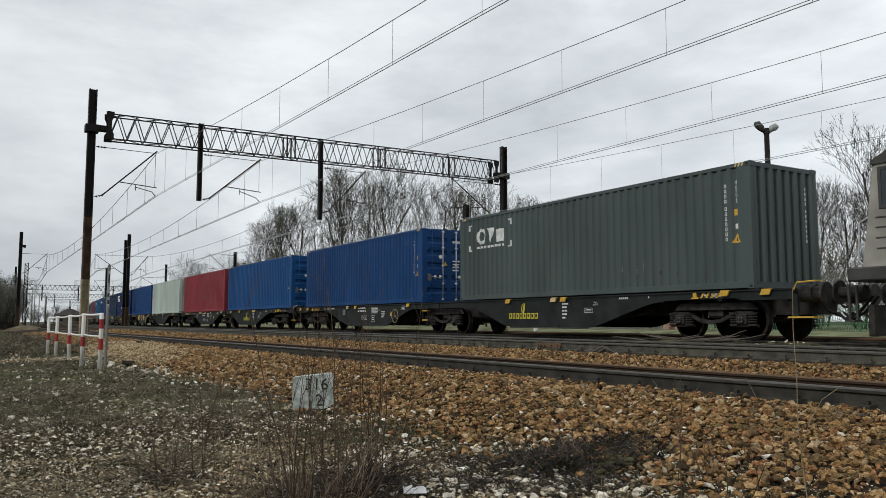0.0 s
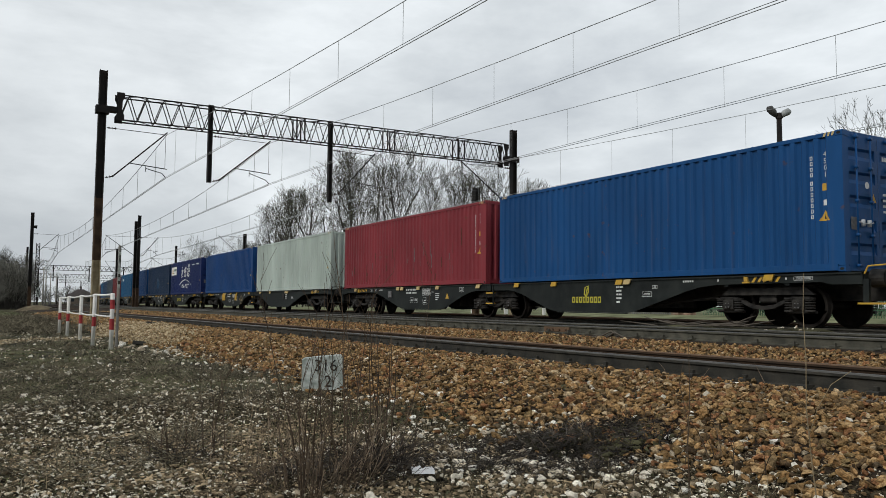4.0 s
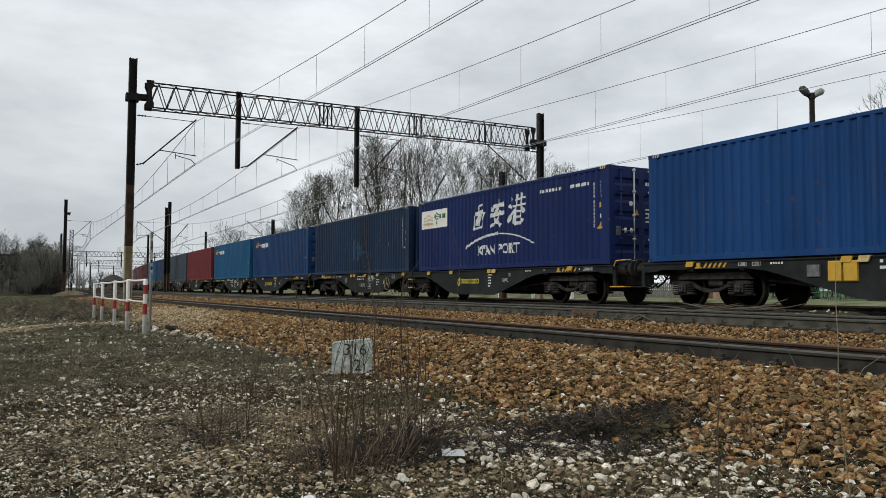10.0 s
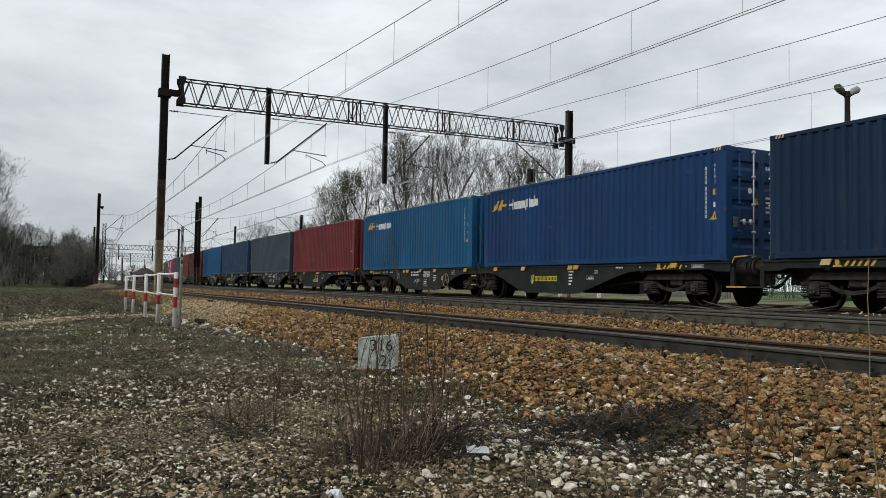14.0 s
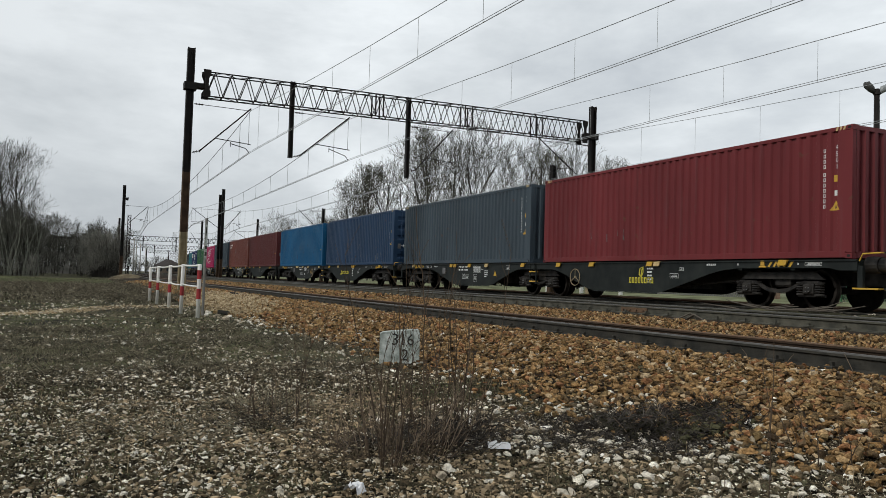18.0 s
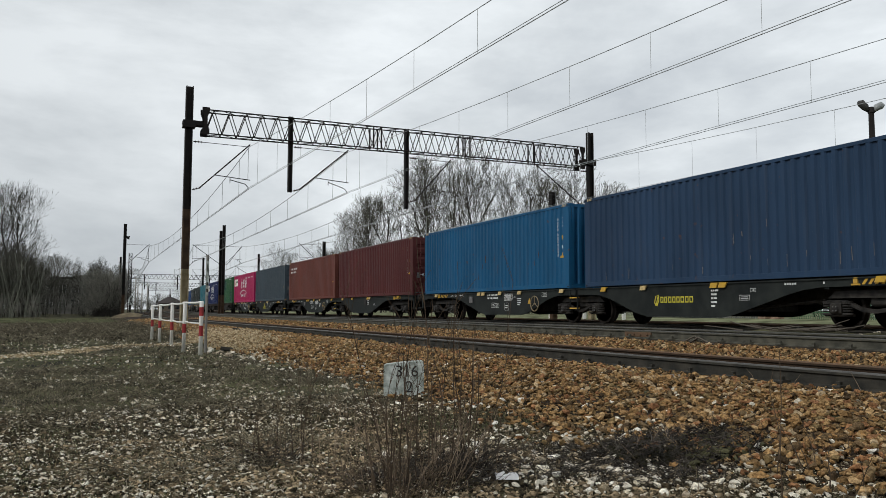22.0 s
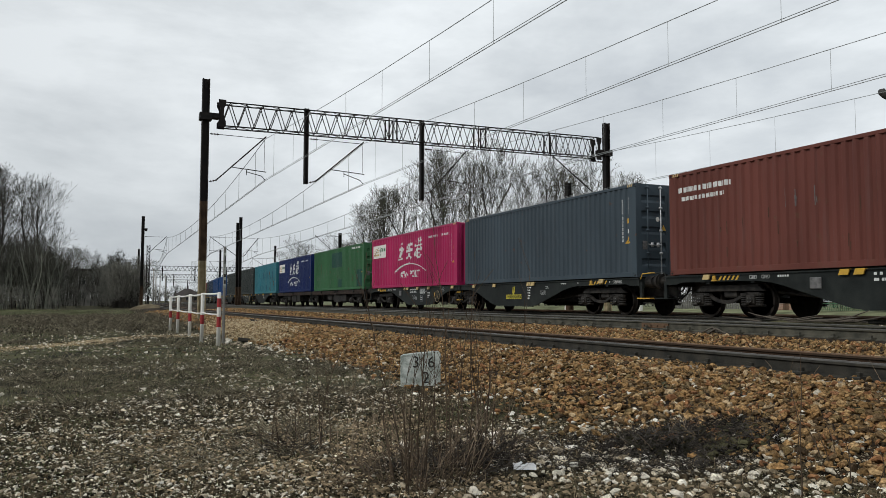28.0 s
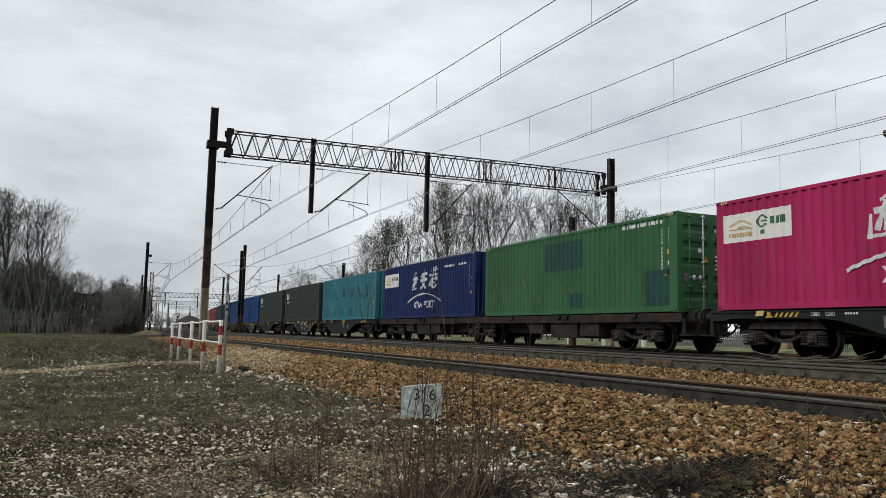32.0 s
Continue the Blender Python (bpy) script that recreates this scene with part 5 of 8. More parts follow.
# ---- locomotive ----
def locomotive():
    """Heavy electric locomotive; origin under its middle, rear end at +y."""
    l = thing("locomotive", "dirty pale grey electric locomotive with sloped cab end", "locomotive")
    half = 9.3
    side = [(8.78, 1.44), (8.64, 2.31), (8.50, 3.37), (8.30, 3.52), (7.6, 3.72)]
    prof = [(-8.78, 1.44)] + side + [(-y, z) for y, z in side[:0:-1]]
    part("body", Shape().prism_x(prof, -1.42, 1.42), LOCO_GREY, l)
    part("roof", Shape().prism_x([(-8.52, 3.42), (8.52, 3.42), (8.50, 3.50), (7.9, 3.78), (7.0, 3.90), (-7.0, 3.90), (-7.9, 3.78), (-8.50, 3.50)], -1.46, 1.46), LOCO_DARK, l, "dark overhanging roof")
    part("underframe", Shape().box(-1.48, 1.48, -half + 0.25, half - 0.25, 1.20, 1.47, 0.03), LOCO_DARK, l, "charcoal frame band")
    for sy in (-1, 1):
        part("side_window", Shape().box(-1.435, -1.405, sy * 7.93 - 0.40, sy * 7.93 + 0.40, 2.62, 3.30), GLASS, l)
        part("window_frame", Shape().box(-1.445, -1.41, sy * 7.93 - 0.46, sy * 7.93 + 0.46, 3.30, 3.36).box(-1.445, -1.41, sy * 7.93 - 0.46, sy * 7.93 + 0.46, 2.56, 2.62).box(-1.445, -1.41, sy * 7.93 - 0.46, sy * 7.93 - 0.40, 2.62, 3.30).box(-1.445, -1.41, sy * 7.93 + 0.40, sy * 7.93 + 0.46, 2.62, 3.30).box(-1.442, -1.41, sy * 7.93 - 0.02, sy * 7.93 + 0.02, 2.62, 3.30), LOCO_DARK, l)
        wind = Shape().add([(-1.15, sy * 8.62, 2.55), (1.15, sy * 8.62, 2.55), (1.1, sy * 8.53, 3.3), (-1.1, sy * 8.53, 3.3)], [(0, 1, 2, 3)])
        part("windscreen", wind, GLASS, l)
        for x in (-1.0, 1.0):
            part("headlamp", Shape().tube([(x * 1.12, sy * 8.66, 1.76), (x * 1.12, sy * 8.84, 1.76), (x * 1.12, sy * 8.92, 1.76)], [0.20, 0.19, 0.12], 14), LAMP_GLASS, l, "round headlamp", smooth=True)
            part("hand_rail", Shape().tube([(x * 1.40, sy * 8.76, 1.52), (x * 1.40, sy * 8.86, 1.60), (x * 1.40, sy * 8.82, 2.34), (x * 1.40, sy * 8.64, 2.42)], 0.017, 6), CHROME, l)
            part("buffer", Shape().tube([(x * 0.875, sy * (half - 0.25), 1.02), (x * 0.875, sy * (half + 0.10), 1.02), (x * 0.875, sy * (half + 0.10), 1.02), (x * 0.875, sy * (half + 0.28), 1.02), (x * 0.875, sy * (half + 0.28), 1.02), (x * 0.875, sy * (half + 0.33), 1.02)], [0.14, 0.14, 0.11, 0.11, 0.25, 0.24], 16), BOGIE, l)
        part("end_step", Shape().box(-1.40, -1.10, sy * (half - 0.2) - 0.1, sy * (half - 0.2) + 0.1, 0.42, 0.46).box(-1.40, -1.36, sy * (half - 0.2) - 0.02, sy * (half - 0.2) + 0.02, 0.45, 1.15).box(-1.14, -1.10, sy * (half - 0.2) - 0.02, sy * (half - 0.2) + 0.02, 0.45, 1.15), LOCO_DARK, l)
        part("snow_plough", Shape().box(-1.25, 1.25, sy * (half - 0.55) - 0.06, sy * (half - 0.55) + 0.06, 0.14, 0.75, 0.02), BOGIE, l)
        hoses = Shape()
        for x in (-0.55, -0.35, 0.4):
            hoses.tube([(x, sy * (half - 0.2), 0.95), (x, sy * (half + 0.1), 0.62), (x + 0.05, sy * (half + 0.42), 0.45), (x + 0.1, sy * (half + 0.62), 0.62)], 0.03, 6)
        part("air_hose", hoses, RUBBER, l)
    for z in (1.81, 2.01, 2.21, 2.40):
        part("body_rib", Shape().box(-1.432, -1.418, -8.48, 8.48, z - 0.012, z + 0.012), LOCO_DARK, l)
    for y in (-6.2, -4.3, -2.4, 2.4, 4.3, 6.2):
        part("wheelset", wheel_set().mesh("wheelset"), WHEEL, l, at=pose(0, y, 0.55) @ Matrix.Diagonal((1, 1.2, 1.2, 1)))
    for y in (-4.3, 4.3):
        part("bogie_frame", Shape().prism_x([(y - 3.1, 0.62), (y - 3.1, 0.86), (y - 1.2, 0.98), (y + 1.2, 0.98), (y + 3.1, 0.86), (y + 3.1, 0.62), (y + 1.0, 0.50), (y - 1.0, 0.50)], -1.18, -1.06).prism_x([(y - 3.1, 0.62), (y - 3.1, 0.86), (y - 1.2, 0.98), (y + 1.2, 0.98), (y + 3.1, 0.86), (y + 3.1, 0.62), (y + 1.0, 0.50), (y - 1.0, 0.50)], 1.06, 1.18), BOGIE, l)
    part("equipment_case", Shape().box(-1.2, 1.2, -1.1, 1.1, 0.35, 1.1, 0.04), BOGIE, l)
    return l


LOCO = locomotive()
LOCO_AT = 9.02 - 9.1

# ---- overhead line ----
GANTRY_Y = 33.9


def lattice(a, b, w, h, bays, r, chords=True):
    """A box girder of round bars from a to b: width w along y, height h."""
    s = Shape()
    a, b = Vector(a), Vector(b)
    corners = [Vector((0, sy * w / 2, z)) for sy in (-1, 1) for z in (0, h)]
    if chords:
        for c in corners:
            s.tube([a + c, b + c], r * 1.5, 5)
    for sy in (-1, 1):
        for i in range(bays):
            p, q, m = a.lerp(b, i / bays), a.lerp(b, (i + 1) / bays), a.lerp(b, (i + 0.5) / bays)
            o = Vector((0, sy * w / 2, 0))
            s.tube([p + o, m + o + Vector((0, 0, h))], r, 4, False)
            s.tube([m + o + Vector((0, 0, h)), q + o], r, 4, False)
    for z in (0, h):
        for i in range(bays):
            p, q = a.lerp(b, i / bays), a.lerp(b, (i + 1) / bays)
            s.tube([p + Vector((0, (-1) ** i * w / 2, z)), q + Vector((0, (-1) ** (i + 1) * w / 2, z))], r * 0.8, 4, False)
    return s


def insulator(s, a, b, n=3, r=0.06):
    """Sheds threaded on a rod from a to b."""
    a, b = Vector(a), Vector(b)
    s.tube([a, b], 0.02, 6)
    for i in range(n):
        p, q = a.lerp(b, (i + 0.5) / n), a.lerp(b, (i + 0.85) / n)
        s.tube([p, p.lerp(q, 0.4), q], [0.025, r, 0.03], 8)
    return s


def cantilever(parent, x, way, z_arm, z_top, x_tip, z_wire, y=0.0):
    """A bracket from a mast face at x towards way: tie, sloping strut, dropper and steady arm."""
    arm = Shape()
    top = (x_tip - way * 0.10, y, z_top)
    foot = (x + way * 0.30, y, z_arm + 0.06)
    arm.tube([foot, (top[0] + way * 0.12, y, z_top + 0.10)], 0.032, 6)
    arm.tube([(x + way * 0.35, y, z_top + 0.03), top], 0.014, 5)
    k = 0.32
    sx, sz = foot[0] + k * (top[0] - foot[0]), foot[2] + k * (top[2] - foot[2])
    arm.tube([(sx, y, sz), (x_tip + way * 0.05, y, sz - 0.12)], 0.020, 5)
    arm.tube([(top[0] + way * 0.06, y, z_top - 0.05), (top[0] + way * 0.06, y, sz - 0.12)], 0.008, 4)
    part("bracket_arm", arm, MAST_DARK, parent)
    steady = Shape().tube([(sx + way * 0.65, y, sz - 0.08), (sx + way * 0.65, y, sz - 0.30)], 0.016, 5)
    steady.tube([(sx + way * 0.65, y, sz - 0.16), (x_tip - way * 0.15, y, z_wire + 0.20), (x_tip, y, z_wire + 0.03)], 0.018, 5)
    part("steady_arm", steady, MAST_DARK, parent)
    part("insulator", insulator(Shape(), (x + way * 0.04, y, z_arm), (x + way * 0.36, y, z_arm + 0.10), 3), INSULATOR, parent, "brown glazed insulator", smooth=True)
    part("insulator", insulator(Shape(), (x + way * 0.04, y, z_top + 0.03), (x + way * 0.40, y, z_top + 0.03), 3), INSULATOR, parent, smooth=True)


def h_column(s, x, y, z0, z1, w=0.30, d=0.28):
    """A rolled H column."""
    for o in (-w / 2 + 0.02, w / 2 - 0.02):
        s.box(x + o - 0.02, x + o + 0.02, y - d / 2, y + d / 2, z0, z1)
    s.box(x - w / 2 + 0.04, x + w / 2 - 0.04, y - 0.03, y + 0.03, z0, z1)
    return s


def main_gantry():
    g = thing("catenary_gantry", "dark steel lattice gantry spanning four tracks", "gantry")
    y = GANTRY_Y
    for x, foot in ((3.86, -0.55), (24.24, -0.5)):
        part("column", h_column(Shape(), x, y, 4.6, 9.82), MAST_DARK, g)
        part("column_middle", h_column(Shape(), x, y, 2.1, 4.6), MAST_RUST, g, "rust brown column shaft")
        part("column_foot", h_column(Shape(), x, y, foot, 2.1), MAST_YELLOW, g, "faded yellow column foot")
        part("footing", Shape().box(x - 0.4, x + 0.4, y - 0.4, y + 0.4, foot - 0.3, foot + 0.12, 0.03), CONCRETE, g)
        way = 1 if x < 10 else -1
        clamp = Shape().box(x - 0.25, x + 0.25, y - 0.22, y + 0.22, 8.05, 8.35).box(x + way * 0.25 - 0.05, x + way * 0.55, y - 0.2, y + 0.2, 8.15, 8.35) if way > 0 else Shape().box(x - 0.25, x + 0.25, y - 0.22, y + 0.22, 8.05, 8.35).box(x - 0.55, x - 0.2, y - 0.2, y + 0.2, 8.15, 8.35)
        part("clamp", clamp, MAST_DARK, g)
        lo, hi = sorted((x + way * 0.50, x + way * 0.80))
        gusset = Shape()
        for o in (-0.28, 0.28):
            gusset.prism([(lo, 7.78), (hi, 7.78), (hi, 8.02), ((lo + hi) / 2 + 0.07, 8.16), ((lo + hi) / 2 + 0.07, 8.56), (hi, 8.74), (hi, 8.94), (lo, 8.94), (lo, 8.74), ((lo + hi) / 2 - 0.07, 8.56), ((lo + hi) / 2 - 0.07, 8.16), (lo, 8.02)], y + o - 0.02, y + o + 0.02)
        part("gusset_plate", gusset, MAST_DARK, g)
    part("girder", lattice((4.5, y, 7.82), (23.6, y, 7.92), 0.55, 1.02, 28, 0.020), MAST_DARK, g)
    for x in (12.0, 16.6, 20.6):
        extra = Shape()
        for sy in (-0.27, 0.27):
            extra.box(x - 0.03, x + 0.03, y + sy - 0.02, y + sy + 0.02, 7.85, 8.88).box(x + 0.35, x + 0.41, y + sy - 0.02, y + sy + 0.02, 7.85, 8.88)
        part("girder_splice", extra, MAST_DARK, g)
    for x, z in ((8.19, 5.60), (13.74, 5.15)):
        part("drop_post", h_column(Shape(), x, y, z, 8.98, 0.18, 0.20), MAST_DARK, g)
    cantilever(g, 4.02, 1, 5.44, 7.46, 6.40, 5.62, y)
    cantilever(g, 8.30, 1, 5.66, 7.60, 10.85, 5.72, y)
    cantilever(g, 13.86, 1, 5.50, 7.58, 16.05, 5.70, y)
    cantilever(g, 24.08, -1, 5.75, 7.70, 21.0, 5.70, y)
    return g


main_gantry()


def mast(x, y, top, cants, name_label, twin=False, sign=False):
    """A lone mast beside the line with its brackets."""
    m = thing("catenary_mast", name_label, "catenary mast", group="catenary masts")
    part("shaft", h_column(Shape(), x, y, 2.0, top, 0.32, 0.32), MAST_DARK, m)
    part("shaft_foot", h_column(Shape(), x, y, -0.5, 2.0, 0.32, 0.32), MAST_RUST, m)
    if twin:
        part("shaft", h_column(Shape(), x - 0.16, y + 1.0, 2.0, top - 0.55, 0.32, 0.32), MAST_DARK, m)
        part("shaft_foot", h_column(Shape(), x - 0.16, y + 1.0, -0.5, 2.0, 0.32, 0.32), MAST_RUST, m)
    if sign:
        part("horn_loudspeaker", Shape().tube([(x + 0.15, y, 8.3), (x + 0.28, y, 8.27), (x + 0.46, y, 8.24)], [0.10, 0.15, 0.19], 10), MAST_DARK, m, "dark horn loudspeaker")
    for way, tip in cants:
        cantilever(m, x + way * 0.15, way, 5.45, min(7.50, top - 0.3), tip, 5.62, y)
    return m


mast(4.2 + 0.0, 92.0, 9.75, [(1, 6.7)], "dark steel catenary mast with bracket and horn loudspeaker", sign=True)
mast(13.9 + bend(91), 90.0, 9.9, [(-1, 11.1), (1, 16.4)], "twin dark steel catenary mast between the tracks", twin=True)
mast(24.2, 83.5, 7.9, [(-1, 21.4)], "dark steel catenary mast behind the train")
mast(24.4, 37.8, 7.2, [], "short dark steel post beside the gantry")
mast(6.3, 150.0, 9.7, [(1, 9.2)], "distant dark steel catenary mast")
mast(16.9 + bend(140), 146.0, 9.7, [(-1, 15.0 + bend(140)), (1, 20.0 + bend(140))], "distant dark steel catenary mast between the tracks")
mast(24.5 + bend(132), 132.0, 9.7, [(-1, 20.6 + bend(132))], "distant dark steel catenary mast behind the train")

lat = thing("lattice_mast", "slender grey lattice mast with danger board", "lattice mast")
part("lattice", lattice((0, 0, 0), (7.2, 0, 0), 0.32, 0.32, 18, 0.022), MAST_DARK, lat, at=pose(5.2, 96, -0.4, 0, -90, 0))
part("danger_board", Shape().box(5.0, 5.4, 95.6, 95.63, 0.95, 1.95), STONE_POST, lat, "weathered white crossed board")
part("danger_cross", Shape().add([(4.98, 95.59, 0.95), (5.06, 95.59, 0.95), (5.42, 95.59, 1.95), (5.34, 95.59, 1.95)], [(0, 1, 2, 3)]).add([(5.34, 95.585, 0.95), (5.42, 95.585, 0.95), (5.06, 95.585, 1.95), (4.98, 95.585, 1.95)], [(0, 1, 2, 3)]), BLACK_PAINT, lat)


def far_gantry(y, x0, x1):
    g = thing("catenary_gantry", "distant steel lattice gantry over the station tracks", "gantry", group="distant gantries")
    for x in (x0, x1):
        part("column", h_column(Shape(), x, y, -0.5, 9.6, 0.35, 0.35), MAST_DARK, g)
    part("girder", lattice((x0 + 0.4, y, 7.7), (x1 - 0.4, y, 7.7), 0.7, 1.1, 36, 0.026), MAST_DARK, g)
    n = 5
    for i in range(1, n):
        x = x0 + (x1 - x0) * i / n
        part("drop_post", h_column(Shape(), x, y, 5.2, 8.8, 0.22, 0.22), MAST_DARK, g)
    return g


for y, x0, x1 in ((200, 6.3, 44), (262, 14, 52), (325, 24, 64), (385, 38, 80)):
    far_gantry(y, x0, x1)


for x, y, tall in ((9.4, 158, 7.2), (11.3, 182, 7.6), (13.9, 208, 7.8), (17.2, 236, 8.2)):
    pole = thing("concrete_pole", "distant pale grey concrete pole beside the tracks", "pole", pose(x, y, -0.5), group="concrete poles")
    part("shaft", Shape().tube([(0, 0, 0), (0, 0, tall)], [0.15, 0.10], 8), CONCRETE, pole, smooth=True)
    part("cross_arm", Shape().box(-0.6, 0.6, -0.05, 0.05, tall - 0.5, tall - 0.38), CONCRETE, pole)


def hang_wire(points_contact, sag, lift, parent_label, drops):
    """A catenary: a contact wire through given points, a sagging carrier above it, and droppers."""
    w = thing("overhead_wire", parent_label, "overhead wire", group="overhead wires")
    contact, carrier, droppers = Shape(), Shape(), Shape()
    for (x0, y0, z0), (x1, y1, z1) in zip(points_contact, points_contact[1:]):
        n = 14
        low, high = [], []
        for i in range(n + 1):
            f = i / n
            x, y, z = x0 + (x1 - x0) * f, y0 + (y1 - y0) * f, z0 + (z1 - z0) * f
            low.append((x, y, z))
            high.append((x, y, z + lift - sag * 4 * f * (1 - f)))
        fat = 0.0095 + 0.00012 * max(0, (y0 + y1) / 2)
        contact.tube(low, fat, 5, False)
        contact.tube([(a, b, c + 0.055) for a, b, c in low], fat * 0.8, 4, False)
        carrier.tube(high, fat, 5, False)
        k = drops if y0 < 0 else int(drops * 0.62)
        for i in range(k):
            f = (i + 0.5) / k
            x, y, z = x0 + (x1 - x0) * f, y0 + (y1 - y0) * f, z0 + (z1 - z0) * f
            droppers.tube([(x, y, z), (x, y, z + lift - sag * 4 * f * (1 - f))], fat * 0.62, 4, False)
    part("contact_wire", contact, WIRE, w, "twin copper contact wire")
    part("carrier_wire", carrier, WIRE, w)
    tagged(part("dropper_set", droppers, WIRE, w), kind="stuff")


hang_wire([(8.6, -28, 5.65), (6.40, 33.9, 5.62), (6.75, 92, 5.62), (9.2, 150, 5.6), (14.8, 200, 5.6), (24, 262, 5.6)], 1.05, 1.85, "copper contact wire and carrier over the first track", 20)
hang_wire([(13.0, -28, 5.72), (10.85, 33.9, 5.72), (11.2, 90, 5.65), (15.0 , 146, 5.6), (20.5, 200, 5.6), (30, 262, 5.6)], 1.0, 1.9, "copper contact wire and carrier over the second track", 20)
hang_wire([(18.0, -28, 5.75), (16.05, 33.9, 5.70), (16.5, 90, 5.65), (20.0, 146, 5.6), (26.5, 200, 5.6), (37, 262, 5.6)], 0.95, 1.9, "copper contact wire and carrier over the train's track", 20)
hang_wire([(22.6, -28, 5.5), (21.0, 33.9, 5.55), (21.4, 83.5, 5.5), (23.4, 132, 5.6), (31, 200, 5.6), (42, 262, 5.6)], 0.9, 1.95, "copper contact wire and carrier behind the train", 20)


# ---- lineside things ----
def barrier():
    """Five banded posts joined by two slack, thin bars."""
    b = thing("pedestrian_barrier", "red and white banded tubular steel barrier", "barrier")
    posts = [(2.17, 16.3, 0.60), (2.12, 18.6, 0.61), (2.10, 21.1, 0.60), (2.055, 23.8, 0.585), (2.01, 25.9, 0.56)]
    r = 0.041
    for k, (x, y, z1) in enumerate(posts):
        post = part("post", Shape().tube([(x - 0.012 * (k % 2), y, -0.55), (x, y, z1 - 0.02), (x, y, z1)], [r, r, r * 0.8], 12), WHITE_PAINT, b, smooth=True)
        for lo, hi in ((-0.10, 0.11), (0.30, 0.48)):
            if hi < 0.3 or k == 0:
                part("red_band", Shape().tube([(x - 0.008 * (k % 2), y, lo), (x - 0.003 * (k % 2), y, hi)], r + 0.0025, 12, False), RED_PAINT, post, "faded red band")
    for k, ((x0, y0, z0), (x1, y1, z1)) in enumerate(zip(posts, posts[1:])):
        for name, a, c, rr in (("top_rail", z0 - 0.02, z1 - 0.02, 0.021), ("middle_rail", 0.155, 0.16, 0.016)):
            sag = 0.03 if k in (1, 2) else 0.015
            pts = [(x0 + (x1 - x0) * f, y0 + (y1 - y0) * f, a + (c - a) * f - sag * 4 * f * (1 - f)) for f in (0, 0.25, 0.5, 0.75, 1)]
            part(name, Shape().tube(pts, rr, 8), WHITE_PAINT, b, smooth=True)


barrier()


def sign_post():
    s = thing("track_sign", "narrow white track sign with dark marks on a grey post", "track sign")
    x, y = 2.45, 17.6
    part("post", Shape().tube([(x, y, -0.55), (x, y, 1.62)], 0.030, 8), WALL_GREY, s)
    part("board", Shape().box(x - 0.024, x + 0.024, y - 0.05, y - 0.036, 0.72, 1.48), STONE_POST, s)
    for z0, z1 in ((0.80, 0.88), (0.95, 1.02)):
        part("board_band", Shape().box(x - 0.021, x + 0.021, y - 0.055, y - 0.0505, z0, z1), RAIL_SIDE, s, "dark painted band")
    part("board_mark", Shape().add([(x - 0.021, y - 0.054, 1.15), (x - 0.015, y - 0.054, 1.15), (x + 0.008, y - 0.054, 1.42), (x - 0.010, y - 0.054, 1.42)], [(0, 1, 2, 3)]).add([(x + 0.021, y - 0.0545, 1.15), (x + 0.015, y - 0.0545, 1.15), (x - 0.008, y - 0.0545, 1.42), (x + 0.010, y - 0.0545, 1.42)], [(0, 1, 2, 3)]), RAIL_SIDE, s, "dark painted wedge mark")


sign_post()


def distance_stone():
    """A low concrete slab that carries the distance in figures."""
    d = thing("distance_stone", "lichen-spotted pale concrete distance stone with black figures", "distance stone", pose(3.14, 7.86, -0.52, 0, 0, -20))
    w, h, t = 0.215, 0.405, 0.07
    bm = bmesh.new()
    outline = [(-w, -0.25), (w, -0.25), (w, h - 0.02), (w - 0.02, h + 0.005), (-0.02, h - 0.012), (-w + 0.03, h - 0.03), (-w, h - 0.05)]
    front = [bm.verts.new((x, -t, z)) for x, z in outline]
    back = [bm.verts.new((x, t, z)) for x, z in outline]
    bm.faces.new(front)
    bm.faces.new(back[::-1])
    for i in range(len(outline)):
        j = (i + 1) % len(outline)
        bm.faces.new((front[j], front[i], back[i], back[j]))
    bmesh.ops.recalc_face_normals(bm, faces=bm.faces)
    bmesh.ops.bevel(bm, geom=list(bm.edges), offset=0.005, segments=1, affect="EDGES")
    me = bpy.data.meshes.new("slab")
    bm.to_mesh(me)
    bm.free()
    part("slab", me, STONE_POST, d)
    for words, u, v, size in (("3", -0.095, 0.240, 0.175), ("1", -0.012, 0.240, 0.175), ("6", 0.070, 0.240, 0.175), ("2", 0.015, 0.075, 0.175)):
        s = Shape()
        for f in text_faces(words, size):
            s.add([(u + a, -t - 0.0025, v + b) for a, b in f], [tuple(range(len(f)))])
        part("figure", s, BLACK_PAINT, d, "black painted figure")


distance_stone()


def lamp_mast():
    l = thing("floodlight_mast", "dark yard lamp mast with two clouded lamp heads", "yard lamp", pose(30.0, 21.85, 0))
    part("pole", Shape().tube([(0, 0, -0.5), (0, 0, 4), (0, 0, 8.75)], [0.16, 0.14, 0.11], 12), MAST_DARK, l, smooth=True)
    part("cap", Shape().tube([(0, 0, 8.75), (0, 0, 9.0)], [0.14, 0.10], 12), MAST_DARK, l)
    for sx, mat in ((-1, LOCO_DARK), (1, LAMP_GLASS)):
        part("arm", Shape().tube([(0, 0, 8.7), (sx * 0.16, -sx * 0.08, 8.86)], 0.05, 8), MAST_DARK, l)
        part("lamp_head", Shape().tube([(sx * 0.13, -sx * 0.05, 8.84), (sx * 0.22, -sx * 0.10, 8.99), (sx * 0.40, -sx * 0.18, 9.08 + 0.10 * (sx < 0)), (sx * 0.50, -sx * 0.22, 9.08 + 0.12 * (sx < 0))], [0.07, 0.15, 0.16, 0.07], 12), mat, l, "clouded glass lamp head", smooth=True)


lamp_mast()


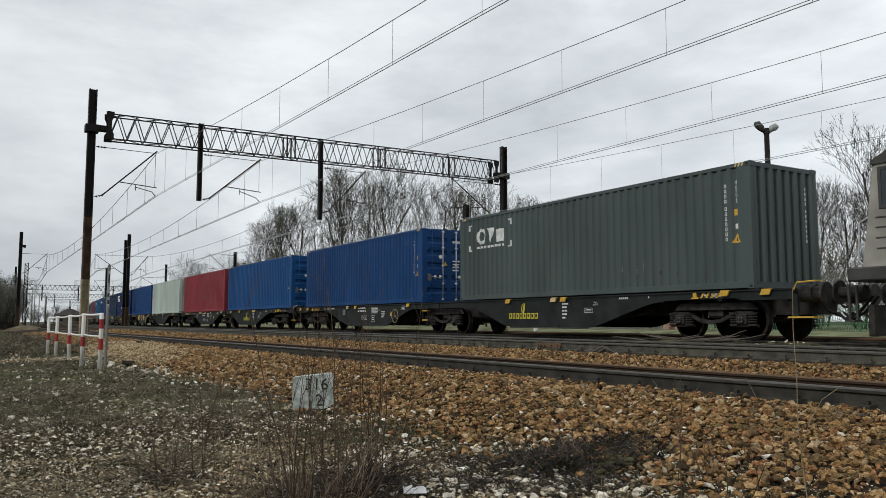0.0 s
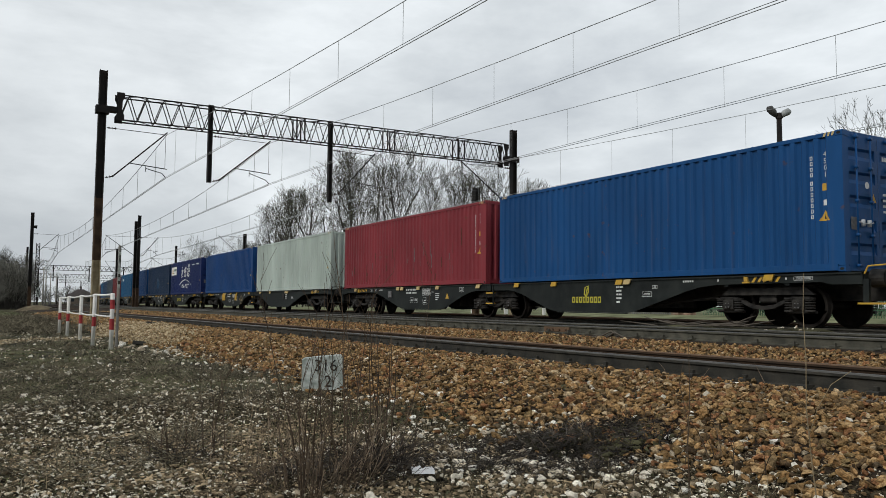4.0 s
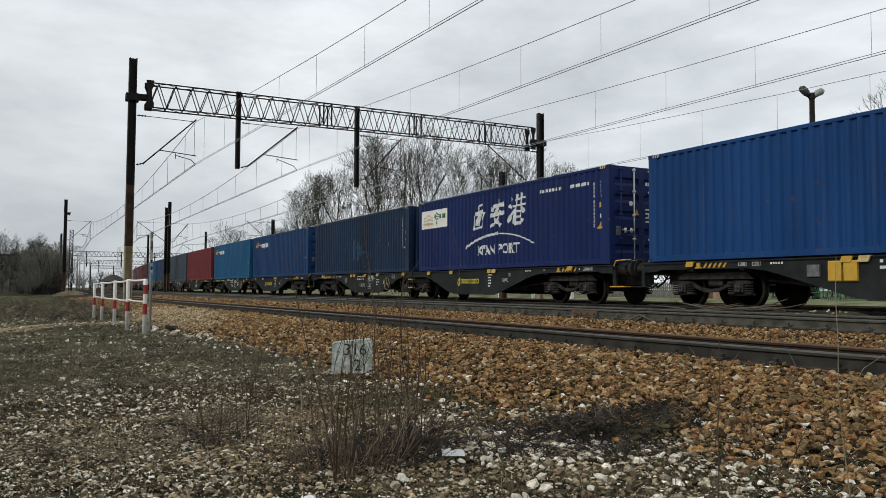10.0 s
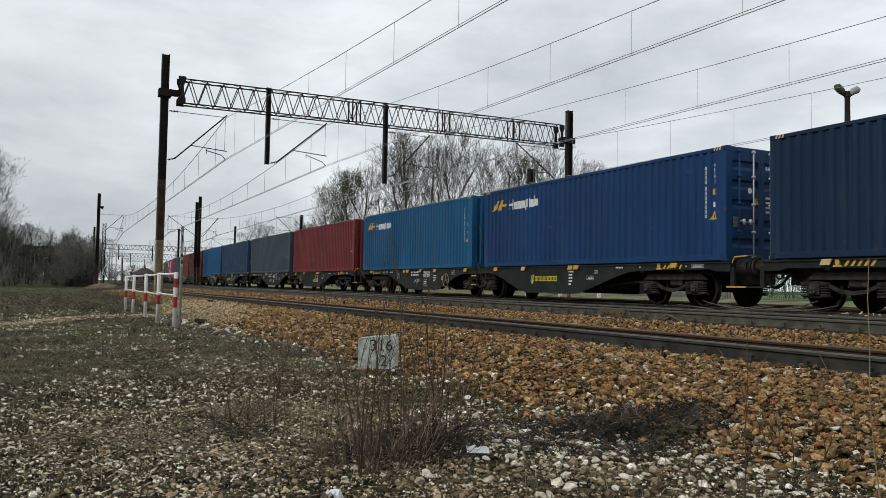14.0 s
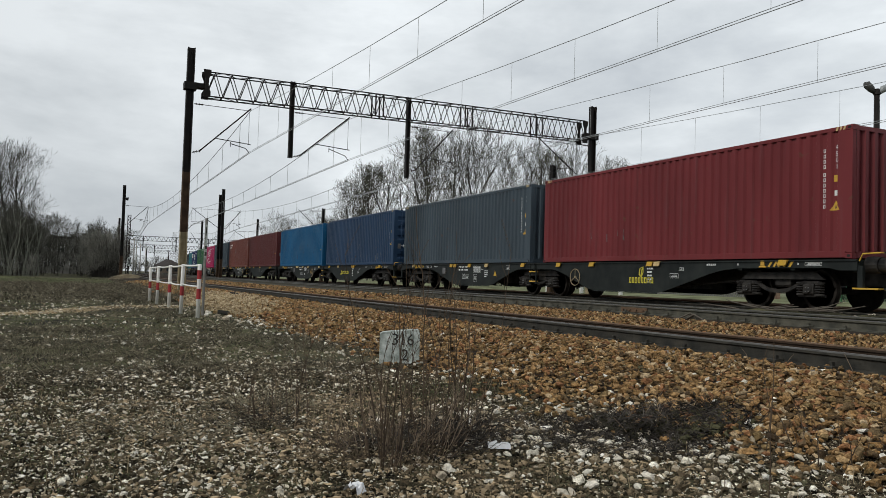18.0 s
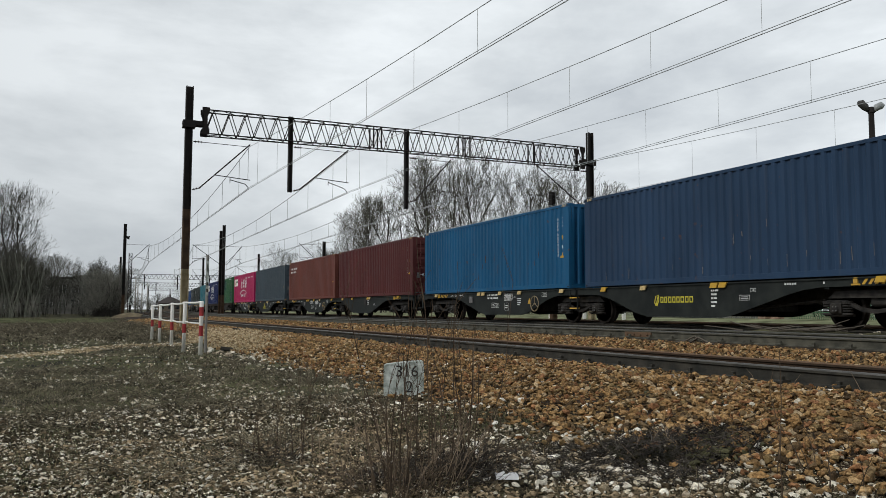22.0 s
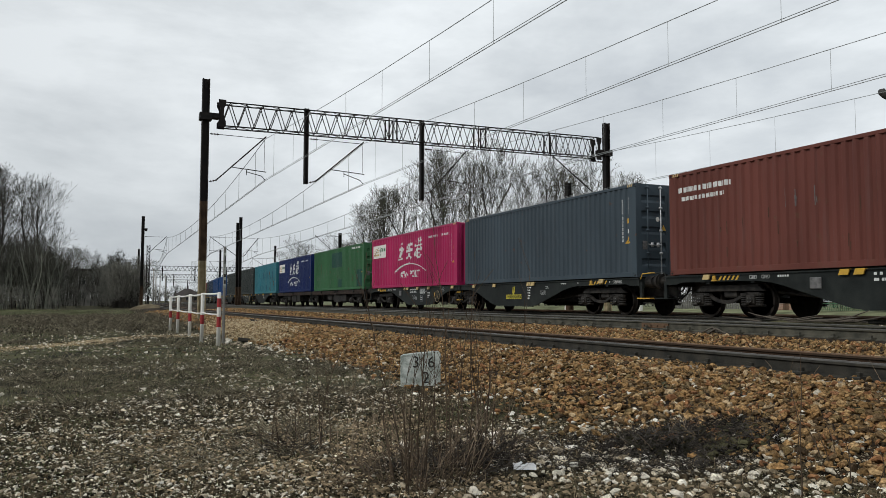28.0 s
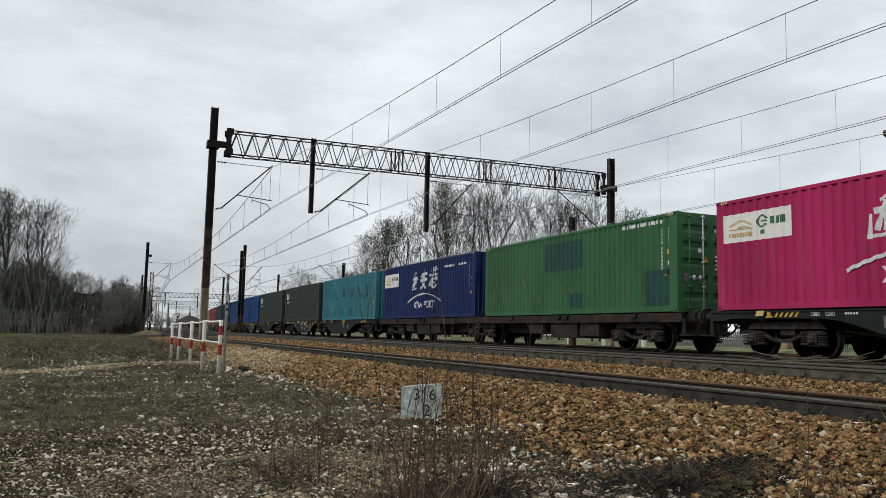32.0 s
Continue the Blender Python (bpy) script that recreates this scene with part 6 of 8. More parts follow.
def far_house():
    h = thing("station_house", "small dusty brown house with dark hipped roof", "house", pose(25.5, 258, -0.4, 0, 0, -5) @ Matrix.Scale(0.86, 4))
    part("wall", Shape().box(-4.2, 4.2, -4, 4, 0, 3.2), SLEEPER, h, "dusty brown rendered wall")
    roof = Shape().add([(-4.9, -4.7, 3.1), (4.9, -4.7, 3.1), (4.9, 4.7, 3.1), (-4.9, 4.7, 3.1), (-1.0, 0, 5.4), (1.0, 0, 5.4)], [(0, 1, 5, 4), (1, 2, 5), (2, 3, 4, 5), (3, 0, 4), (3, 2, 1, 0)])
    roof = part("roof", roof, ROOF_DARK, h)
    part("chimney", Shape().box(-0.3, 0.3, -0.3, 0.3, 5.0, 6.4), ROOF_DARK, roof)
    for x in (-2.6, 0.0, 2.6):
        part("window", Shape().box(x - 0.5, x + 0.5, -4.03, -3.98, 1.1, 2.4), GLASS, h)


far_house()


def grey_block():
    """The grey two-storey block among the trees."""
    b = thing("apartment_block", "grey derelict two-storey block behind bare trees", "building", pose(-0.5, 158, -0.5, 0, 0, 8))
    part("wall", Shape().box(-8, 3.4, 0, 9, 0, 6.4), WALL_GREY, b)
    part("roof", Shape().box(-8.4, 3.8, -0.4, 9.4, 6.4, 6.75), ROOF_DARK, b)
    for z in (1.2, 3.9):
        for x in (-6.6, -4.6, -2.5, -0.4, 1.8):
            w = part("window", Shape().box(x - 0.62, x + 0.62, -0.03, 0.03, z, z + 1.4), GLASS, b)
            part("window_frame", Shape().box(x - 0.62, x - 0.54, -0.06, -0.03, z, z + 1.4).box(x + 0.54, x + 0.62, -0.06, -0.03, z, z + 1.4).box(x - 0.04, x + 0.04, -0.06, -0.03, z, z + 1.4).box(x - 0.62, x + 0.62, -0.06, -0.03, z + 0.85, z + 0.92), WHITE_PAINT, w)
        part("balcony", Shape().box(0.9, 2.8, -1.1, 0, z - 0.5, z - 0.35).box(0.9, 2.8, -1.1, -1.03, z - 0.35, z + 0.55), WALL_GREY, b)
    part("chimney", Shape().box(-5.2, -4.2, 3, 4, 6.7, 8.2), WALL_GREY, b)


grey_block()


def green_fence():
    f = thing("mesh_fence", "green wire mesh fence panels with steel posts", "fence")
    x, y, k = 27.5, 4.0, 0
    while y < 23:
        part("post", Shape().box(x - 0.03, x + 0.03, y - 0.03, y + 0.03, -0.45, 1.02), FENCE_GREEN, f)
        s = Shape()
        for z in (-0.2, 0.35, 0.92):
            s.tube([(x, y, z), (x, y + 2.5, z)], 0.012, 4, False)
        for i in range(28):
            yy = y + 2.5 * (i + 0.5) / 28
            s.tube([(x, yy, -0.3), (x, yy + 0.25, 0.95)], 0.008, 3, False)
            s.tube([(x + 0.01, yy, -0.3), (x + 0.01, yy - 0.25, 0.95)], 0.008, 3, False)
        part("mesh_panel", s, FENCE_GREEN, f)
        y += 2.5
    # old gate pillars and a picket fence north of the mesh
    for y in (24.75, 25.45):
        p = thing("gate_pillar", "faded pinkish brick gate pillar with a pale cap", "gate pillar", pose(27.4, y, -0.45), group="gate pillars")
        for k in range(17):
            part("brick_course", cached(("course", k % 2), lambda: Shape().box(-0.19, 0.19, -0.19, 0.19, 0.0, 0.072, 0.008).mesh("brick_course")), PINK_BRICK, p, at=pose(0.004 * (k % 2), 0, k * 0.08))
        part("mortar_core", Shape().box(-0.18, 0.18, -0.18, 0.18, 0, 1.36), CONCRETE, p)
        part("cap", Shape().box(-0.23, 0.23, -0.23, 0.23, 1.36, 1.44, 0.015), CONCRETE, p)
    q = thing("picket_fence", "grey weathered picket fence beside the gate pillars", "fence")
    picket = Shape().prism([(-0.045, 0), (0.045, 0), (0.045, 1.15), (0, 1.22), (-0.045, 1.15)], -0.012, 0.012).mesh("picket")
    y = 26.0
    while y < 33.5:
        part("picket", picket, PICKET, q, at=pose(27.5, y, -0.4, 0, 0, 90))
        y += 0.135
    for z in (-0.1, 0.5):
        part("fence_rail", Shape().box(27.53, 27.57, 25.9, 33.5, z, z + 0.07), PICKET, q)
    for y in (33.0, 36.5, 40.0):
        m = thing("marker_post", "short white marker post in the grass", "marker post", pose(25.6, y, -0.45), group="marker posts")
        part("post", Shape().box(-0.09, 0.09, -0.06, 0.06, 0, 0.75, 0.02), WHITE_PAINT, m)
        part("cap", Shape().box(-0.1, 0.1, -0.07, 0.07, 0.75, 0.85, 0.02), BLACK_PAINT, m)


green_fence()


# ---- trees ----
def grow(seed, height, spread, levels, first, shoots, buds=0, trunks=1, droop=0.0, thin=0.013, upright=0.75):
    """A bare tree: tapering limbs that fork again and again. Returns the wood, the twigs and the buds as arrays."""
    r = random.Random(seed)
    tubes = ([], [])
    tips = []

    def limb(p, d, length, radius, level):
        n = 4 if level < 2 else 3
        pts, rad = [p], [radius]
        for i in range(n):
            d = (d + Vector((r.uniform(-1, 1), r.uniform(-1, 1), r.uniform(-0.5, 0.7) * upright - droop * level)) * 0.14).normalized()
            p = p + d * (length / n)
            pts.append(p)
            rad.append(max(thin * 0.7, radius * (1 - 0.72 * (i + 1) / n)))
        tubes[0 if level < 2 else 1].append((pts, rad))
        if level >= levels:
            tips.append(p)
            return
        count = shoots[level]
        for k in range(count):
            f = first + (1 - first) * (k + r.random()) / count if level == 0 else 0.2 + 0.8 * (k + r.random()) / count
            i = min(n - 1, int(f * n))
            q = pts[i].lerp(pts[i + 1], f * n - i)
            a = r.uniform(0, 2 * math.pi)
            side = d.cross(Vector((math.cos(a), math.sin(a), 0.2))).normalized()
            lean = spread * r.uniform(0.6, 1.25)
            nd = (d * (1.0 - 0.35 * lean) + side * lean + Vector((0, 0, 0.25 * upright - droop))).normalized()
            scale = (1.0 - 0.55 * f) if level == 0 else 0.75
            limb(q, nd, length * r.uniform(0.34, 0.52) * scale * (1.25 if level == 0 else 1), max(thin, rad[i] * 0.5), level + 1)

    for k in range(trunks):
        a = 2 * math.pi * k / trunks + r.random()
        off = 0.0 if trunks == 1 else 0.25
        limb(Vector((off * math.cos(a), off * math.sin(a), 0)), Vector((off * math.cos(a) * 0.6, off * math.sin(a) * 0.6, 1)).normalized(), height * r.uniform(0.85, 1), 0.012 * height / trunks ** 0.4, 0)
    return tubes, tips


def wood_mesh(name, tubes, sides, mat):
    verts, faces = [], []
    base = 0
    for pts, rad in tubes:
        for i, p in enumerate(pts):
            d = (pts[min(i + 1, len(pts) - 1)] - pts[max(i - 1, 0)]).normalized()
            a = d.cross(Vector((0.3, 0.9, 0.1))).normalized()
            b = d.cross(a)
            for k in range(sides):
                w = 2 * math.pi * k / sides
                verts.append(p + rad[i] * (math.cos(w) * a + math.sin(w) * b))
        for i in range(len(pts) - 1):
            for k in range(sides):
                q, s = base + i * sides + k, base + i * sides + (k + 1) % sides
                faces.append((q, s, s + sides, q + sides))
        base += sides * len(pts)
    return bulk_mesh(name, np.array([tuple(v) for v in verts]), np.array(faces), mat)


def bud_mesh(name, tips, per, size, spread, mat, seed):
    g = np.random.default_rng(seed)
    pts = np.repeat(np.array([tuple(t) for t in tips]), per, axis=0)
    pts = pts + g.normal(0, spread, pts.shape)
    tri = g.normal(0, size, (len(pts), 3, 3)) + pts[:, None]
    return bulk_mesh(name, tri.reshape(-1, 3), np.arange(len(pts) * 3).reshape(-1, 3), mat)


def oval_tree(seed, height, base, radius, trunks, limbs, thin=0.013, rise=1.0, depth=5):
    """A bare tree with an oval crown: limbs that fork in two again and again into fine spreading twigs."""
    r = random.Random(seed)
    tubes, tips = ([], []), []

    def bough(p, d, length, rad0, n, level):
        pts, rad = [p], [rad0]
        for i in range(n):
            d = (d + Vector((r.uniform(-1, 1), r.uniform(-1, 1), r.uniform(-0.5, 0.8))) * 0.12).normalized()
            p = p + d * (length / n)
            pts.append(p)
            rad.append(max(thin * 0.7, rad0 * (1 - 0.4 * (i + 1) / n)))
        tubes[0 if level < 2 else 1].append((pts, rad))
        return pts, rad, d

    def fork(p, d, length, rad0, level):
        pts, rad, d = bough(p, d, length, rad0, 3 if level < 4 else 2, level)
        if level >= depth:
            tips.append(pts[-1])
            return
        shoots = [(pts[-1], 1.0), (pts[-1], 0.95)] + ([(pts[1], 0.8)] if r.random() < 0.3 else [])
        a = r.uniform(0, 2 * math.pi)
        for k, (q, share) in enumerate(shoots):
            across = d.cross(Vector((math.cos(a), math.sin(a), 0.35))).normalized() * (1 if k % 2 == 0 else -1)
            w = radians(r.uniform(13, 34))
            nd = (d * math.cos(w) + across * math.sin(w) + Vector((0, 0, 0.16))).normalized()
            fork(q, nd, length * share * r.uniform(0.62, 0.86), max(thin, rad[-1] * 0.80), level + 1)

    for k in range(trunks):
        a = 2 * math.pi * k / trunks + r.random()
        off = 0.0 if trunks == 1 else 0.3
        h = height * (1.0 if k == 0 else r.uniform(0.8, 0.96))
        lean = Vector((math.cos(a) * off * 0.45, math.sin(a) * off * 0.45, 1)).normalized()
        pts, rad, d = bough(Vector((off * math.cos(a), off * math.sin(a), 0)), lean, h * 0.86, 0.0105 * height / trunks ** 0.3, 8, 0)
        for j in range(limbs):
            f = base + (1.0 - base) * (j + r.random()) / limbs
            i = min(7, int(f * 8))
            q = pts[i].lerp(pts[i + 1], f * 8 - i)
            g = (f - base) / (1 - base)
            reach = radius * math.sin(math.pi * (0.20 + 0.66 * g)) ** 0.7 * r.uniform(0.8, 1.2) + 0.3
            az = j * 2.4 + r.uniform(-0.5, 0.5)
            up = radians(44 + 32 * g + r.uniform(-8, 8)) / rise ** 0.2
            dd = Vector((math.cos(az) * math.cos(up), math.sin(az) * math.cos(up), math.sin(up)))
            fork(q, dd, reach / max(0.5, math.cos(up)) / 2.8, max(thin * 1.3, rad[i] * 0.42), 1)
    return tubes, tips


def make_tree(key):
    if key in OVALS:
        return oval_tree(**OVALS[key])
    return grow(**TREES[key])


OVALS = {
    "maple": dict(seed=5, height=16, base=0.30, radius=2.9, trunks=2, limbs=38, thin=0.0105, depth=6),
    "alder": dict(seed=3, height=13, base=0.22, radius=2.2, trunks=3, limbs=13, thin=0.0120, depth=6),
    "ash": dict(seed=8, height=14, base=0.24, radius=2.7, trunks=2, limbs=22, thin=0.0120, depth=6),
    "aspen": dict(seed=21, height=15, base=0.22, radius=2.0, trunks=2, limbs=30, thin=0.0125, rise=0.85, depth=6),
    "sapling": dict(seed=31, height=9, base=0.55, radius=0.9, trunks=3, limbs=7, thin=0.012, depth=4),
    "poplar": dict(seed=23, height=15, base=0.26, radius=2.1, trunks=1, limbs=38, thin=0.0125, rise=0.8, depth=6),
}
TREES = {
    "birch": dict(seed=30, height=13, spread=0.55, levels=4, first=0.25, shoots=(16, 6, 5, 3), trunks=1, droop=0.10, thin=0.013),
    "scrub": dict(seed=40, height=5, spread=0.6, levels=4, first=0.08, shoots=(9, 6, 4, 3), trunks=6, thin=0.012),
}
TREE_MESHES = {}
for key, spec in (*OVALS.items(), *TREES.items()):
    tubes, tips = make_tree(key)
    TREE_MESHES[key] = (wood_mesh("trunk", tubes[0], 5, PALE_BARK if key == "sapling" else BARK), wood_mesh("crown", tubes[1], 3, SCRUB_TWIGS if key == "scrub" else TWIGS), bud_mesh("buds", tips[::2], 1, 0.032, 0.10, BUDS, spec["seed"]))


def plant(key, x, y, z, scale, turn, label, category="tree", group="bare trees", squash=1.0, budding=True):
    t = thing("bare_tree" if category == "tree" else "bare_shrub", label, category, group=group)
    t.matrix_basis = pose(x, y, z, 0, 0, turn) @ Matrix.Diagonal((scale * squash, scale * squash, scale, 1))
    trunk, crown, bud = TREE_MESHES[key]
    part("trunk", trunk, trunk.materials[0], t)
    part("crown", crown, crown.materials[0], t)
    if budding:
        tagged(part("bud_haze", bud, BUDS, t, "pale opening buds"), kind="stuff")
    return t


r = random.Random(5)
# row beyond the tracks: place, kind, height
for i, (x, y, key, h) in enumerate(((30.5, 41.5, "poplar", 9.2), (31, 45, "ash", 10.2), (31, 50, "poplar", 11.2), (31, 53.5, "ash", 11.9), (31, 60, "ash", 13.4), (31.4, 66.5, "alder", 15.4), (31, 70.5, "aspen", 16.4), (31, 76, "alder", 13.2), (31, 85, "ash", 14.2), (31, 90.5, "poplar", 14.8), (32, 95, "ash", 13.6), (34, 104, "alder", 10.6), (33, 112, "ash", 10), (36, 122, "alder", 10.4), (34, 140, "ash", 11.6), (35, 152, "alder", 10.6))):
    tall = OVALS[key]["height"]
    plant(key, x, y, -0.5, (h * 0.92 + 0.4) / tall, r.uniform(0, 360), "bare spring tree with pale buds beyond the tracks", group="row of trees beyond the tracks")
# undergrowth below that row
for i in range(9):
    plant("scrub", r.uniform(31, 35), 56 + i * 5.2, -0.5, r.uniform(0.6, 1.0), r.uniform(0, 360), "tangled bare brown shrub", "shrub", "scrub below the row of trees", budding=False)
# wood to the north-west
for i, (x, y, key, s) in enumerate(((-7.0, 118, "maple", 1.03), (-12.2, 119, "aspen", 1.22), (-15.0, 121, "maple", 0.95), (-15.5, 112, "aspen", 1.0), (-18, 104, "alder", 0.85), (-10, 130, "alder", 0.75), (-7.5, 126, "ash", 0.62), (-3.6, 138, "ash", 0.62), (0.6, 142, "alder", 0.52), (3.2, 148, "ash", 0.6), (-22, 116, "ash", 1.0), (-13, 100, "alder", 0.7), (-26, 108, "aspen", 1.1), (-6, 108, "ash", 0.45), (-8.5, 112, "alder", 0.5), (-20, 92, "alder", 0.7))):
    plant(key, x, y, -0.5, s, r.uniform(0, 360), "tall bare tree at the wood's edge", group="bare trees of the wood", budding=False)
for i in range(16):
    y = r.uniform(100, 126)
    x = y * r.uniform(-0.10, -0.034)
    plant(r.choice(("alder", "ash", "poplar")), x, y, -0.5, r.uniform(0.42, 0.66), r.uniform(0, 360), "slender bare tree inside the wood", group="bare trees of the wood", budding=False)
for i in range(44):
    y = r.uniform(97, 108)
    plant("sapling", y * r.uniform(-0.13, -0.042), y, -0.5, r.uniform(0.55, 0.95), r.uniform(0, 360), "young tree with pale bare stems at the wood's edge", group="young trees of the wood", budding=False)
for i in range(70):
    y = r.uniform(84, 130)
    x = 1.6 - r.random() * (10 + (y - 70) * 0.45) - (y - 84) * 0.02
    size = r.uniform(0.6, 1.35) if y > 96 else r.uniform(0.28, 0.5)
    if -0.045 < x / y < 0.020:
        size = r.uniform(0.25, 0.5)
    plant("scrub", x, y, -0.5, size, r.uniform(0, 360), "tangled bare brown shrub", "shrub", "scrub along the wood", budding=False)
# trees and scrub east of the yard
for x, y, key, s in ((36.2, 18.6, "birch", 0.66), (38.5, 21, "birch", 0.70), (36, 25, "alder", 0.55), (40, 27, "ash", 0.6)):
    plant(key, x, y, -0.5, s, r.uniform(0, 360), "bare drooping birch behind the fence", group="trees east of the yard", budding=False)
for i in range(9):
    plant("scrub", r.uniform(31, 36), 15 + i * 1.6, -0.5, r.uniform(0.7, 1.0), r.uniform(0, 360), "tangled bare brown shrub", "shrub", "scrub east of the yard", budding=False)
for i in range(40):
    plant("scrub", r.uniform(30, 35), 7 + i * 1.35, -0.3, r.uniform(0.32, 0.62), r.uniform(0, 360), "low tangled bare shrub behind the fence", "shrub", "scrub east of the yard", budding=False)
# thicket that closes the view beside the line
for i in range(46):
    y = r.uniform(102, 142)
    x = y * r.uniform(0.014, 0.041)
    plant("scrub", x, y, -0.5, r.uniform(0.65, 1.1), r.uniform(0, 360), "tangled bare brown shrub", "shrub", "scrub along the wood", budding=False)
for i in range(9):
    plant(r.choice(("alder", "ash")), -7.5 + i * 1.25, r.uniform(146, 152), -0.5, r.uniform(0.40, 0.60), r.uniform(0, 360), "slender bare tree before the derelict block", group="bare trees of the wood", budding=False)
for i in range(9):
    y = r.uniform(126, 150)
    plant(r.choice(("alder", "ash")), y * (0.006 + 0.0036 * i), y, -0.5, r.uniform(0.42, 0.62), r.uniform(0, 360), "slender bare tree beside the line", group="bare trees of the wood", budding=False)
for i in range(34):
    plant("scrub", 16 + i * 1.5, r.uniform(300, 340), -0.5, r.uniform(0.7, 1.2), r.uniform(0, 360), "far bare shrub beyond the station", "shrub", "far scrub", budding=False)
# far tree line that closes the horizon
for i in range(72):
    y = r.uniform(215, 330)
    x = -150 + i * 5.2
    low = 0.5 if 4 < x < 60 else 1.0
    plant(("alder", "ash")[i % 2], x, y + abs(x) * 0.2, -0.5, low * r.uniform(0.6, 0.9), r.uniform(0, 360), "distant bare tree on the horizon", group="distant trees", budding=False, squash=1.5)
for x, y, key, s in ((2.5, 165, "alder", 0.62), (-2, 172, "ash", 0.7), (0.5, 150, "alder", 0.5), (-5, 165, "alder", 0.8), (3.8, 134, "scrub", 0.7), (1.6, 120, "scrub", 0.8), (0.2, 112, "scrub", 0.9), (2.6, 142, "scrub", 0.8)):
    plant(key, x, y, -0.5, s, r.uniform(0, 360), "bare tree beside the derelict block", group="bare trees of the wood", budding=False)
for x, y, key, s in ((37, 15.5, "ash", 0.62), (41, 18, "alder", 0.7), (34, 13.5, "alder", 0.45), (44, 24, "ash", 0.8), (46, 30, "alder", 0.7), (38, 30, "ash", 0.6), (33.5, 17.0, "alder", 0.42), (36, 21.5, "ash", 0.5)):
    plant(key, x, y, -0.5, s, r.uniform(0, 360), "bare tree in the thicket behind the fence", group="trees east of the yard", budding=False)


def verge():
    """Low grassy bank beyond the last track."""
    prof = [(23.3, -0.46), (24.4, -0.30), (25.8, -0.02), (27.2, 0.06), (33, 0.10), (60, 0.12), (61, -0.6)]
    solid("verge", swept(lambda y: bend(y), prof), VERGE, "low pale green grass bank", "grass bank", kind="structure", smooth=True)


verge()


# ---- moving train ----
yy, ss = 55.0, 55.0
LINE = [(55.0, 55.0)]
while yy < 460:
    yy += 1.0
    ss += math.hypot(1.0, bend(yy) - bend(yy - 1.0))
    LINE.append((ss, yy))


def along(s):
    """The pose of a vehicle whose middle lies s metres along the train's track."""
    if s <= 55.0:
        return pose(16.1, s, 0)
    i = min(len(LINE) - 2, int(s - 55.0))
    while i > 0 and LINE[i][0] > s:
        i -= 1
    (s0, y0), (s1, y1) = LINE[i], LINE[i + 1]
    y = y0 + (s - s0) / (s1 - s0) * (y1 - y0)
    return pose(16.1 + bend(y), y, 0, 0, 0, -math.degrees(math.atan(2 * BEND * (y - BEND_FROM))))


def run(t):
    """How far the train has come by t."""
    k = t / 10
    return 78.8753 * k - 2.08537 * k ** 2 + 0.266129 * k ** 3 - 0.021786 * k ** 4


def motions():
    """The train rolls south along the third track, its wheels turning."""
    beats = [k / 15 for k in range(481)]
    for dy in (-0.9, 0.9):
        twins = [o for w in WAGONS for o in w.children_recursive if o.name.startswith("wheelset") and abs(o.matrix_basis.translation.y - dy) < 0.01]
        walk(twins[0], [(t, pose(0, dy, 0.46) @ Matrix.Rotation(run(t) / 0.46, 4, "X")) for t in beats])
        for o in twins[1:]:
            o.rotation_mode = "QUATERNION"
            o.animation_data_create()
            o.animation_data.action = twins[0].animation_data.action
            o.animation_data.action_slot = twins[0].animation_data.action_slot
    times = [float(t) for t in range(33)]
    for (front, *_), box_thing, wagon_thing in zip(CARGO, CONTAINERS, WAGONS):
        rows = [(t, along(front + LENGTH / 2 - run(t))) for t in times]
        walk(wagon_thing, rows)
        walk(box_thing, [(t, m @ pose(0, 0, 1.16)) for t, m in rows])
    walk(LOCO, [(t, along(LOCO_AT - run(t))) for t in times])


# ---- stones, weeds and clutter on the ground ----
BED = [(-3.6, -0.52), (-2.9, -0.40), (-1.8, -0.315), (1.7, -0.30), (2.1, -0.27), (2.5, -0.19), (5.4, -0.17), (7.0, -0.22), (7.6, -0.24), (15, -0.2), (16.2, -0.28), (17.5, -0.45)]


def surface(x, y):
    """The top of soil or ballast."""
    u = x - north_track(y)
    z = ground_height(x, y) if x < 5 else -0.42
    for (a, p), (b, q) in zip(BED, BED[1:]):
        if a <= u <= b:
            z = max(z, p + (q - p) * (u - a) / (b - a))
    return z


def rock_shapes(count, seed, corners, apart, low, high):
    """Broken stones: the hull of some points spread over a flattened ball."""
    g = np.random.default_rng(seed)
    shapes, faces = [], []
    while len(shapes) < count:
        pts = []
        while len(pts) < corners:
            p = g.normal(size=3)
            p /= np.linalg.norm(p)
            if all(np.linalg.norm(p - q) > apart for q in pts):
                pts.append(p)
        w = np.array(pts) * np.array([1.15, g.uniform(0.55, 0.9), g.uniform(low, high)])
        bm = bmesh.new()
        for p in w:
            bm.verts.new(p)
        bmesh.ops.convex_hull(bm, input=bm.verts[:])
        bmesh.ops.triangulate(bm, faces=bm.faces[:])
        bm.verts.index_update()
        if len(bm.verts) == corners and len(bm.faces) == 2 * corners - 4:
            bm.verts.ensure_lookup_table()
            shapes.append(np.array([tuple(v.co) for v in bm.verts]))
            faces.append(np.array([[v.index for v in f.verts] for f in bm.faces]))
        bm.free()
    return shapes, np.array(faces)


ROCKS, ROCK_FACES = rock_shapes(14, 11, 11, 0.62, 0.38, 0.66)


PEBBLES, PEBBLE_FACES = rock_shapes(14, 5, 8, 0.75, 0.38, 0.66)


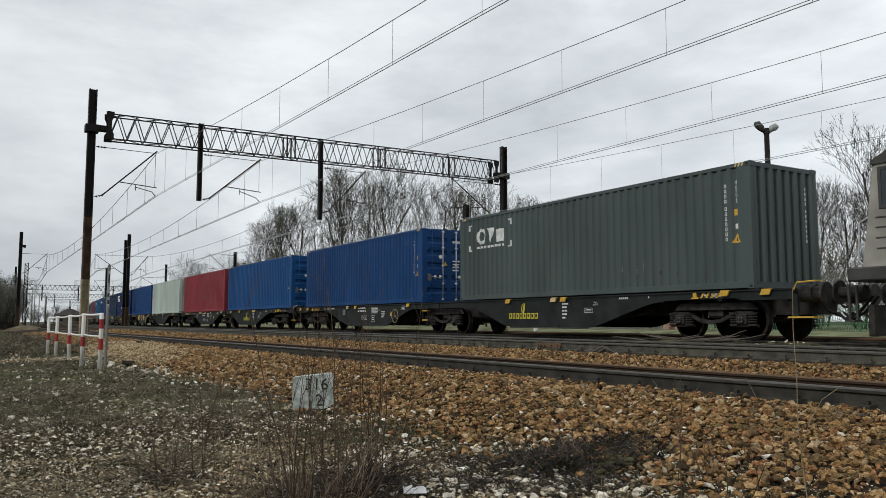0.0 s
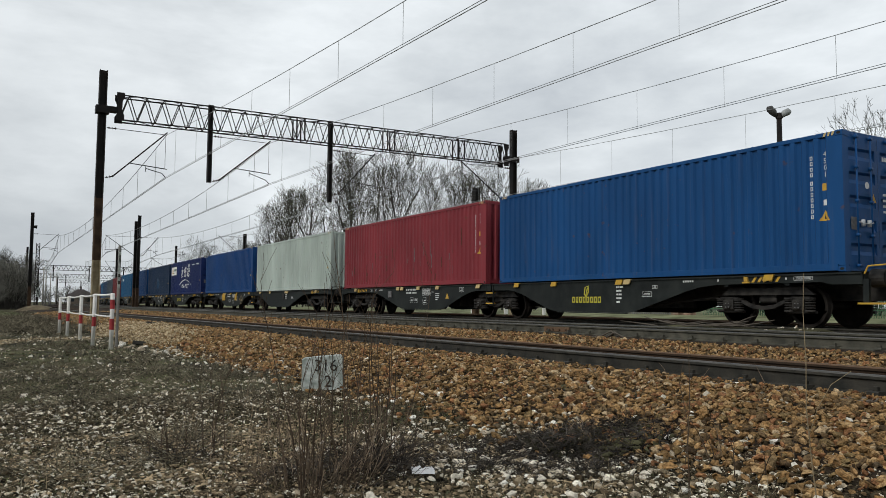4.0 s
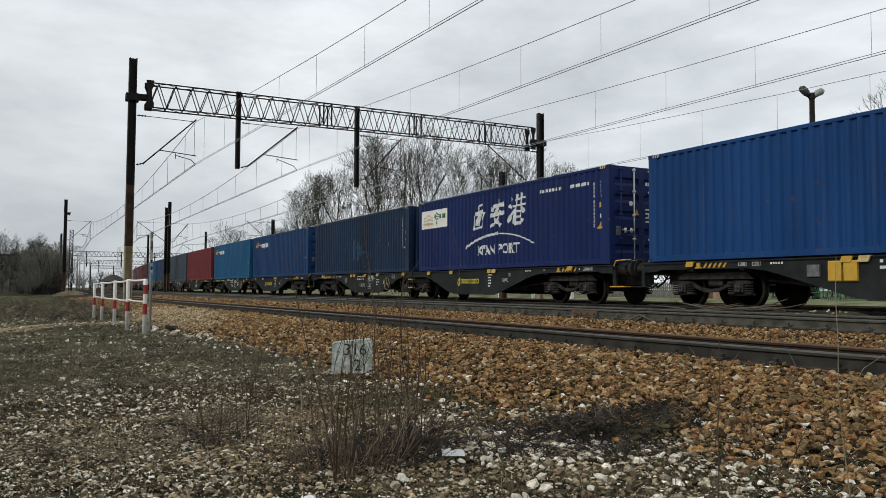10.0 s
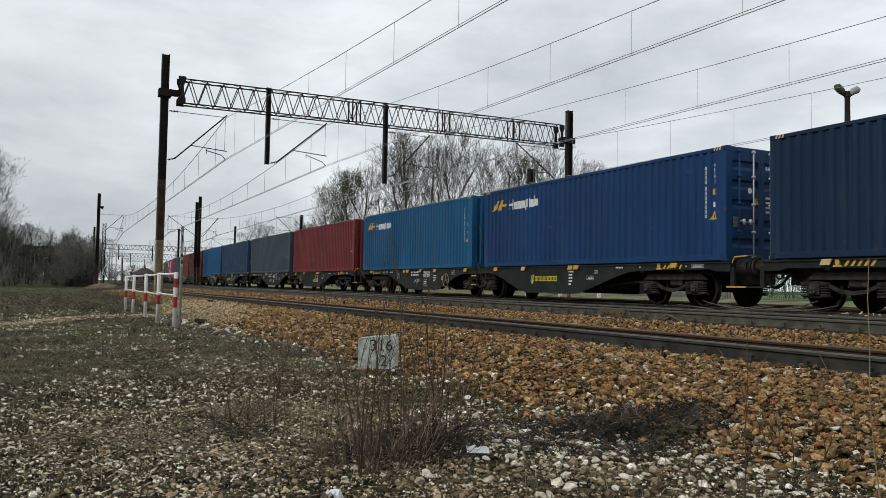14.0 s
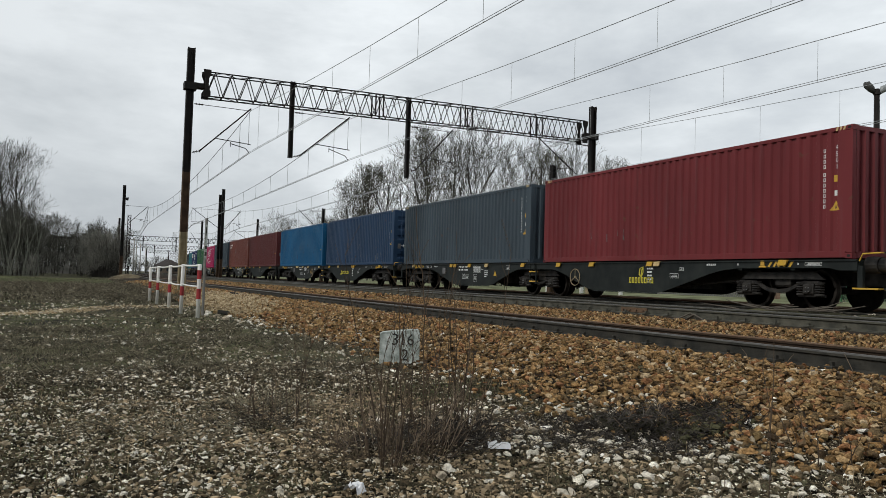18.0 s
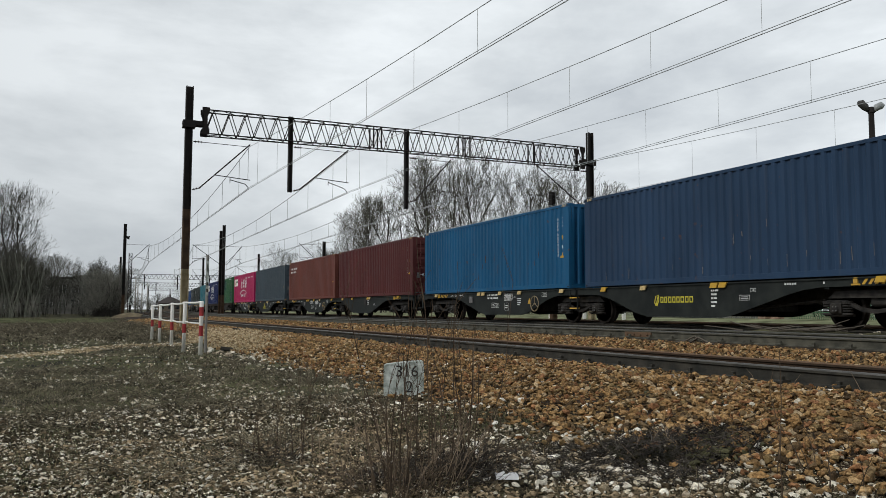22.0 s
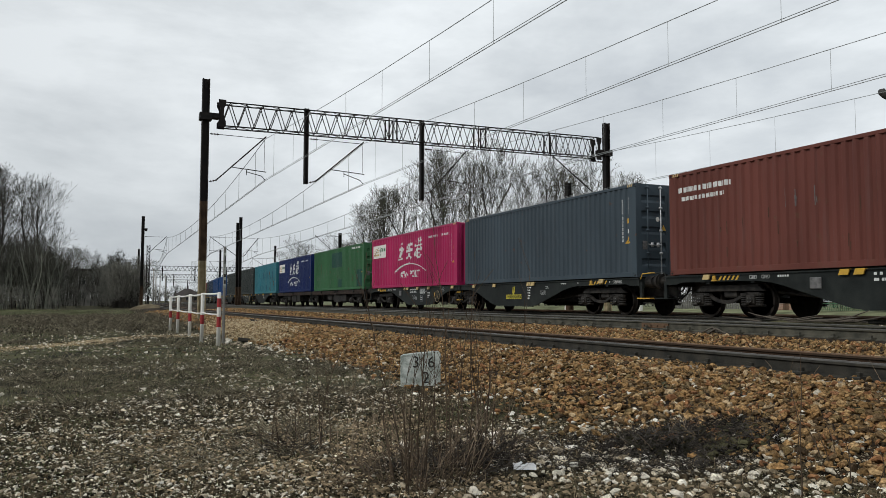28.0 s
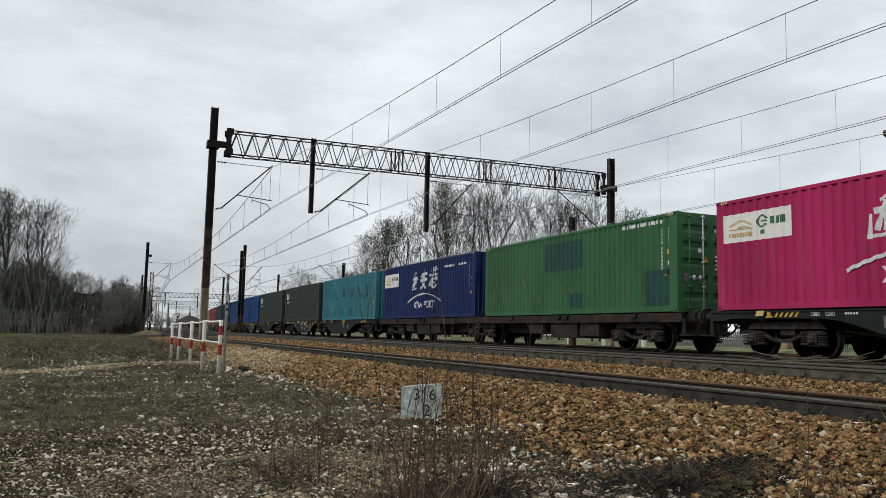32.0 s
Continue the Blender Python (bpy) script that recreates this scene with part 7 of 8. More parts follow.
def turns(n, g, tilt=0.5):
    """Random turns, mostly about the upright."""
    a = g.uniform(0, 2 * np.pi, n)
    b, c = g.normal(0, tilt, n), g.normal(0, tilt, n)
    ca, sa, cb, sb, cc, sc = np.cos(a), np.sin(a), np.cos(b), np.sin(b), np.cos(c), np.sin(c)
    rz = np.zeros((n, 3, 3))
    rz[:, 0, 0], rz[:, 0, 1], rz[:, 1, 0], rz[:, 1, 1], rz[:, 2, 2] = ca, -sa, sa, ca, 1
    rx = np.zeros((n, 3, 3))
    rx[:, 0, 0], rx[:, 1, 1], rx[:, 1, 2], rx[:, 2, 1], rx[:, 2, 2] = 1, cb, -sb, sb, cb
    ry = np.zeros((n, 3, 3))
    ry[:, 1, 1], ry[:, 0, 0], ry[:, 0, 2], ry[:, 2, 0], ry[:, 2, 2] = 1, cc, sc, -sc, cc
    return rz @ rx @ ry


def scatter(name, spots, sizes, mat, label, category, seed, sink=0.25, tilt=0.5, fine=False, heave=0.0):
    """Many stones in one mesh."""
    g = np.random.default_rng(seed)
    n = len(spots)
    shapes, tris = (PEBBLES, PEBBLE_FACES) if fine else (ROCKS, ROCK_FACES)
    kinds = g.integers(0, len(shapes), n)
    rot = turns(n, g, tilt)
    base = np.array(shapes)[kinds] * sizes[:, None, None]
    verts = np.einsum("nij,nkj->nki", rot, base) + spots[:, None, :]
    verts[:, :, 2] += (sizes * (0.5 - sink) + g.uniform(-heave, heave, n))[:, None]
    k = len(shapes[0])
    faces = (tris[kinds] + (np.arange(n) * k)[:, None, None]).reshape(-1, 3)
    ob = new(name, bulk_mesh(name, verts.reshape(-1, 3), faces, mat))
    return tagged(ob, label, category, kind="stuff")


def spread(x0, x1, y0, y1, per_metre, seed, keep=None):
    """Spots on the ground in a strip, thinned by keep(x, y) in 0..1."""
    g = np.random.default_rng(seed)
    n = int((x1 - x0) * (y1 - y0) * per_metre)
    xs, ys, dice = g.uniform(x0, x1, n), g.uniform(y0, y1, n), g.random(n)
    out = []
    for x, y, q in zip(xs, ys, dice):
        if keep is None or q < keep(x, y):
            out.append((x, y, surface(x, y)))
    return np.array(out)


def shoulder(x, y):
    toe = 3.45 + 0.35 * noise.noise((0, y * 0.45, 9)) + 0.25 * noise.noise((x * 2, y * 2, 4))
    rail = north_track(y) - 0.84
    if x > rail:
        return 0.0
    return 1.0 if x > toe else max(0.0, 0.30 - (toe - x) * 0.5)


def path_line(x):
    """The trodden path: where it runs, as y over x."""
    if x > 0.9:
        return 21.2 + 0.3 * (x - 0.9)
    return 21.2 + 1.6 * (x - 0.9) if x > -1.9 else 16.7 + 0.6 * (x + 1.9)


def patchy(x, y):
    """Where pale gravel lies thick: worn patches and a trodden path."""
    p = noise.noise((x * 0.45 + 3, y * 0.30, 1.5)) + 0.5 * noise.noise((x * 1.3, y * 1.1, 7))
    near = 1.0 if y < 6.5 else max(0.45, 1 - (y - 6.5) * 0.09)
    path = max(0.0, 1 - abs(y - path_line(x)) / 1.0) if x < 2.5 else 0.0
    toe = 1.0 if 2.6 < x < 3.8 and y < 5.5 else 0.0
    return min(1.0, max(0.08, 0.40 + 1.0 * p) * near + 0.7 * path + 0.5 * toe)


def mat_of_weeds(x, y):
    p = noise.noise((x * 0.5 + 11, y * 0.42, 2.5)) + 0.45 * noise.noise((x * 1.6, y * 1.4, 5))
    band = max(0.0, 0.8 - abs(y - 10.5 - 0.3 * x) / 2.2)
    if abs(y - path_line(x)) < 1.1 and x < 2.5:
        return 0.0
    if x > 3.3 + 0.2 * noise.noise((0, y, 0)):
        return 0.0
    return max(0.0, min(1.0, (0.16 + 0.9 * p) * (1.0 if y > 7.5 else 0.45) + 0.45 * band))


def in_wedge(x, y):
    """The open ground west of the tracks, from the near bush to the wood."""
    return x > -0.55 - 0.13 * y


def grit(x, y):
    """Fine pale chips, thick in worn patches and thin under the weed mats."""
    if not in_wedge(x, y):
        return 0.0
    fine = noise.noise((x * 4.5, y * 3.5, 2)) * 0.35
    if x > 1.9 and y < 6.2:
        fine -= 0.45
    return max(0.0, min(1.0, patchy(x, y) * 0.95 + fine + (0.12 if y < 6.2 else 0.02) - 0.35 * mat_of_weeds(x, y)))


def skewed(g, n, low, mean, most):
    """Sizes: many small, few large."""
    return np.minimum(most, low + g.exponential(mean, n))


def bare_patch(x, y):
    """Bright broken limestone beside the bush and at the foot of the ballast."""
    d = ((x - 2.75) / 0.95) ** 2 + ((y - 4.2) / 1.1) ** 2
    return max(0.0, min(1.0, 1.25 - d + 0.9 * noise.noise((x * 1.6, y * 1.6, 6))))


def lay_stones():
    g = np.random.default_rng(3)
    label = "loose rusty brown ballast stones on the shoulder"
    near = spread(2.6, 6.9, 1.7, 9, 740, 21, shoulder)
    scatter("ballast_stones", near, skewed(g, len(near), 0.016, 0.010, 0.046), BALLAST, label, "ballast", 1, 0.25, 0.4, heave=0.040)
    near = spread(2.6, 6.9, 9, 16, 440, 31, shoulder)
    scatter("ballast_stones", near, skewed(g, len(near), 0.019, 0.011, 0.052), BALLAST, label, "ballast", 11, 0.25, 0.45, heave=0.040)
    mid = spread(2.6, 6.6, 16, 30, 290, 22, shoulder)
    scatter("ballast_stones", mid, skewed(g, len(mid), 0.030, 0.014, 0.065), BALLAST, "loose rusty brown ballast stones along the first track", "ballast", 2, 0.25, 0.9, heave=0.025)
    far = spread(2.6, 6.4, 30, 60, 110, 23, shoulder)
    scatter("ballast_stones", far, g.uniform(0.05, 0.085, len(far)), BALLAST, "distant rusty brown ballast stones", "ballast", 3, 0.25, 0.9, heave=0.03)
    crib = spread(8.0, 10.0, 2.5, 24, 520, 24, lambda x, y: 1.0 if x > north_track(y) + 0.84 else 0.0)
    scatter("ballast_stones", crib, skewed(g, len(crib), 0.020, 0.011, 0.050), BALLAST, "rusty brown ballast stones between two tracks", "ballast", 4, 0.25, 0.8, heave=0.028)
    between = spread(6.0, 12.5, 24, 62, 60, 55, lambda x, y: 1.0 if 0.84 < x - north_track(y) < 3.4 else 0.0)
    scatter("ballast_stones", between, g.uniform(0.045, 0.085, len(between)), BALLAST, "distant ballast stones between two tracks", "ballast", 25, 0.25, 0.9, heave=0.03)
    waste = spread(11.7, 15.3, 6, 30, 60, 65, lambda x, y: max(0.0, min(1.0, 0.4 + 1.2 * noise.noise((x * 0.9, y * 0.5, 5)))))
    scatter("pale_gravel", waste, g.uniform(0.02, 0.05, len(waste)), SPILL, "pale grit and rubble between the tracks", "gravel", 35, 0.0, 0.4, True)
    six = spread(11.7, 15.2, 6, 30, 220, 25)
    scatter("ballast_stones", six, g.uniform(0.03, 0.06, len(six)), BALLAST, "dusty ballast stones beside the train's track", "ballast", 5, 0.25, 0.9)
    behind = spread(2.6, 6.9, -7, 1.7, 260, 51, shoulder)
    scatter("ballast_stones", behind, g.uniform(0.02, 0.045, len(behind)), BALLAST, label, "ballast", 21, 0.25, 0.9, heave=0.024)
    # pale sandy stone that has run off the shoulder by the barrier
    spill = spread(2.5, 5.6, 17.0, 32, 800, 61, lambda x, y: max(0.0, min(1.0, 1.15 - ((x - 3.85 - 0.06 * (y - 22)) / 1.15) ** 2 - ((y - 24.0) / 7.0) ** 2 + 0.6 * noise.noise((x * 1.3, y * 0.8, 3)))))
    scatter("sandy_spill", spill, skewed(g, len(spill), 0.016, 0.009, 0.036), SPILL, "pale sandy stone spilled down the ballast slope", "gravel", 31, -1.3, 0.5, True, heave=0.02)
    lumps = spread(2.3, 4.0, 14.0, 21, 16, 62, lambda x, y: max(0.0, min(1.0, 1.1 - ((x - 2.55 - 0.10 * (19 - y)) / 0.42) ** 2)))
    scatter("pale_stones", lumps, skewed(g, len(lumps), 0.022, 0.022, 0.085), LIMESTONE, "lumps of pale limestone along the foot of the ballast", "stones", 32, 0.1, 0.35)
    chips = spread(-7.0, 4.0, -6, 2.3, 200, 52, patchy)
    scatter("pale_gravel", chips, skewed(g, len(chips), 0.009, 0.007, 0.035), WHITE_STONE, "pale limestone chips strewn over dark soil", "gravel", 22, 0.15, 0.4, True)
    chips = spread(-9.0, -1.8, 2.3, 12, 200, 53, patchy)
    scatter("pale_gravel", chips, skewed(g, len(chips), 0.009, 0.007, 0.035), WHITE_STONE, "pale limestone chips strewn over dark soil", "gravel", 23, 0.15, 0.4, True)
    odd = spread(3.0, 6.2, 2.0, 16, 9, 26, shoulder)
    scatter("pale_stones", odd, g.uniform(0.022, 0.042, len(odd)), LIMESTONE, "pale limestone pieces among the ballast", "stones", 6, 0.0)
    chips = spread(-1.8, 4.1, 2.3, 6.2, 3500, 27, grit)
    scatter("pale_gravel", chips, skewed(g, len(chips), 0.0044, 0.0033, 0.020), WHITE_STONE, "pale limestone chips strewn over dark soil", "gravel", 7, 0.15, 0.35, True)
    chips = spread(-2.6, 4.0, 6.2, 12, 1700, 34, grit)
    scatter("pale_gravel", chips, skewed(g, len(chips), 0.0064, 0.0050, 0.030), WHITE_STONE, "pale limestone chips strewn over dark soil", "gravel", 12, 0.15, 0.3, True)
    chips = spread(-5.0, 3.8, 12, 26, 260, 28, grit)
    scatter("pale_gravel", chips, skewed(g, len(chips), 0.010, 0.009, 0.046), WHITE_STONE, "pale limestone gravel among dead weeds", "gravel", 8, 0.15, 0.3, True)
    chips = spread(-9.0, 3.6, 26, 60, 16, 35, grit)
    scatter("pale_gravel", chips, np.minimum(0.10, 0.03 + g.exponential(0.015, len(chips))), WHITE_STONE, "distant pale gravel among the weeds", "gravel", 13, 0.3, 0.3, True)
    white = spread(-1.8, 3.6, 2.3, 8.5, 1300, 54, lambda x, y: grit(x, y) * (1.0 if x < 0.9 else 0.32))
    scatter("pale_gravel", white, skewed(g, len(white), 0.0044, 0.0034, 0.020), LIMESTONE, "bright limestone chips strewn over dark soil", "gravel", 24, 0.05, 0.3, True)
    white = spread(-3.5, 3.2, 7.5, 17, 7, 56)
    scatter("pale_stones", white, skewed(g, len(white), 0.012, 0.010, 0.045), LIMESTONE, "single pale stones lying on the weeds", "stones", 26, 0.05, 0.25, True)
    some = spread(-1.8, 4.0, 2.3, 9, 20, 36, grit)
    scatter("pale_stones", some, g.uniform(0.012, 0.030, len(some)), WHITE_STONE, "larger pale stones on the dark soil", "stones", 14, 0.15, 0.4)
    big = spread(2.0, 4.3, 2.3, 5.2, 34, 29)
    scatter("pale_stones", big, g.uniform(0.018, 0.040, len(big)), WHITE_STONE, "larger pale stones at the foot of the ballast", "stones", 9, 0.15, 0.4)
    pale = spread(1.3, 4.4, 2.3, 6.2, 180, 37, bare_patch)
    scatter("pale_stones", pale, skewed(g, len(pale), 0.010, 0.010, 0.045), LIMESTONE, "broken pale limestone pieces at the foot of the ballast", "stones", 15, 0.1, 0.3)
    lone = spread(1.2, 4.9, 2.0, 3.9, 48, 64, lambda x, y: (0.35 if x < 1.9 else 0.9 if x < 3.9 else 0.4) * max(0.0, min(1.0, (3.9 - y) * 1.2)))
    scatter("pale_stones", lone, skewed(g, len(lone), 0.013, 0.009, 0.036), LIMESTONE, "rounded cream limestone pieces among the ballast", "stones", 34, 0.0, 0.3)
    foot = spread(2.3, 3.7, 5.3, 20, 14, 38, lambda x, y: max(0.0, 1 - abs(x - 3.1) / 0.6))
    scatter("pale_stones", foot, g.uniform(0.015, 0.045, len(foot)), LIMESTONE, "broken pale limestone pieces at the foot of the ballast", "stones", 16, 0.1, 0.25)
    path = spread(-6.0, 2.6, 13.5, 23.0, 1700, 39, lambda x, y: max(0.0, 1 - abs(y - path_line(x)) / 1.1) * (1.1 + 0.6 * noise.noise((x, y, 2))))
    scatter("pale_gravel", path, g.uniform(0.009, 0.020, len(path)), SPILL, "pale sandy gravel of a trodden path", "gravel", 17, 0.1, 0.25, True)
    # dark crumbs added under the brambles in place of the shade in the heap
    bramble_shade = spread(2.9, 4.2, 3.4, 4.7, 1500, 63, lambda x, y: max(0.0, min(1.0, 0.9 * (1.05 - ((x - 3.55) / 0.55) ** 2 - ((y - 4.02) / 0.45) ** 2) + 0.5 * noise.noise((x * 4, y * 4, 2)))))
    scatter("soil_crumbs", bramble_shade, g.uniform(0.015, 0.035, len(bramble_shade)), SOIL, "dark crumbs added as shade under the dead brambles", "soil", 33, -0.5, 0.5, True, heave=0.02)
    dark = spread(-1.8, 3.9, 2.2, 8, 2600, 33)
    scatter("soil_crumbs", dark, g.uniform(0.004, 0.016, len(dark)), SOIL_CRUMB, "dark soil crumbs and grit", "soil", 10, 0.2, 0.5, True)


lay_stones()


def blades(name, roots, heights, lean, width, mat, label, category, seed):
    """Dead stalks and blades, a bent sliver each."""
    g = np.random.default_rng(seed)
    n = len(roots)
    a = g.uniform(0, 2 * np.pi, n)
    out = np.stack([np.cos(a), np.sin(a), np.zeros(n)], 1)
    side = np.stack([-np.sin(a), np.cos(a), np.zeros(n)], 1) * width
    ln = g.uniform(0.2, 1.0, n)[:, None] * lean
    h = heights[:, None]
    up = np.array([[0, 0, 1.0]])
    mid = roots + (up * 0.55 + out * ln * 0.35) * h
    tip = roots + (up * (1 - 0.35 * ln) + out * ln) * h
    verts = np.stack([roots - side, roots + side, mid + side * 0.7, mid - side * 0.7, tip], 1).reshape(-1, 3)
    k = np.arange(n)[:, None] * 5
    faces = np.concatenate([k + np.array([[0, 1, 2]]), k + np.array([[0, 2, 3]]), k + np.array([[3, 2, 4]])])
    ob = new(name, bulk_mesh(name, verts, faces, mat))
    return tagged(ob, label, category, kind="stuff")


def lay_weeds():
    g = np.random.default_rng(9)
    spots = spread(-2.6, 3.6, 2.4, 12, 1700, 41, mat_of_weeds)
    blades("dead_weeds", spots, g.uniform(0.014, 0.055, len(spots)), 1.6, 0.0034, WEED, "dark mat of dead creeping weeds", "weeds", 1)
    spots = spread(-9, 3.4, 12, 30, 230, 42, mat_of_weeds)
    blades("dead_weeds", spots, g.uniform(0.02, 0.075, len(spots)), 1.9, 0.008, WEED, "dark mat of dead creeping weeds", "weeds", 2)
    spots = spread(-14, 3.4, 25, 84, 150, 43, lambda x, y: max(0.0, min(1.0, (0.75 if y < 56 else 0.25) + 1.4 * noise.noise((x * 0.4, y * 0.16, 6)))) if x > -1.5 - 0.13 * y else 0.0)
    blades("dead_weeds", spots, g.uniform(0.03, 0.11, len(spots)), 1.9, 0.017, WEED, "distant dead brown weeds", "weeds", 3)
    spots = spread(-5.0, 3.6, 2.4, 12, 240, 44, lambda x, y: 0.6 * max(0, min(1, 0.5 - mat_of_weeds(x, y))))
    blades("straw_stalks", spots, g.uniform(0.03, 0.12, len(spots)), 1.1, 0.0018, STRAW, "scattered dry straw stalks", "stalks", 4)
    spots = spread(-1.0, 2.9, 2.0, 6.0, 2300, 48, lambda x, y: max(0.0, min(1.0, 0.85 - 0.5 * abs(x - 1.3) + 0.9 * noise.noise((x * 1.7, y * 1.7, 12)))))
    scatter("leaf_litter", spots, skewed(g, len(spots), 0.007, 0.005, 0.024), LEAF, "dry brown leaf litter under the bush", "leaf litter", 8, 0.2, 0.35, True)
    green = lambda x, y: max(0.0, min(1.0, 0.28 + 1.6 * noise.noise((x * 0.35 + 5, y * 0.3, 8))))
    spots = spread(-3.0, 3.4, 2.6, 12, 1500, 45, lambda x, y: green(x, y) * (0.2 if x > 1.9 and y < 5.5 else 1.0))
    blades("moss_and_grass", spots, g.uniform(0.006, 0.022, len(spots)), 1.4, 0.0035, GRASS, "thin moss and sprouting grass", "grass", 5)
    spots = spread(-8.0, 3.3, 12.0, 36, 170, 49, lambda x, y: min(1.0, green(x, y) + 0.15))
    blades("moss_and_grass", spots, g.uniform(0.012, 0.04, len(spots)), 1.6, 0.008, GRASS, "thin moss and sprouting grass", "grass", 15)
    spots = spread(-14, 2.5, 36, 84, 115, 46, lambda x, y: max(0.0, min(1.0, (0.55 if y > 56 else -0.1) + 1.6 * noise.noise((x * 0.22, y * 0.07, 3)) - 0.1 * max(0, x + 1))) if x > -1.5 - 0.13 * y else 0.0)
    blades("far_grass", spots, g.uniform(0.05, 0.12, len(spots)), 1.1, 0.024, VERGE, "distant strip of pale green grass", "grass", 6)
    spots = spread(23.5, 40, 5, 60, 60, 47)
    spots[:, 2] = -0.45
    blades("far_grass", spots, g.uniform(0.08, 0.28, len(spots)), 0.9, 0.016, GRASS, "green grass beyond the tracks", "grass", 7)


lay_weeds()


def twiggy_bush(x, y, height, spread_r, stems, label, seed, mat, fork=2, thick=0.0036, name="bare_bush", lean_by=0.35):
    """A bush of thin stems that rise apart from one another and fork near their tips."""
    g = random.Random(seed)
    b = thing(name, label, "bush", pose(x, y, surface(x, y) - 0.01), group="bare bushes")
    wood, twigs = [], []
    for _ in range(stems):
        a, rr = g.uniform(0, 2 * math.pi), spread_r * g.random() ** 0.6
        h = height * (0.35 + 0.65 * g.random() ** 1.3) * (1 - 0.35 * rr / max(spread_r, 0.01))
        p = Vector((rr * 0.6 * math.cos(a), rr * 0.6 * math.sin(a), 0))
        d = Vector((math.cos(a) * lean_by * g.random(), math.sin(a) * lean_by * g.random(), 1)).normalized()
        pts, rad = [p], [thick * g.uniform(0.7, 1.3)]
        n = 7
        for i in range(n):
            d = (d + Vector((g.uniform(-1, 1), g.uniform(-1, 1), g.uniform(-0.1, 0.4))) * 0.12).normalized()
            p = p + d * h / n
            pts.append(p)
            rad.append(max(0.0013, rad[0] * (1 - 0.75 * (i + 1) / n)))
            for _ in range(fork if i > 0 else 0):
                if g.random() < 0.5:
                    q, e = p, (d + Vector((g.uniform(-1, 1), g.uniform(-1, 1), g.uniform(-0.1, 0.5))) * 0.6).normalized()
                    tw, tr = [q], [rad[-1] * 0.7 + 0.0003]
                    for _ in range(3):
                        e = (e + Vector((g.uniform(-1, 1), g.uniform(-1, 1), g.uniform(-0.3, 0.5))) * 0.2).normalized()
                        q = q + e * h * g.uniform(0.03, 0.09)
                        tw.append(q)
                        tr.append(0.0012)
                    twigs.append((tw, tr))
        wood.append((pts, rad))
    tagged(part("brushwood", wood_mesh("brushwood", wood, 4, mat), mat, b), kind="stuff")
    if twigs:
        tagged(part("twig_haze", wood_mesh("twig_haze", twigs, 3, mat), mat, b), kind="stuff")
    return b


def tangle(x, y, rx, ry, height, count, label, seed, mat, thick=0.0026, reach=(0.06, 0.24)):
    """A low heap of dead arching runners and twigs."""
    g = random.Random(seed)
    runs = []
    for _ in range(count):
        a, rr = g.uniform(0, 2 * math.pi), g.random() ** 0.55
        px, py = x + rx * rr * math.cos(a), y + ry * rr * math.sin(a)
        top = height * (1 - rr * rr) + 0.02
        p = Vector((px - x, py - y, surface(px, py) + g.uniform(0, top * 0.7)))
        w = g.uniform(0, 2 * math.pi)
        d = Vector((math.cos(w), math.sin(w), g.uniform(-0.1, 0.9))).normalized()
        pts, rad = [p], [thick * g.uniform(0.6, 1.3)]
        ln = g.uniform(*reach)
        for i in range(4):
            d = (d + Vector((g.uniform(-1, 1), g.uniform(-1, 1), g.uniform(-0.8, 0.4))) * 0.3).normalized()
            p = p + d * ln / 4
            p.z = max(p.z, surface(p.x + x, p.y + y) + 0.004)
            pts.append(p)
            rad.append(rad[0] * (1 - 0.18 * (i + 1)))
        runs.append((pts, rad))
    ob = new("bramble_heap", wood_mesh("bramble_heap", runs, 3, mat))
    ob.matrix_basis = pose(x, y, 0)
    tagged(ob, label, "dead brambles", kind="stuff")


twiggy_bush(1.28, 4.90, 1.05, 0.16, 4, "a few thin dark upright stems", 1, TWIG, 3, 0.0042, lean_by=0.2)
twiggy_bush(0.96, 4.72, 0.55, 0.22, 7, "small bare brown bush of thin stems", 11, TWIG, 3, 0.0034, lean_by=0.4)
twiggy_bush(1.32, 3.54, 1.36, 0.26, 12, "tall bare brown bush of thin upright stems", 42, TWIG, 3, 0.0035, lean_by=0.42)
twiggy_bush(1.60, 3.66, 1.50, 0.14, 8, "tall bare brown bush of thin upright stems", 41, TWIG, 3, 0.0034, lean_by=0.2)
twiggy_bush(1.52, 3.72, 0.62, 0.46, 46, "dry tan canes arching out of the bush", 31, TWIG_PALE, 3, 0.0020, lean_by=1.3)
twiggy_bush(1.30, 3.62, 0.50, 0.40, 16, "dry tan canes arching out of the bush", 33, TWIG_PALE, 3, 0.0020, lean_by=1.4)
twiggy_bush(1.25, 4.40, 0.70, 0.60, 9, "thin bare tan stems beside the larger bush", 2, TWIG_PALE, 2, 0.0026)
tangle(1.45, 3.75, 0.60, 0.36, 0.20, 260, "tangle of dry brown twigs round the bush", 3, TWIG, 0.0018)
tangle(1.62, 3.80, 0.42, 0.28, 0.22, 480, "dark dead stalks at the foot of the bush", 13, BRAMBLE, 0.0022)
tangle(0.98, 4.72, 0.26, 0.20, 0.09, 120, "dark dead stalks at the foot of the bush", 14, BRAMBLE, 0.0022)
twiggy_bush(2.00, 4.02, 1.48, 0.24, 10, "sparse bare bush with a few tall stems", 4, TWIG, 3, 0.0042, lean_by=0.3)
twiggy_bush(2.00, 4.02, 0.34, 0.30, 44, "dark clump of short dead stems", 32, BRAMBLE, 3, 0.0022, lean_by=1.2)
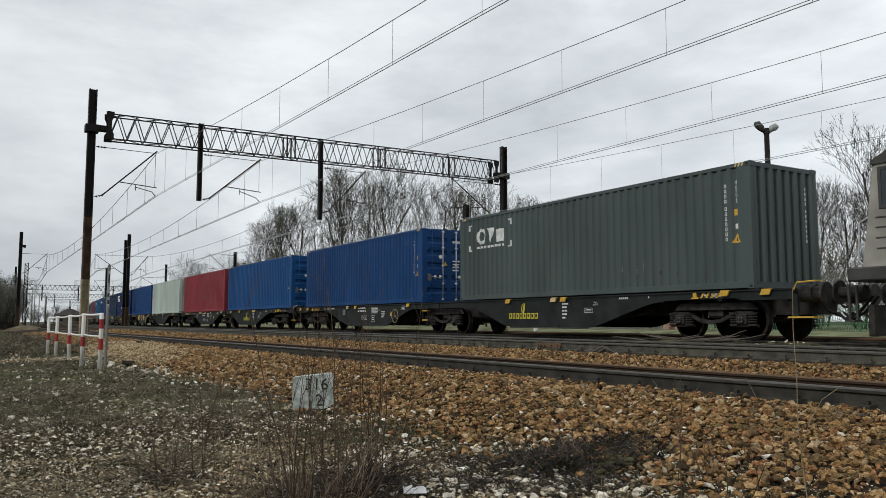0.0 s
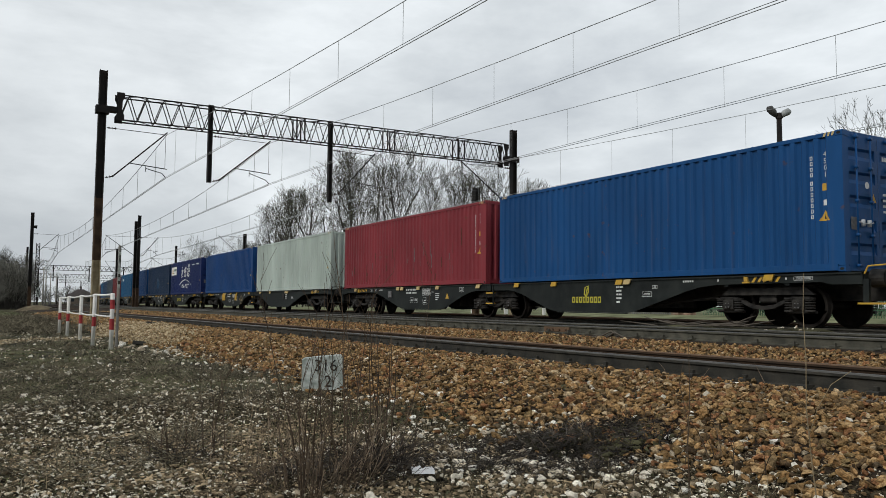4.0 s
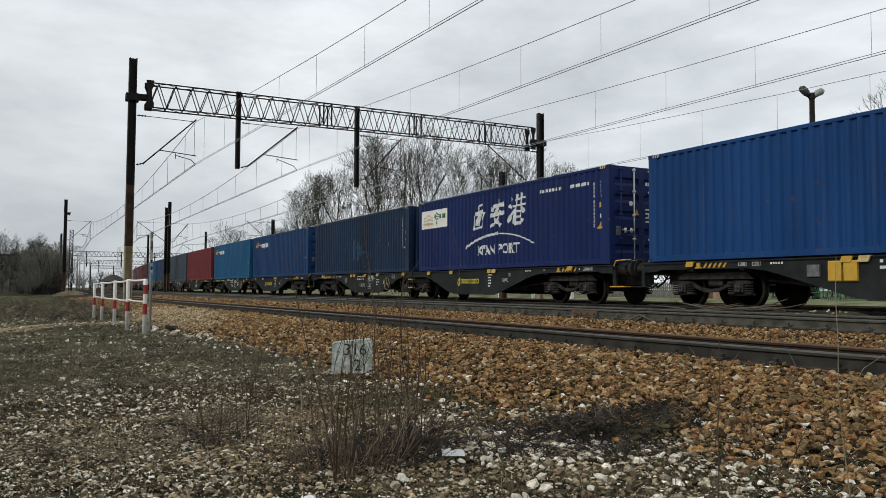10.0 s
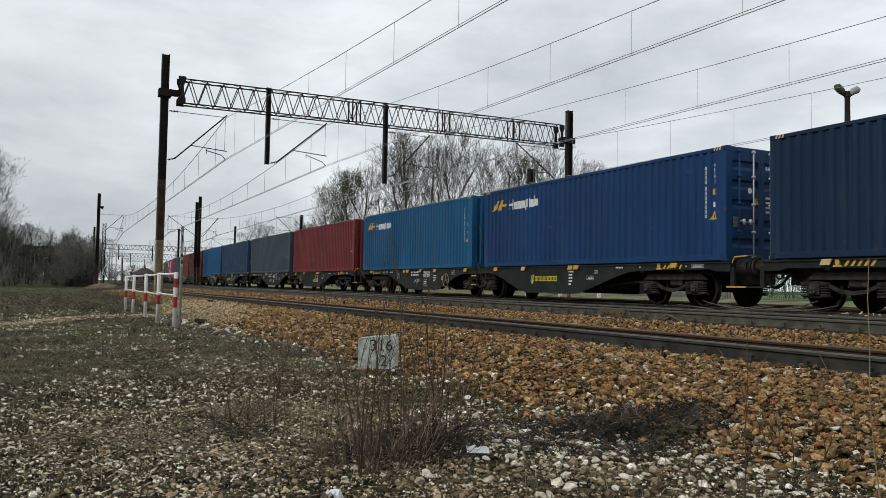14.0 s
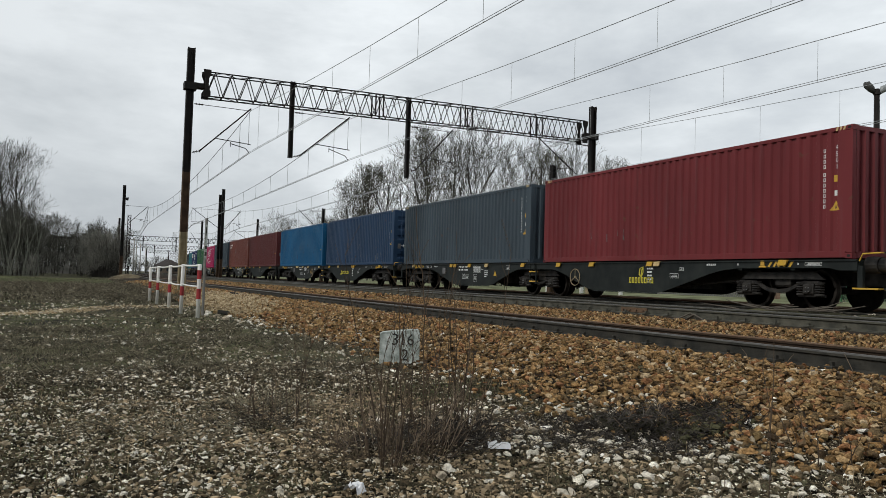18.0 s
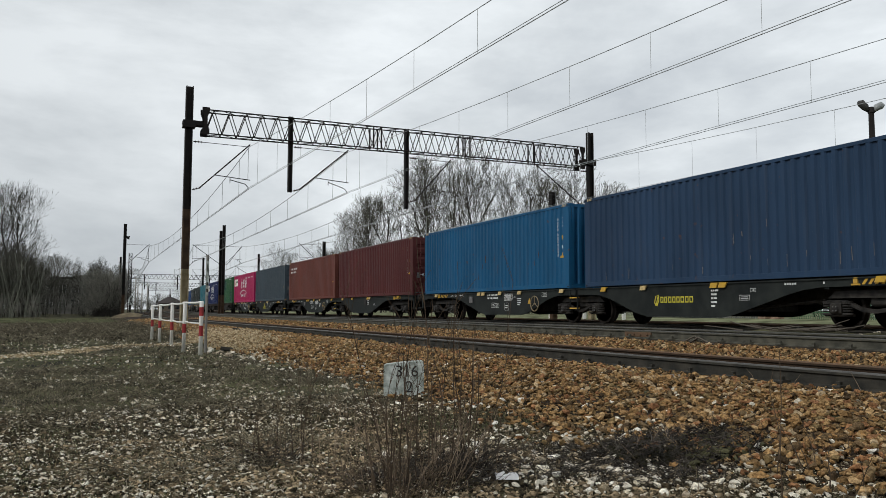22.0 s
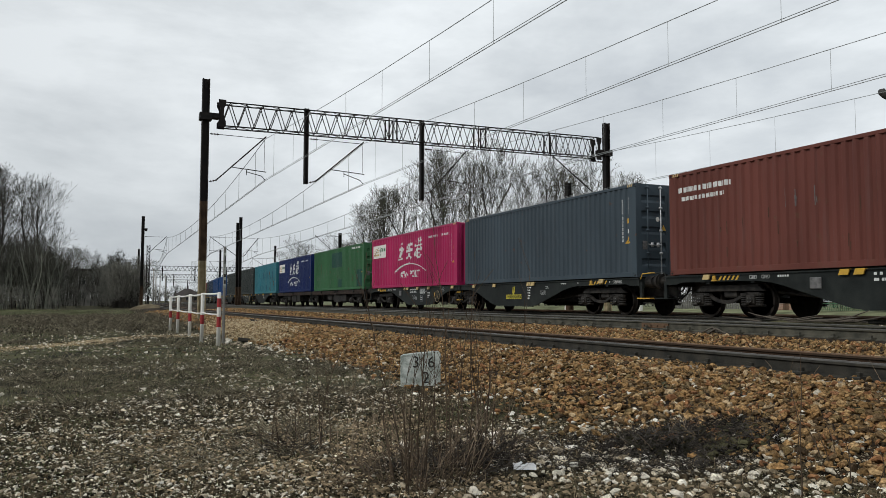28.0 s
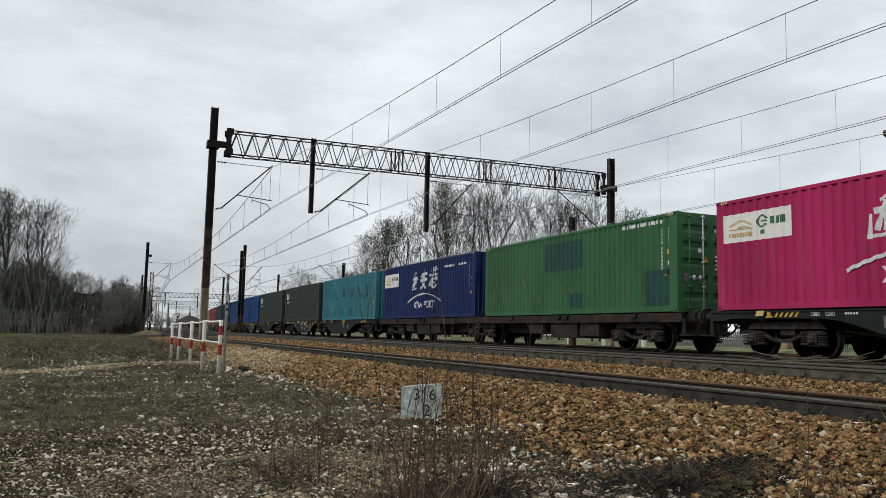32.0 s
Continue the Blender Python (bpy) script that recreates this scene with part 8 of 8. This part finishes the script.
tangle(2.00, 4.04, 0.32, 0.22, 0.18, 300, "dark dead stalks at the foot of a small bush", 5, BRAMBLE, 0.0024)
tangle(3.52, 4.06, 0.66, 0.50, 0.15, 2500, "dark heap of dead brambles on the ballast", 6, BRAMBLE, 0.0030, (0.03, 0.13))
tangle(3.55, 4.00, 0.50, 0.40, 0.20, 60, "thin grey canes over a heap of dead brambles", 66, TWIG_PALE, 0.0024)
for k, (x, y, r) in enumerate(((3.05, 4.35, 0.34), (2.75, 4.55, 0.30), (2.62, 4.05, 0.26), (2.95, 3.85, 0.28), (2.45, 3.72, 0.24), (2.78, 3.45, 0.26), (3.15, 3.50, 0.22))):
    tangle(x, y, r * 1.25, r * 0.8, 0.055, int(1500 * r), "thin black mat of dead runners on pale gravel", 80 + k, BRAMBLE, 0.0024, (0.015, 0.07))


def dry_stalk(points, thick, mat, label, twig=()):
    """One bare upright stalk, thinner towards its tip."""
    base = Vector(points[0])
    pts = [Vector(p) - base for p in points]
    tubes = [(pts, [thick * (1 - 0.6 * i / (len(pts) - 1)) for i in range(len(pts))])]
    if twig:
        tubes.append(([Vector(p) - base for p in twig], [thick * 0.5] * len(twig)))
    ob = new("dry_stalk", wood_mesh("dry_stalk", tubes, 5, mat))
    ob.matrix_basis = Matrix.Translation(base)
    tagged(ob, label, "dry stalk", group="dry stalks")


dry_stalk(((3.083, 2.09, surface(3.083, 2.09) - 0.01), (3.066, 2.11, -0.25), (3.058, 2.126, -0.01), (3.061, 2.124, 0.20), (3.055, 2.128, 0.40), (3.059, 2.124, 0.577)), 0.0032, STRAW, "single tall pale dry stalk with a side twig", ((3.062, 2.12, -0.12), (3.085, 2.09, 0.0), (3.12, 2.05, 0.10), (3.17, 1.99, 0.16)))
dry_stalk(((2.572, 2.35, surface(2.572, 2.35) - 0.01), (2.58, 2.345, -0.30), (2.576, 2.347, -0.17), (2.585, 2.34, 0.06), (2.583, 2.34, 0.272)), 0.0034, TWIG, "single tall dark dry stalk")
dry_stalk(((6.22, 5.92, -0.33), (6.20, 5.95, -0.23), (6.16, 5.99, -0.16)), 0.004, TWIG_PALE, "short grey dry stalk leaning at the rail")
dry_stalk(((6.20, 5.48, -0.33), (6.23, 5.44, -0.24), (6.26, 5.41, -0.18)), 0.004, TWIG_PALE, "short grey dry stalk leaning at the rail")
dry_stalk(((6.20, 4.69, -0.33), (6.17, 4.74, -0.20), (6.13, 4.78, -0.08)), 0.004, TWIG_PALE, "short grey dry stalk leaning at the rail")
dry_stalk(((3.46, 3.18, surface(3.46, 3.18) - 0.01), (3.48, 3.16, -0.25), (3.45, 3.2, 0.0), (3.47, 3.18, 0.12)), 0.003, TWIG, "thin dry stalk at the foot of the ballast")
twiggy_bush(3.75, 3.0, 0.42, 0.45, 9, "sparse dry twigs at the foot of the ballast", 19, TWIG, 2)
for k, (x, y, h, s, n) in enumerate(((1.17, 5.5, 0.26, 0.2, 10), (0.63, 10.3, 0.34, 0.5, 26), (1.8, 10.8, 0.34, 0.5, 26), (-0.3, 7.4, 0.22, 0.4, 16), (2.13, 7.3, 0.45, 0.4, 16), (0.96, 12.1, 0.35, 0.6, 30), (0.15, 8.6, 0.22, 0.4, 18), (1.03, 7.7, 0.3, 0.3, 10), (-0.84, 12.7, 0.3, 0.6, 26), (0.46, 4.6, 0.2, 0.3, 10), (2.6, 9.6, 0.5, 0.3, 10), (-2.6, 16, 0.4, 0.6, 30))):
    twiggy_bush(x, y, h, s, n, "small dark clump of dead weed stalks", 20 + k, WEED, 2, 0.0026)
    tangle(x, y, s * 2.2, s * 1.6, 0.07, 220 + int(420 * s), "low dark mat of dead creeping weeds", 60 + k, WEED, 0.0028)
for k in range(16):
    x, y = rng.uniform(-6, 2.4), rng.uniform(9, 30)
    if abs(y - path_line(x)) > 1.3:
        tangle(x, y, rng.uniform(0.5, 1.3), rng.uniform(0.4, 0.9), rng.uniform(0.05, 0.12), 320, "low dark mat of dead creeping weeds", 200 + k, WEED, 0.005)
# heaps of dead undergrowth beyond the trodden path
for k in range(20):
    x, y = rng.uniform(-4.5, 2.6), rng.uniform(25, 50)
    tangle(x, y, rng.uniform(0.8, 1.7), rng.uniform(1.2, 3.0), rng.uniform(0.14, 0.32), 520, "low grey heap of dead undergrowth", 300 + k, WEED, 0.008, (0.15, 0.5))


def litter():
    g = np.random.default_rng(77)
    s = Shape()
    n, m = 9, 6
    for j in range(m):
        for i in range(n):
            s.v.append((-0.075 + 0.15 * i / (n - 1), -0.045 + 0.09 * j / (m - 1), 0.012 + 0.02 * g.random()))
    for j in range(m - 1):
        for i in range(n - 1):
            a = j * n + i
            s.f.append((a, a + 1, a + n + 1, a + n))
    for k in range(n):
        for row in (0, m - 1):
            s.v[row * n + k] = (*s.v[row * n + k][:2], 0.002)
    solid("plastic_scrap", s, PLASTIC, "small crumpled white plastic scrap beside the bush", "litter", m=pose(1.035, 3.10, surface(1.035, 3.10) + 0.014, 8, 0, 40) @ Matrix.Diagonal((0.5, 0.8, 1.3, 1)))
    solid("plastic_scrap", s, PLASTIC, "crumpled white plastic scrap on the gravel", "litter", m=pose(2.035, 3.66, surface(2.035, 3.66) + 0.018, 0, 0, -25) @ Matrix.Diagonal((0.8, 0.75, 1.2, 1)))
    for x, y, turn, ln in ((3.12, 18.6, 72, 1.1), (5.0, 27.5, 66, 1.3)):
        solid("timber_plank", Shape().box(-ln / 2, ln / 2, -0.11, 0.11, -0.03, 0.05, 0.01), RAIL_SIDE, "dark weathered timber plank on the ballast slope", "plank", m=pose(x, y, surface(x, y) + 0.015, 6, 5, turn))
    r2 = random.Random(12)
    for cx, cy, rx, ry, rise in ((12.35, 10.6, 0.75, 2.6, 0.25), (13.4, 9.4, 0.6, 1.5, 0.24)):
        heap = Shape()
        for j in range(19):
            for i in range(11):
                u, v = (i - 5) / 5, (j - 9) / 9
                heap.v.append((u * rx, v * ry, max(-0.05, rise * (1 - u * u) * (1 - v * v)) + 0.035 * noise.noise((i * 0.9, j * 0.9, cx))))
        for j in range(18):
            for i in range(10):
                q = j * 11 + i
                heap.f.append((q, q + 1, q + 12, q + 11))
        solid("earth_mound", heap, SOIL, "low mound of dark earth between the tracks", "mound", m=pose(cx, cy, surface(cx, cy)), smooth=True)
    spots = np.array([(x, y, surface(x, y) + 0.24 * (1 - ((x - 13.4) / 0.6) ** 2) * (1 - ((y - 9.4) / 1.5) ** 2)) for x, y in ((13.4 + r2.uniform(-0.5, 0.5), 9.4 + r2.uniform(-1.3, 1.3)) for _ in range(40))])
    scatter("pale_stones", spots, np.array([r2.uniform(0.012, 0.04) for _ in spots]), LIMESTONE, "pale lumps of rubble between the tracks", "stones", 71, 0.0, 0.4)
    for k in range(22):
        x, y = 12.3 + r2.gauss(0, 0.22), r2.uniform(9.6, 12.0)
        d = Vector((r2.uniform(-0.5, 0.5), r2.choice((-1, 1)), 0.04)).normalized()
        pts = [Vector((0, 0, 0.0))]
        for _ in range(5):
            d = (d + Vector((r2.uniform(-1, 1), r2.uniform(-1, 1), r2.uniform(-0.4, 0.3))) * 0.2).normalized()
            q = pts[-1] + d * r2.uniform(0.08, 0.26)
            q.z = max(0.0, q.z)
            pts.append(q)
        top = surface(x, y) + max(0.0, 0.25 * (1 - ((x - 12.35) / 0.75) ** 2) * (1 - ((y - 10.6) / 2.6) ** 2))
        solid("fallen_branch", Shape().tube(pts, [0.019, 0.018, 0.016, 0.013, 0.010, 0.006], 6), TWIG_GREY, "fallen bare grey branch on a mound between the tracks", "branch", group="fallen branches", m=pose(x, y, top + 0.015), smooth=True)
    for x, y, pts in ((9.90, 11.3, ((0, 0, 0), (0.0, -0.25, 0.03), (0.02, -0.5, 0.13), (0.03, -0.62, 0.02))), (9.88, 10.9, ((0, 0, 0.0), (0.02, -0.2, 0.11), (0.03, -0.45, 0.02), (0.02, -0.6, 0.0)))):
        solid("fallen_branch", Shape().tube([Vector(p) for p in pts], [0.018, 0.017, 0.014, 0.010], 6), TWIG_GREY, "bent bare stick lying against the rail", "branch", group="fallen branches", m=pose(x, y, surface(x, y) + 0.03), smooth=True)
    mound = Shape()
    for j in range(9):
        for i in range(13):
            a, b = (i - 6) / 6, (j - 4) / 4
            mound.v.append((a * 2.0, b * 2.0, max(-0.1, 0.6 * (1 - a * a - b * b)) + 0.1 * noise.noise((i, j, 2))))
    for j in range(8):
        for i in range(12):
            a = j * 13 + i
            mound.f.append((a, a + 1, a + 14, a + 13))
    solid("ballast_mound", mound, DUST, "low mound of dusty tan ballast beside the line", "mound", m=pose(4.6, 84, -0.5), smooth=True)


litter()


# ---- small pieces of the tracks and the ground ----
def lay_pieces():
    sleeper = Shape().prism([(-1.25, -0.02), (1.25, -0.02), (1.22, 0.10), (-1.22, 0.10)], -0.13, 0.13).mesh("sleeper")
    sleeper.materials.append(SLEEPER)
    clip = Shape().box(-0.06, 0.06, -0.05, 0.05, 0, 0.035, 0.008).box(-0.02, 0.02, -0.02, 0.02, 0.03, 0.07).mesh("rail_clip")
    clip.materials.append(RAIL_SIDE)
    for key, y0, y1 in (("first", 0, 30), ("second", 4, 30), ("third", 4, 30)):
        line, top, cant = TRACKS[key]
        track = BUILT_TRACKS[key]
        y = y0
        while y < y1:
            ob = new("sleeper", sleeper)
            ob.parent = track
            ob.matrix_basis = pose(line(y), y, top - (0.265 if key == "first" else 0.33))
            if key != "third":
                ob = new("rail_clip", clip)
                ob.parent = track
                ob.matrix_basis = pose(line(y) - 0.7525 - 0.09, y, top - 0.158)
                if key == "second":
                    ob.material_slots[0].link = "OBJECT"
                    ob.material_slots[0].material = RAIL_DUSTY
            y += 0.62
    line, top, cant = TRACKS["second"]
    plate = Shape().box(-0.015, 0.015, -0.4, 0.4, 0.03, 0.125, 0.004)
    for k in range(4):
        plate.tube([(-0.045, -0.3 + k * 0.2, 0.078), (0.0, -0.3 + k * 0.2, 0.078)], 0.018, 6)
    part("fishplate", plate, RAIL_RUST, BUILT_TRACKS["second"], "bolted rail joint plate", at=pose(line(12.5) - 0.7525 - 0.025, 12.5, top - 0.1635))
    # the stones nearest the camera, each a piece of its own
    g = random.Random(4)
    kinds = []
    for mat, tag in ((BALLAST_SINGLE, "b"), (WHITE_SINGLE, "w")):
        row = []
        for w, f in zip(ROCKS[:7], ROCK_FACES):
            me = bulk_mesh("stone", w, f, mat)
            row.append(me)
        kinds.append(row)
    bed = bpy.data.objects["ballast_bed"]
    soil = bpy.data.objects["ground"]
    for owner, row, n, box, lo, hi in ((bed, kinds[0], 290, (4.0, 5.9, 2.4, 5.5), 0.035, 0.055), (soil, kinds[1], 290, (1.2, 4.2, 2.5, 5.0), 0.010, 0.024)):
        for _ in range(n):
            x, y = g.uniform(*box[:2]), g.uniform(*box[2:])
            s = g.uniform(lo, hi)
            ob = new("stone", g.choice(row))
            ob.parent = owner
            ob.matrix_basis = pose(x, y, surface(x, y) + s * 0.35, g.gauss(0, 18), g.gauss(0, 18), g.uniform(0, 360)) @ Matrix.Scale(s, 4)


lay_pieces()


motions()
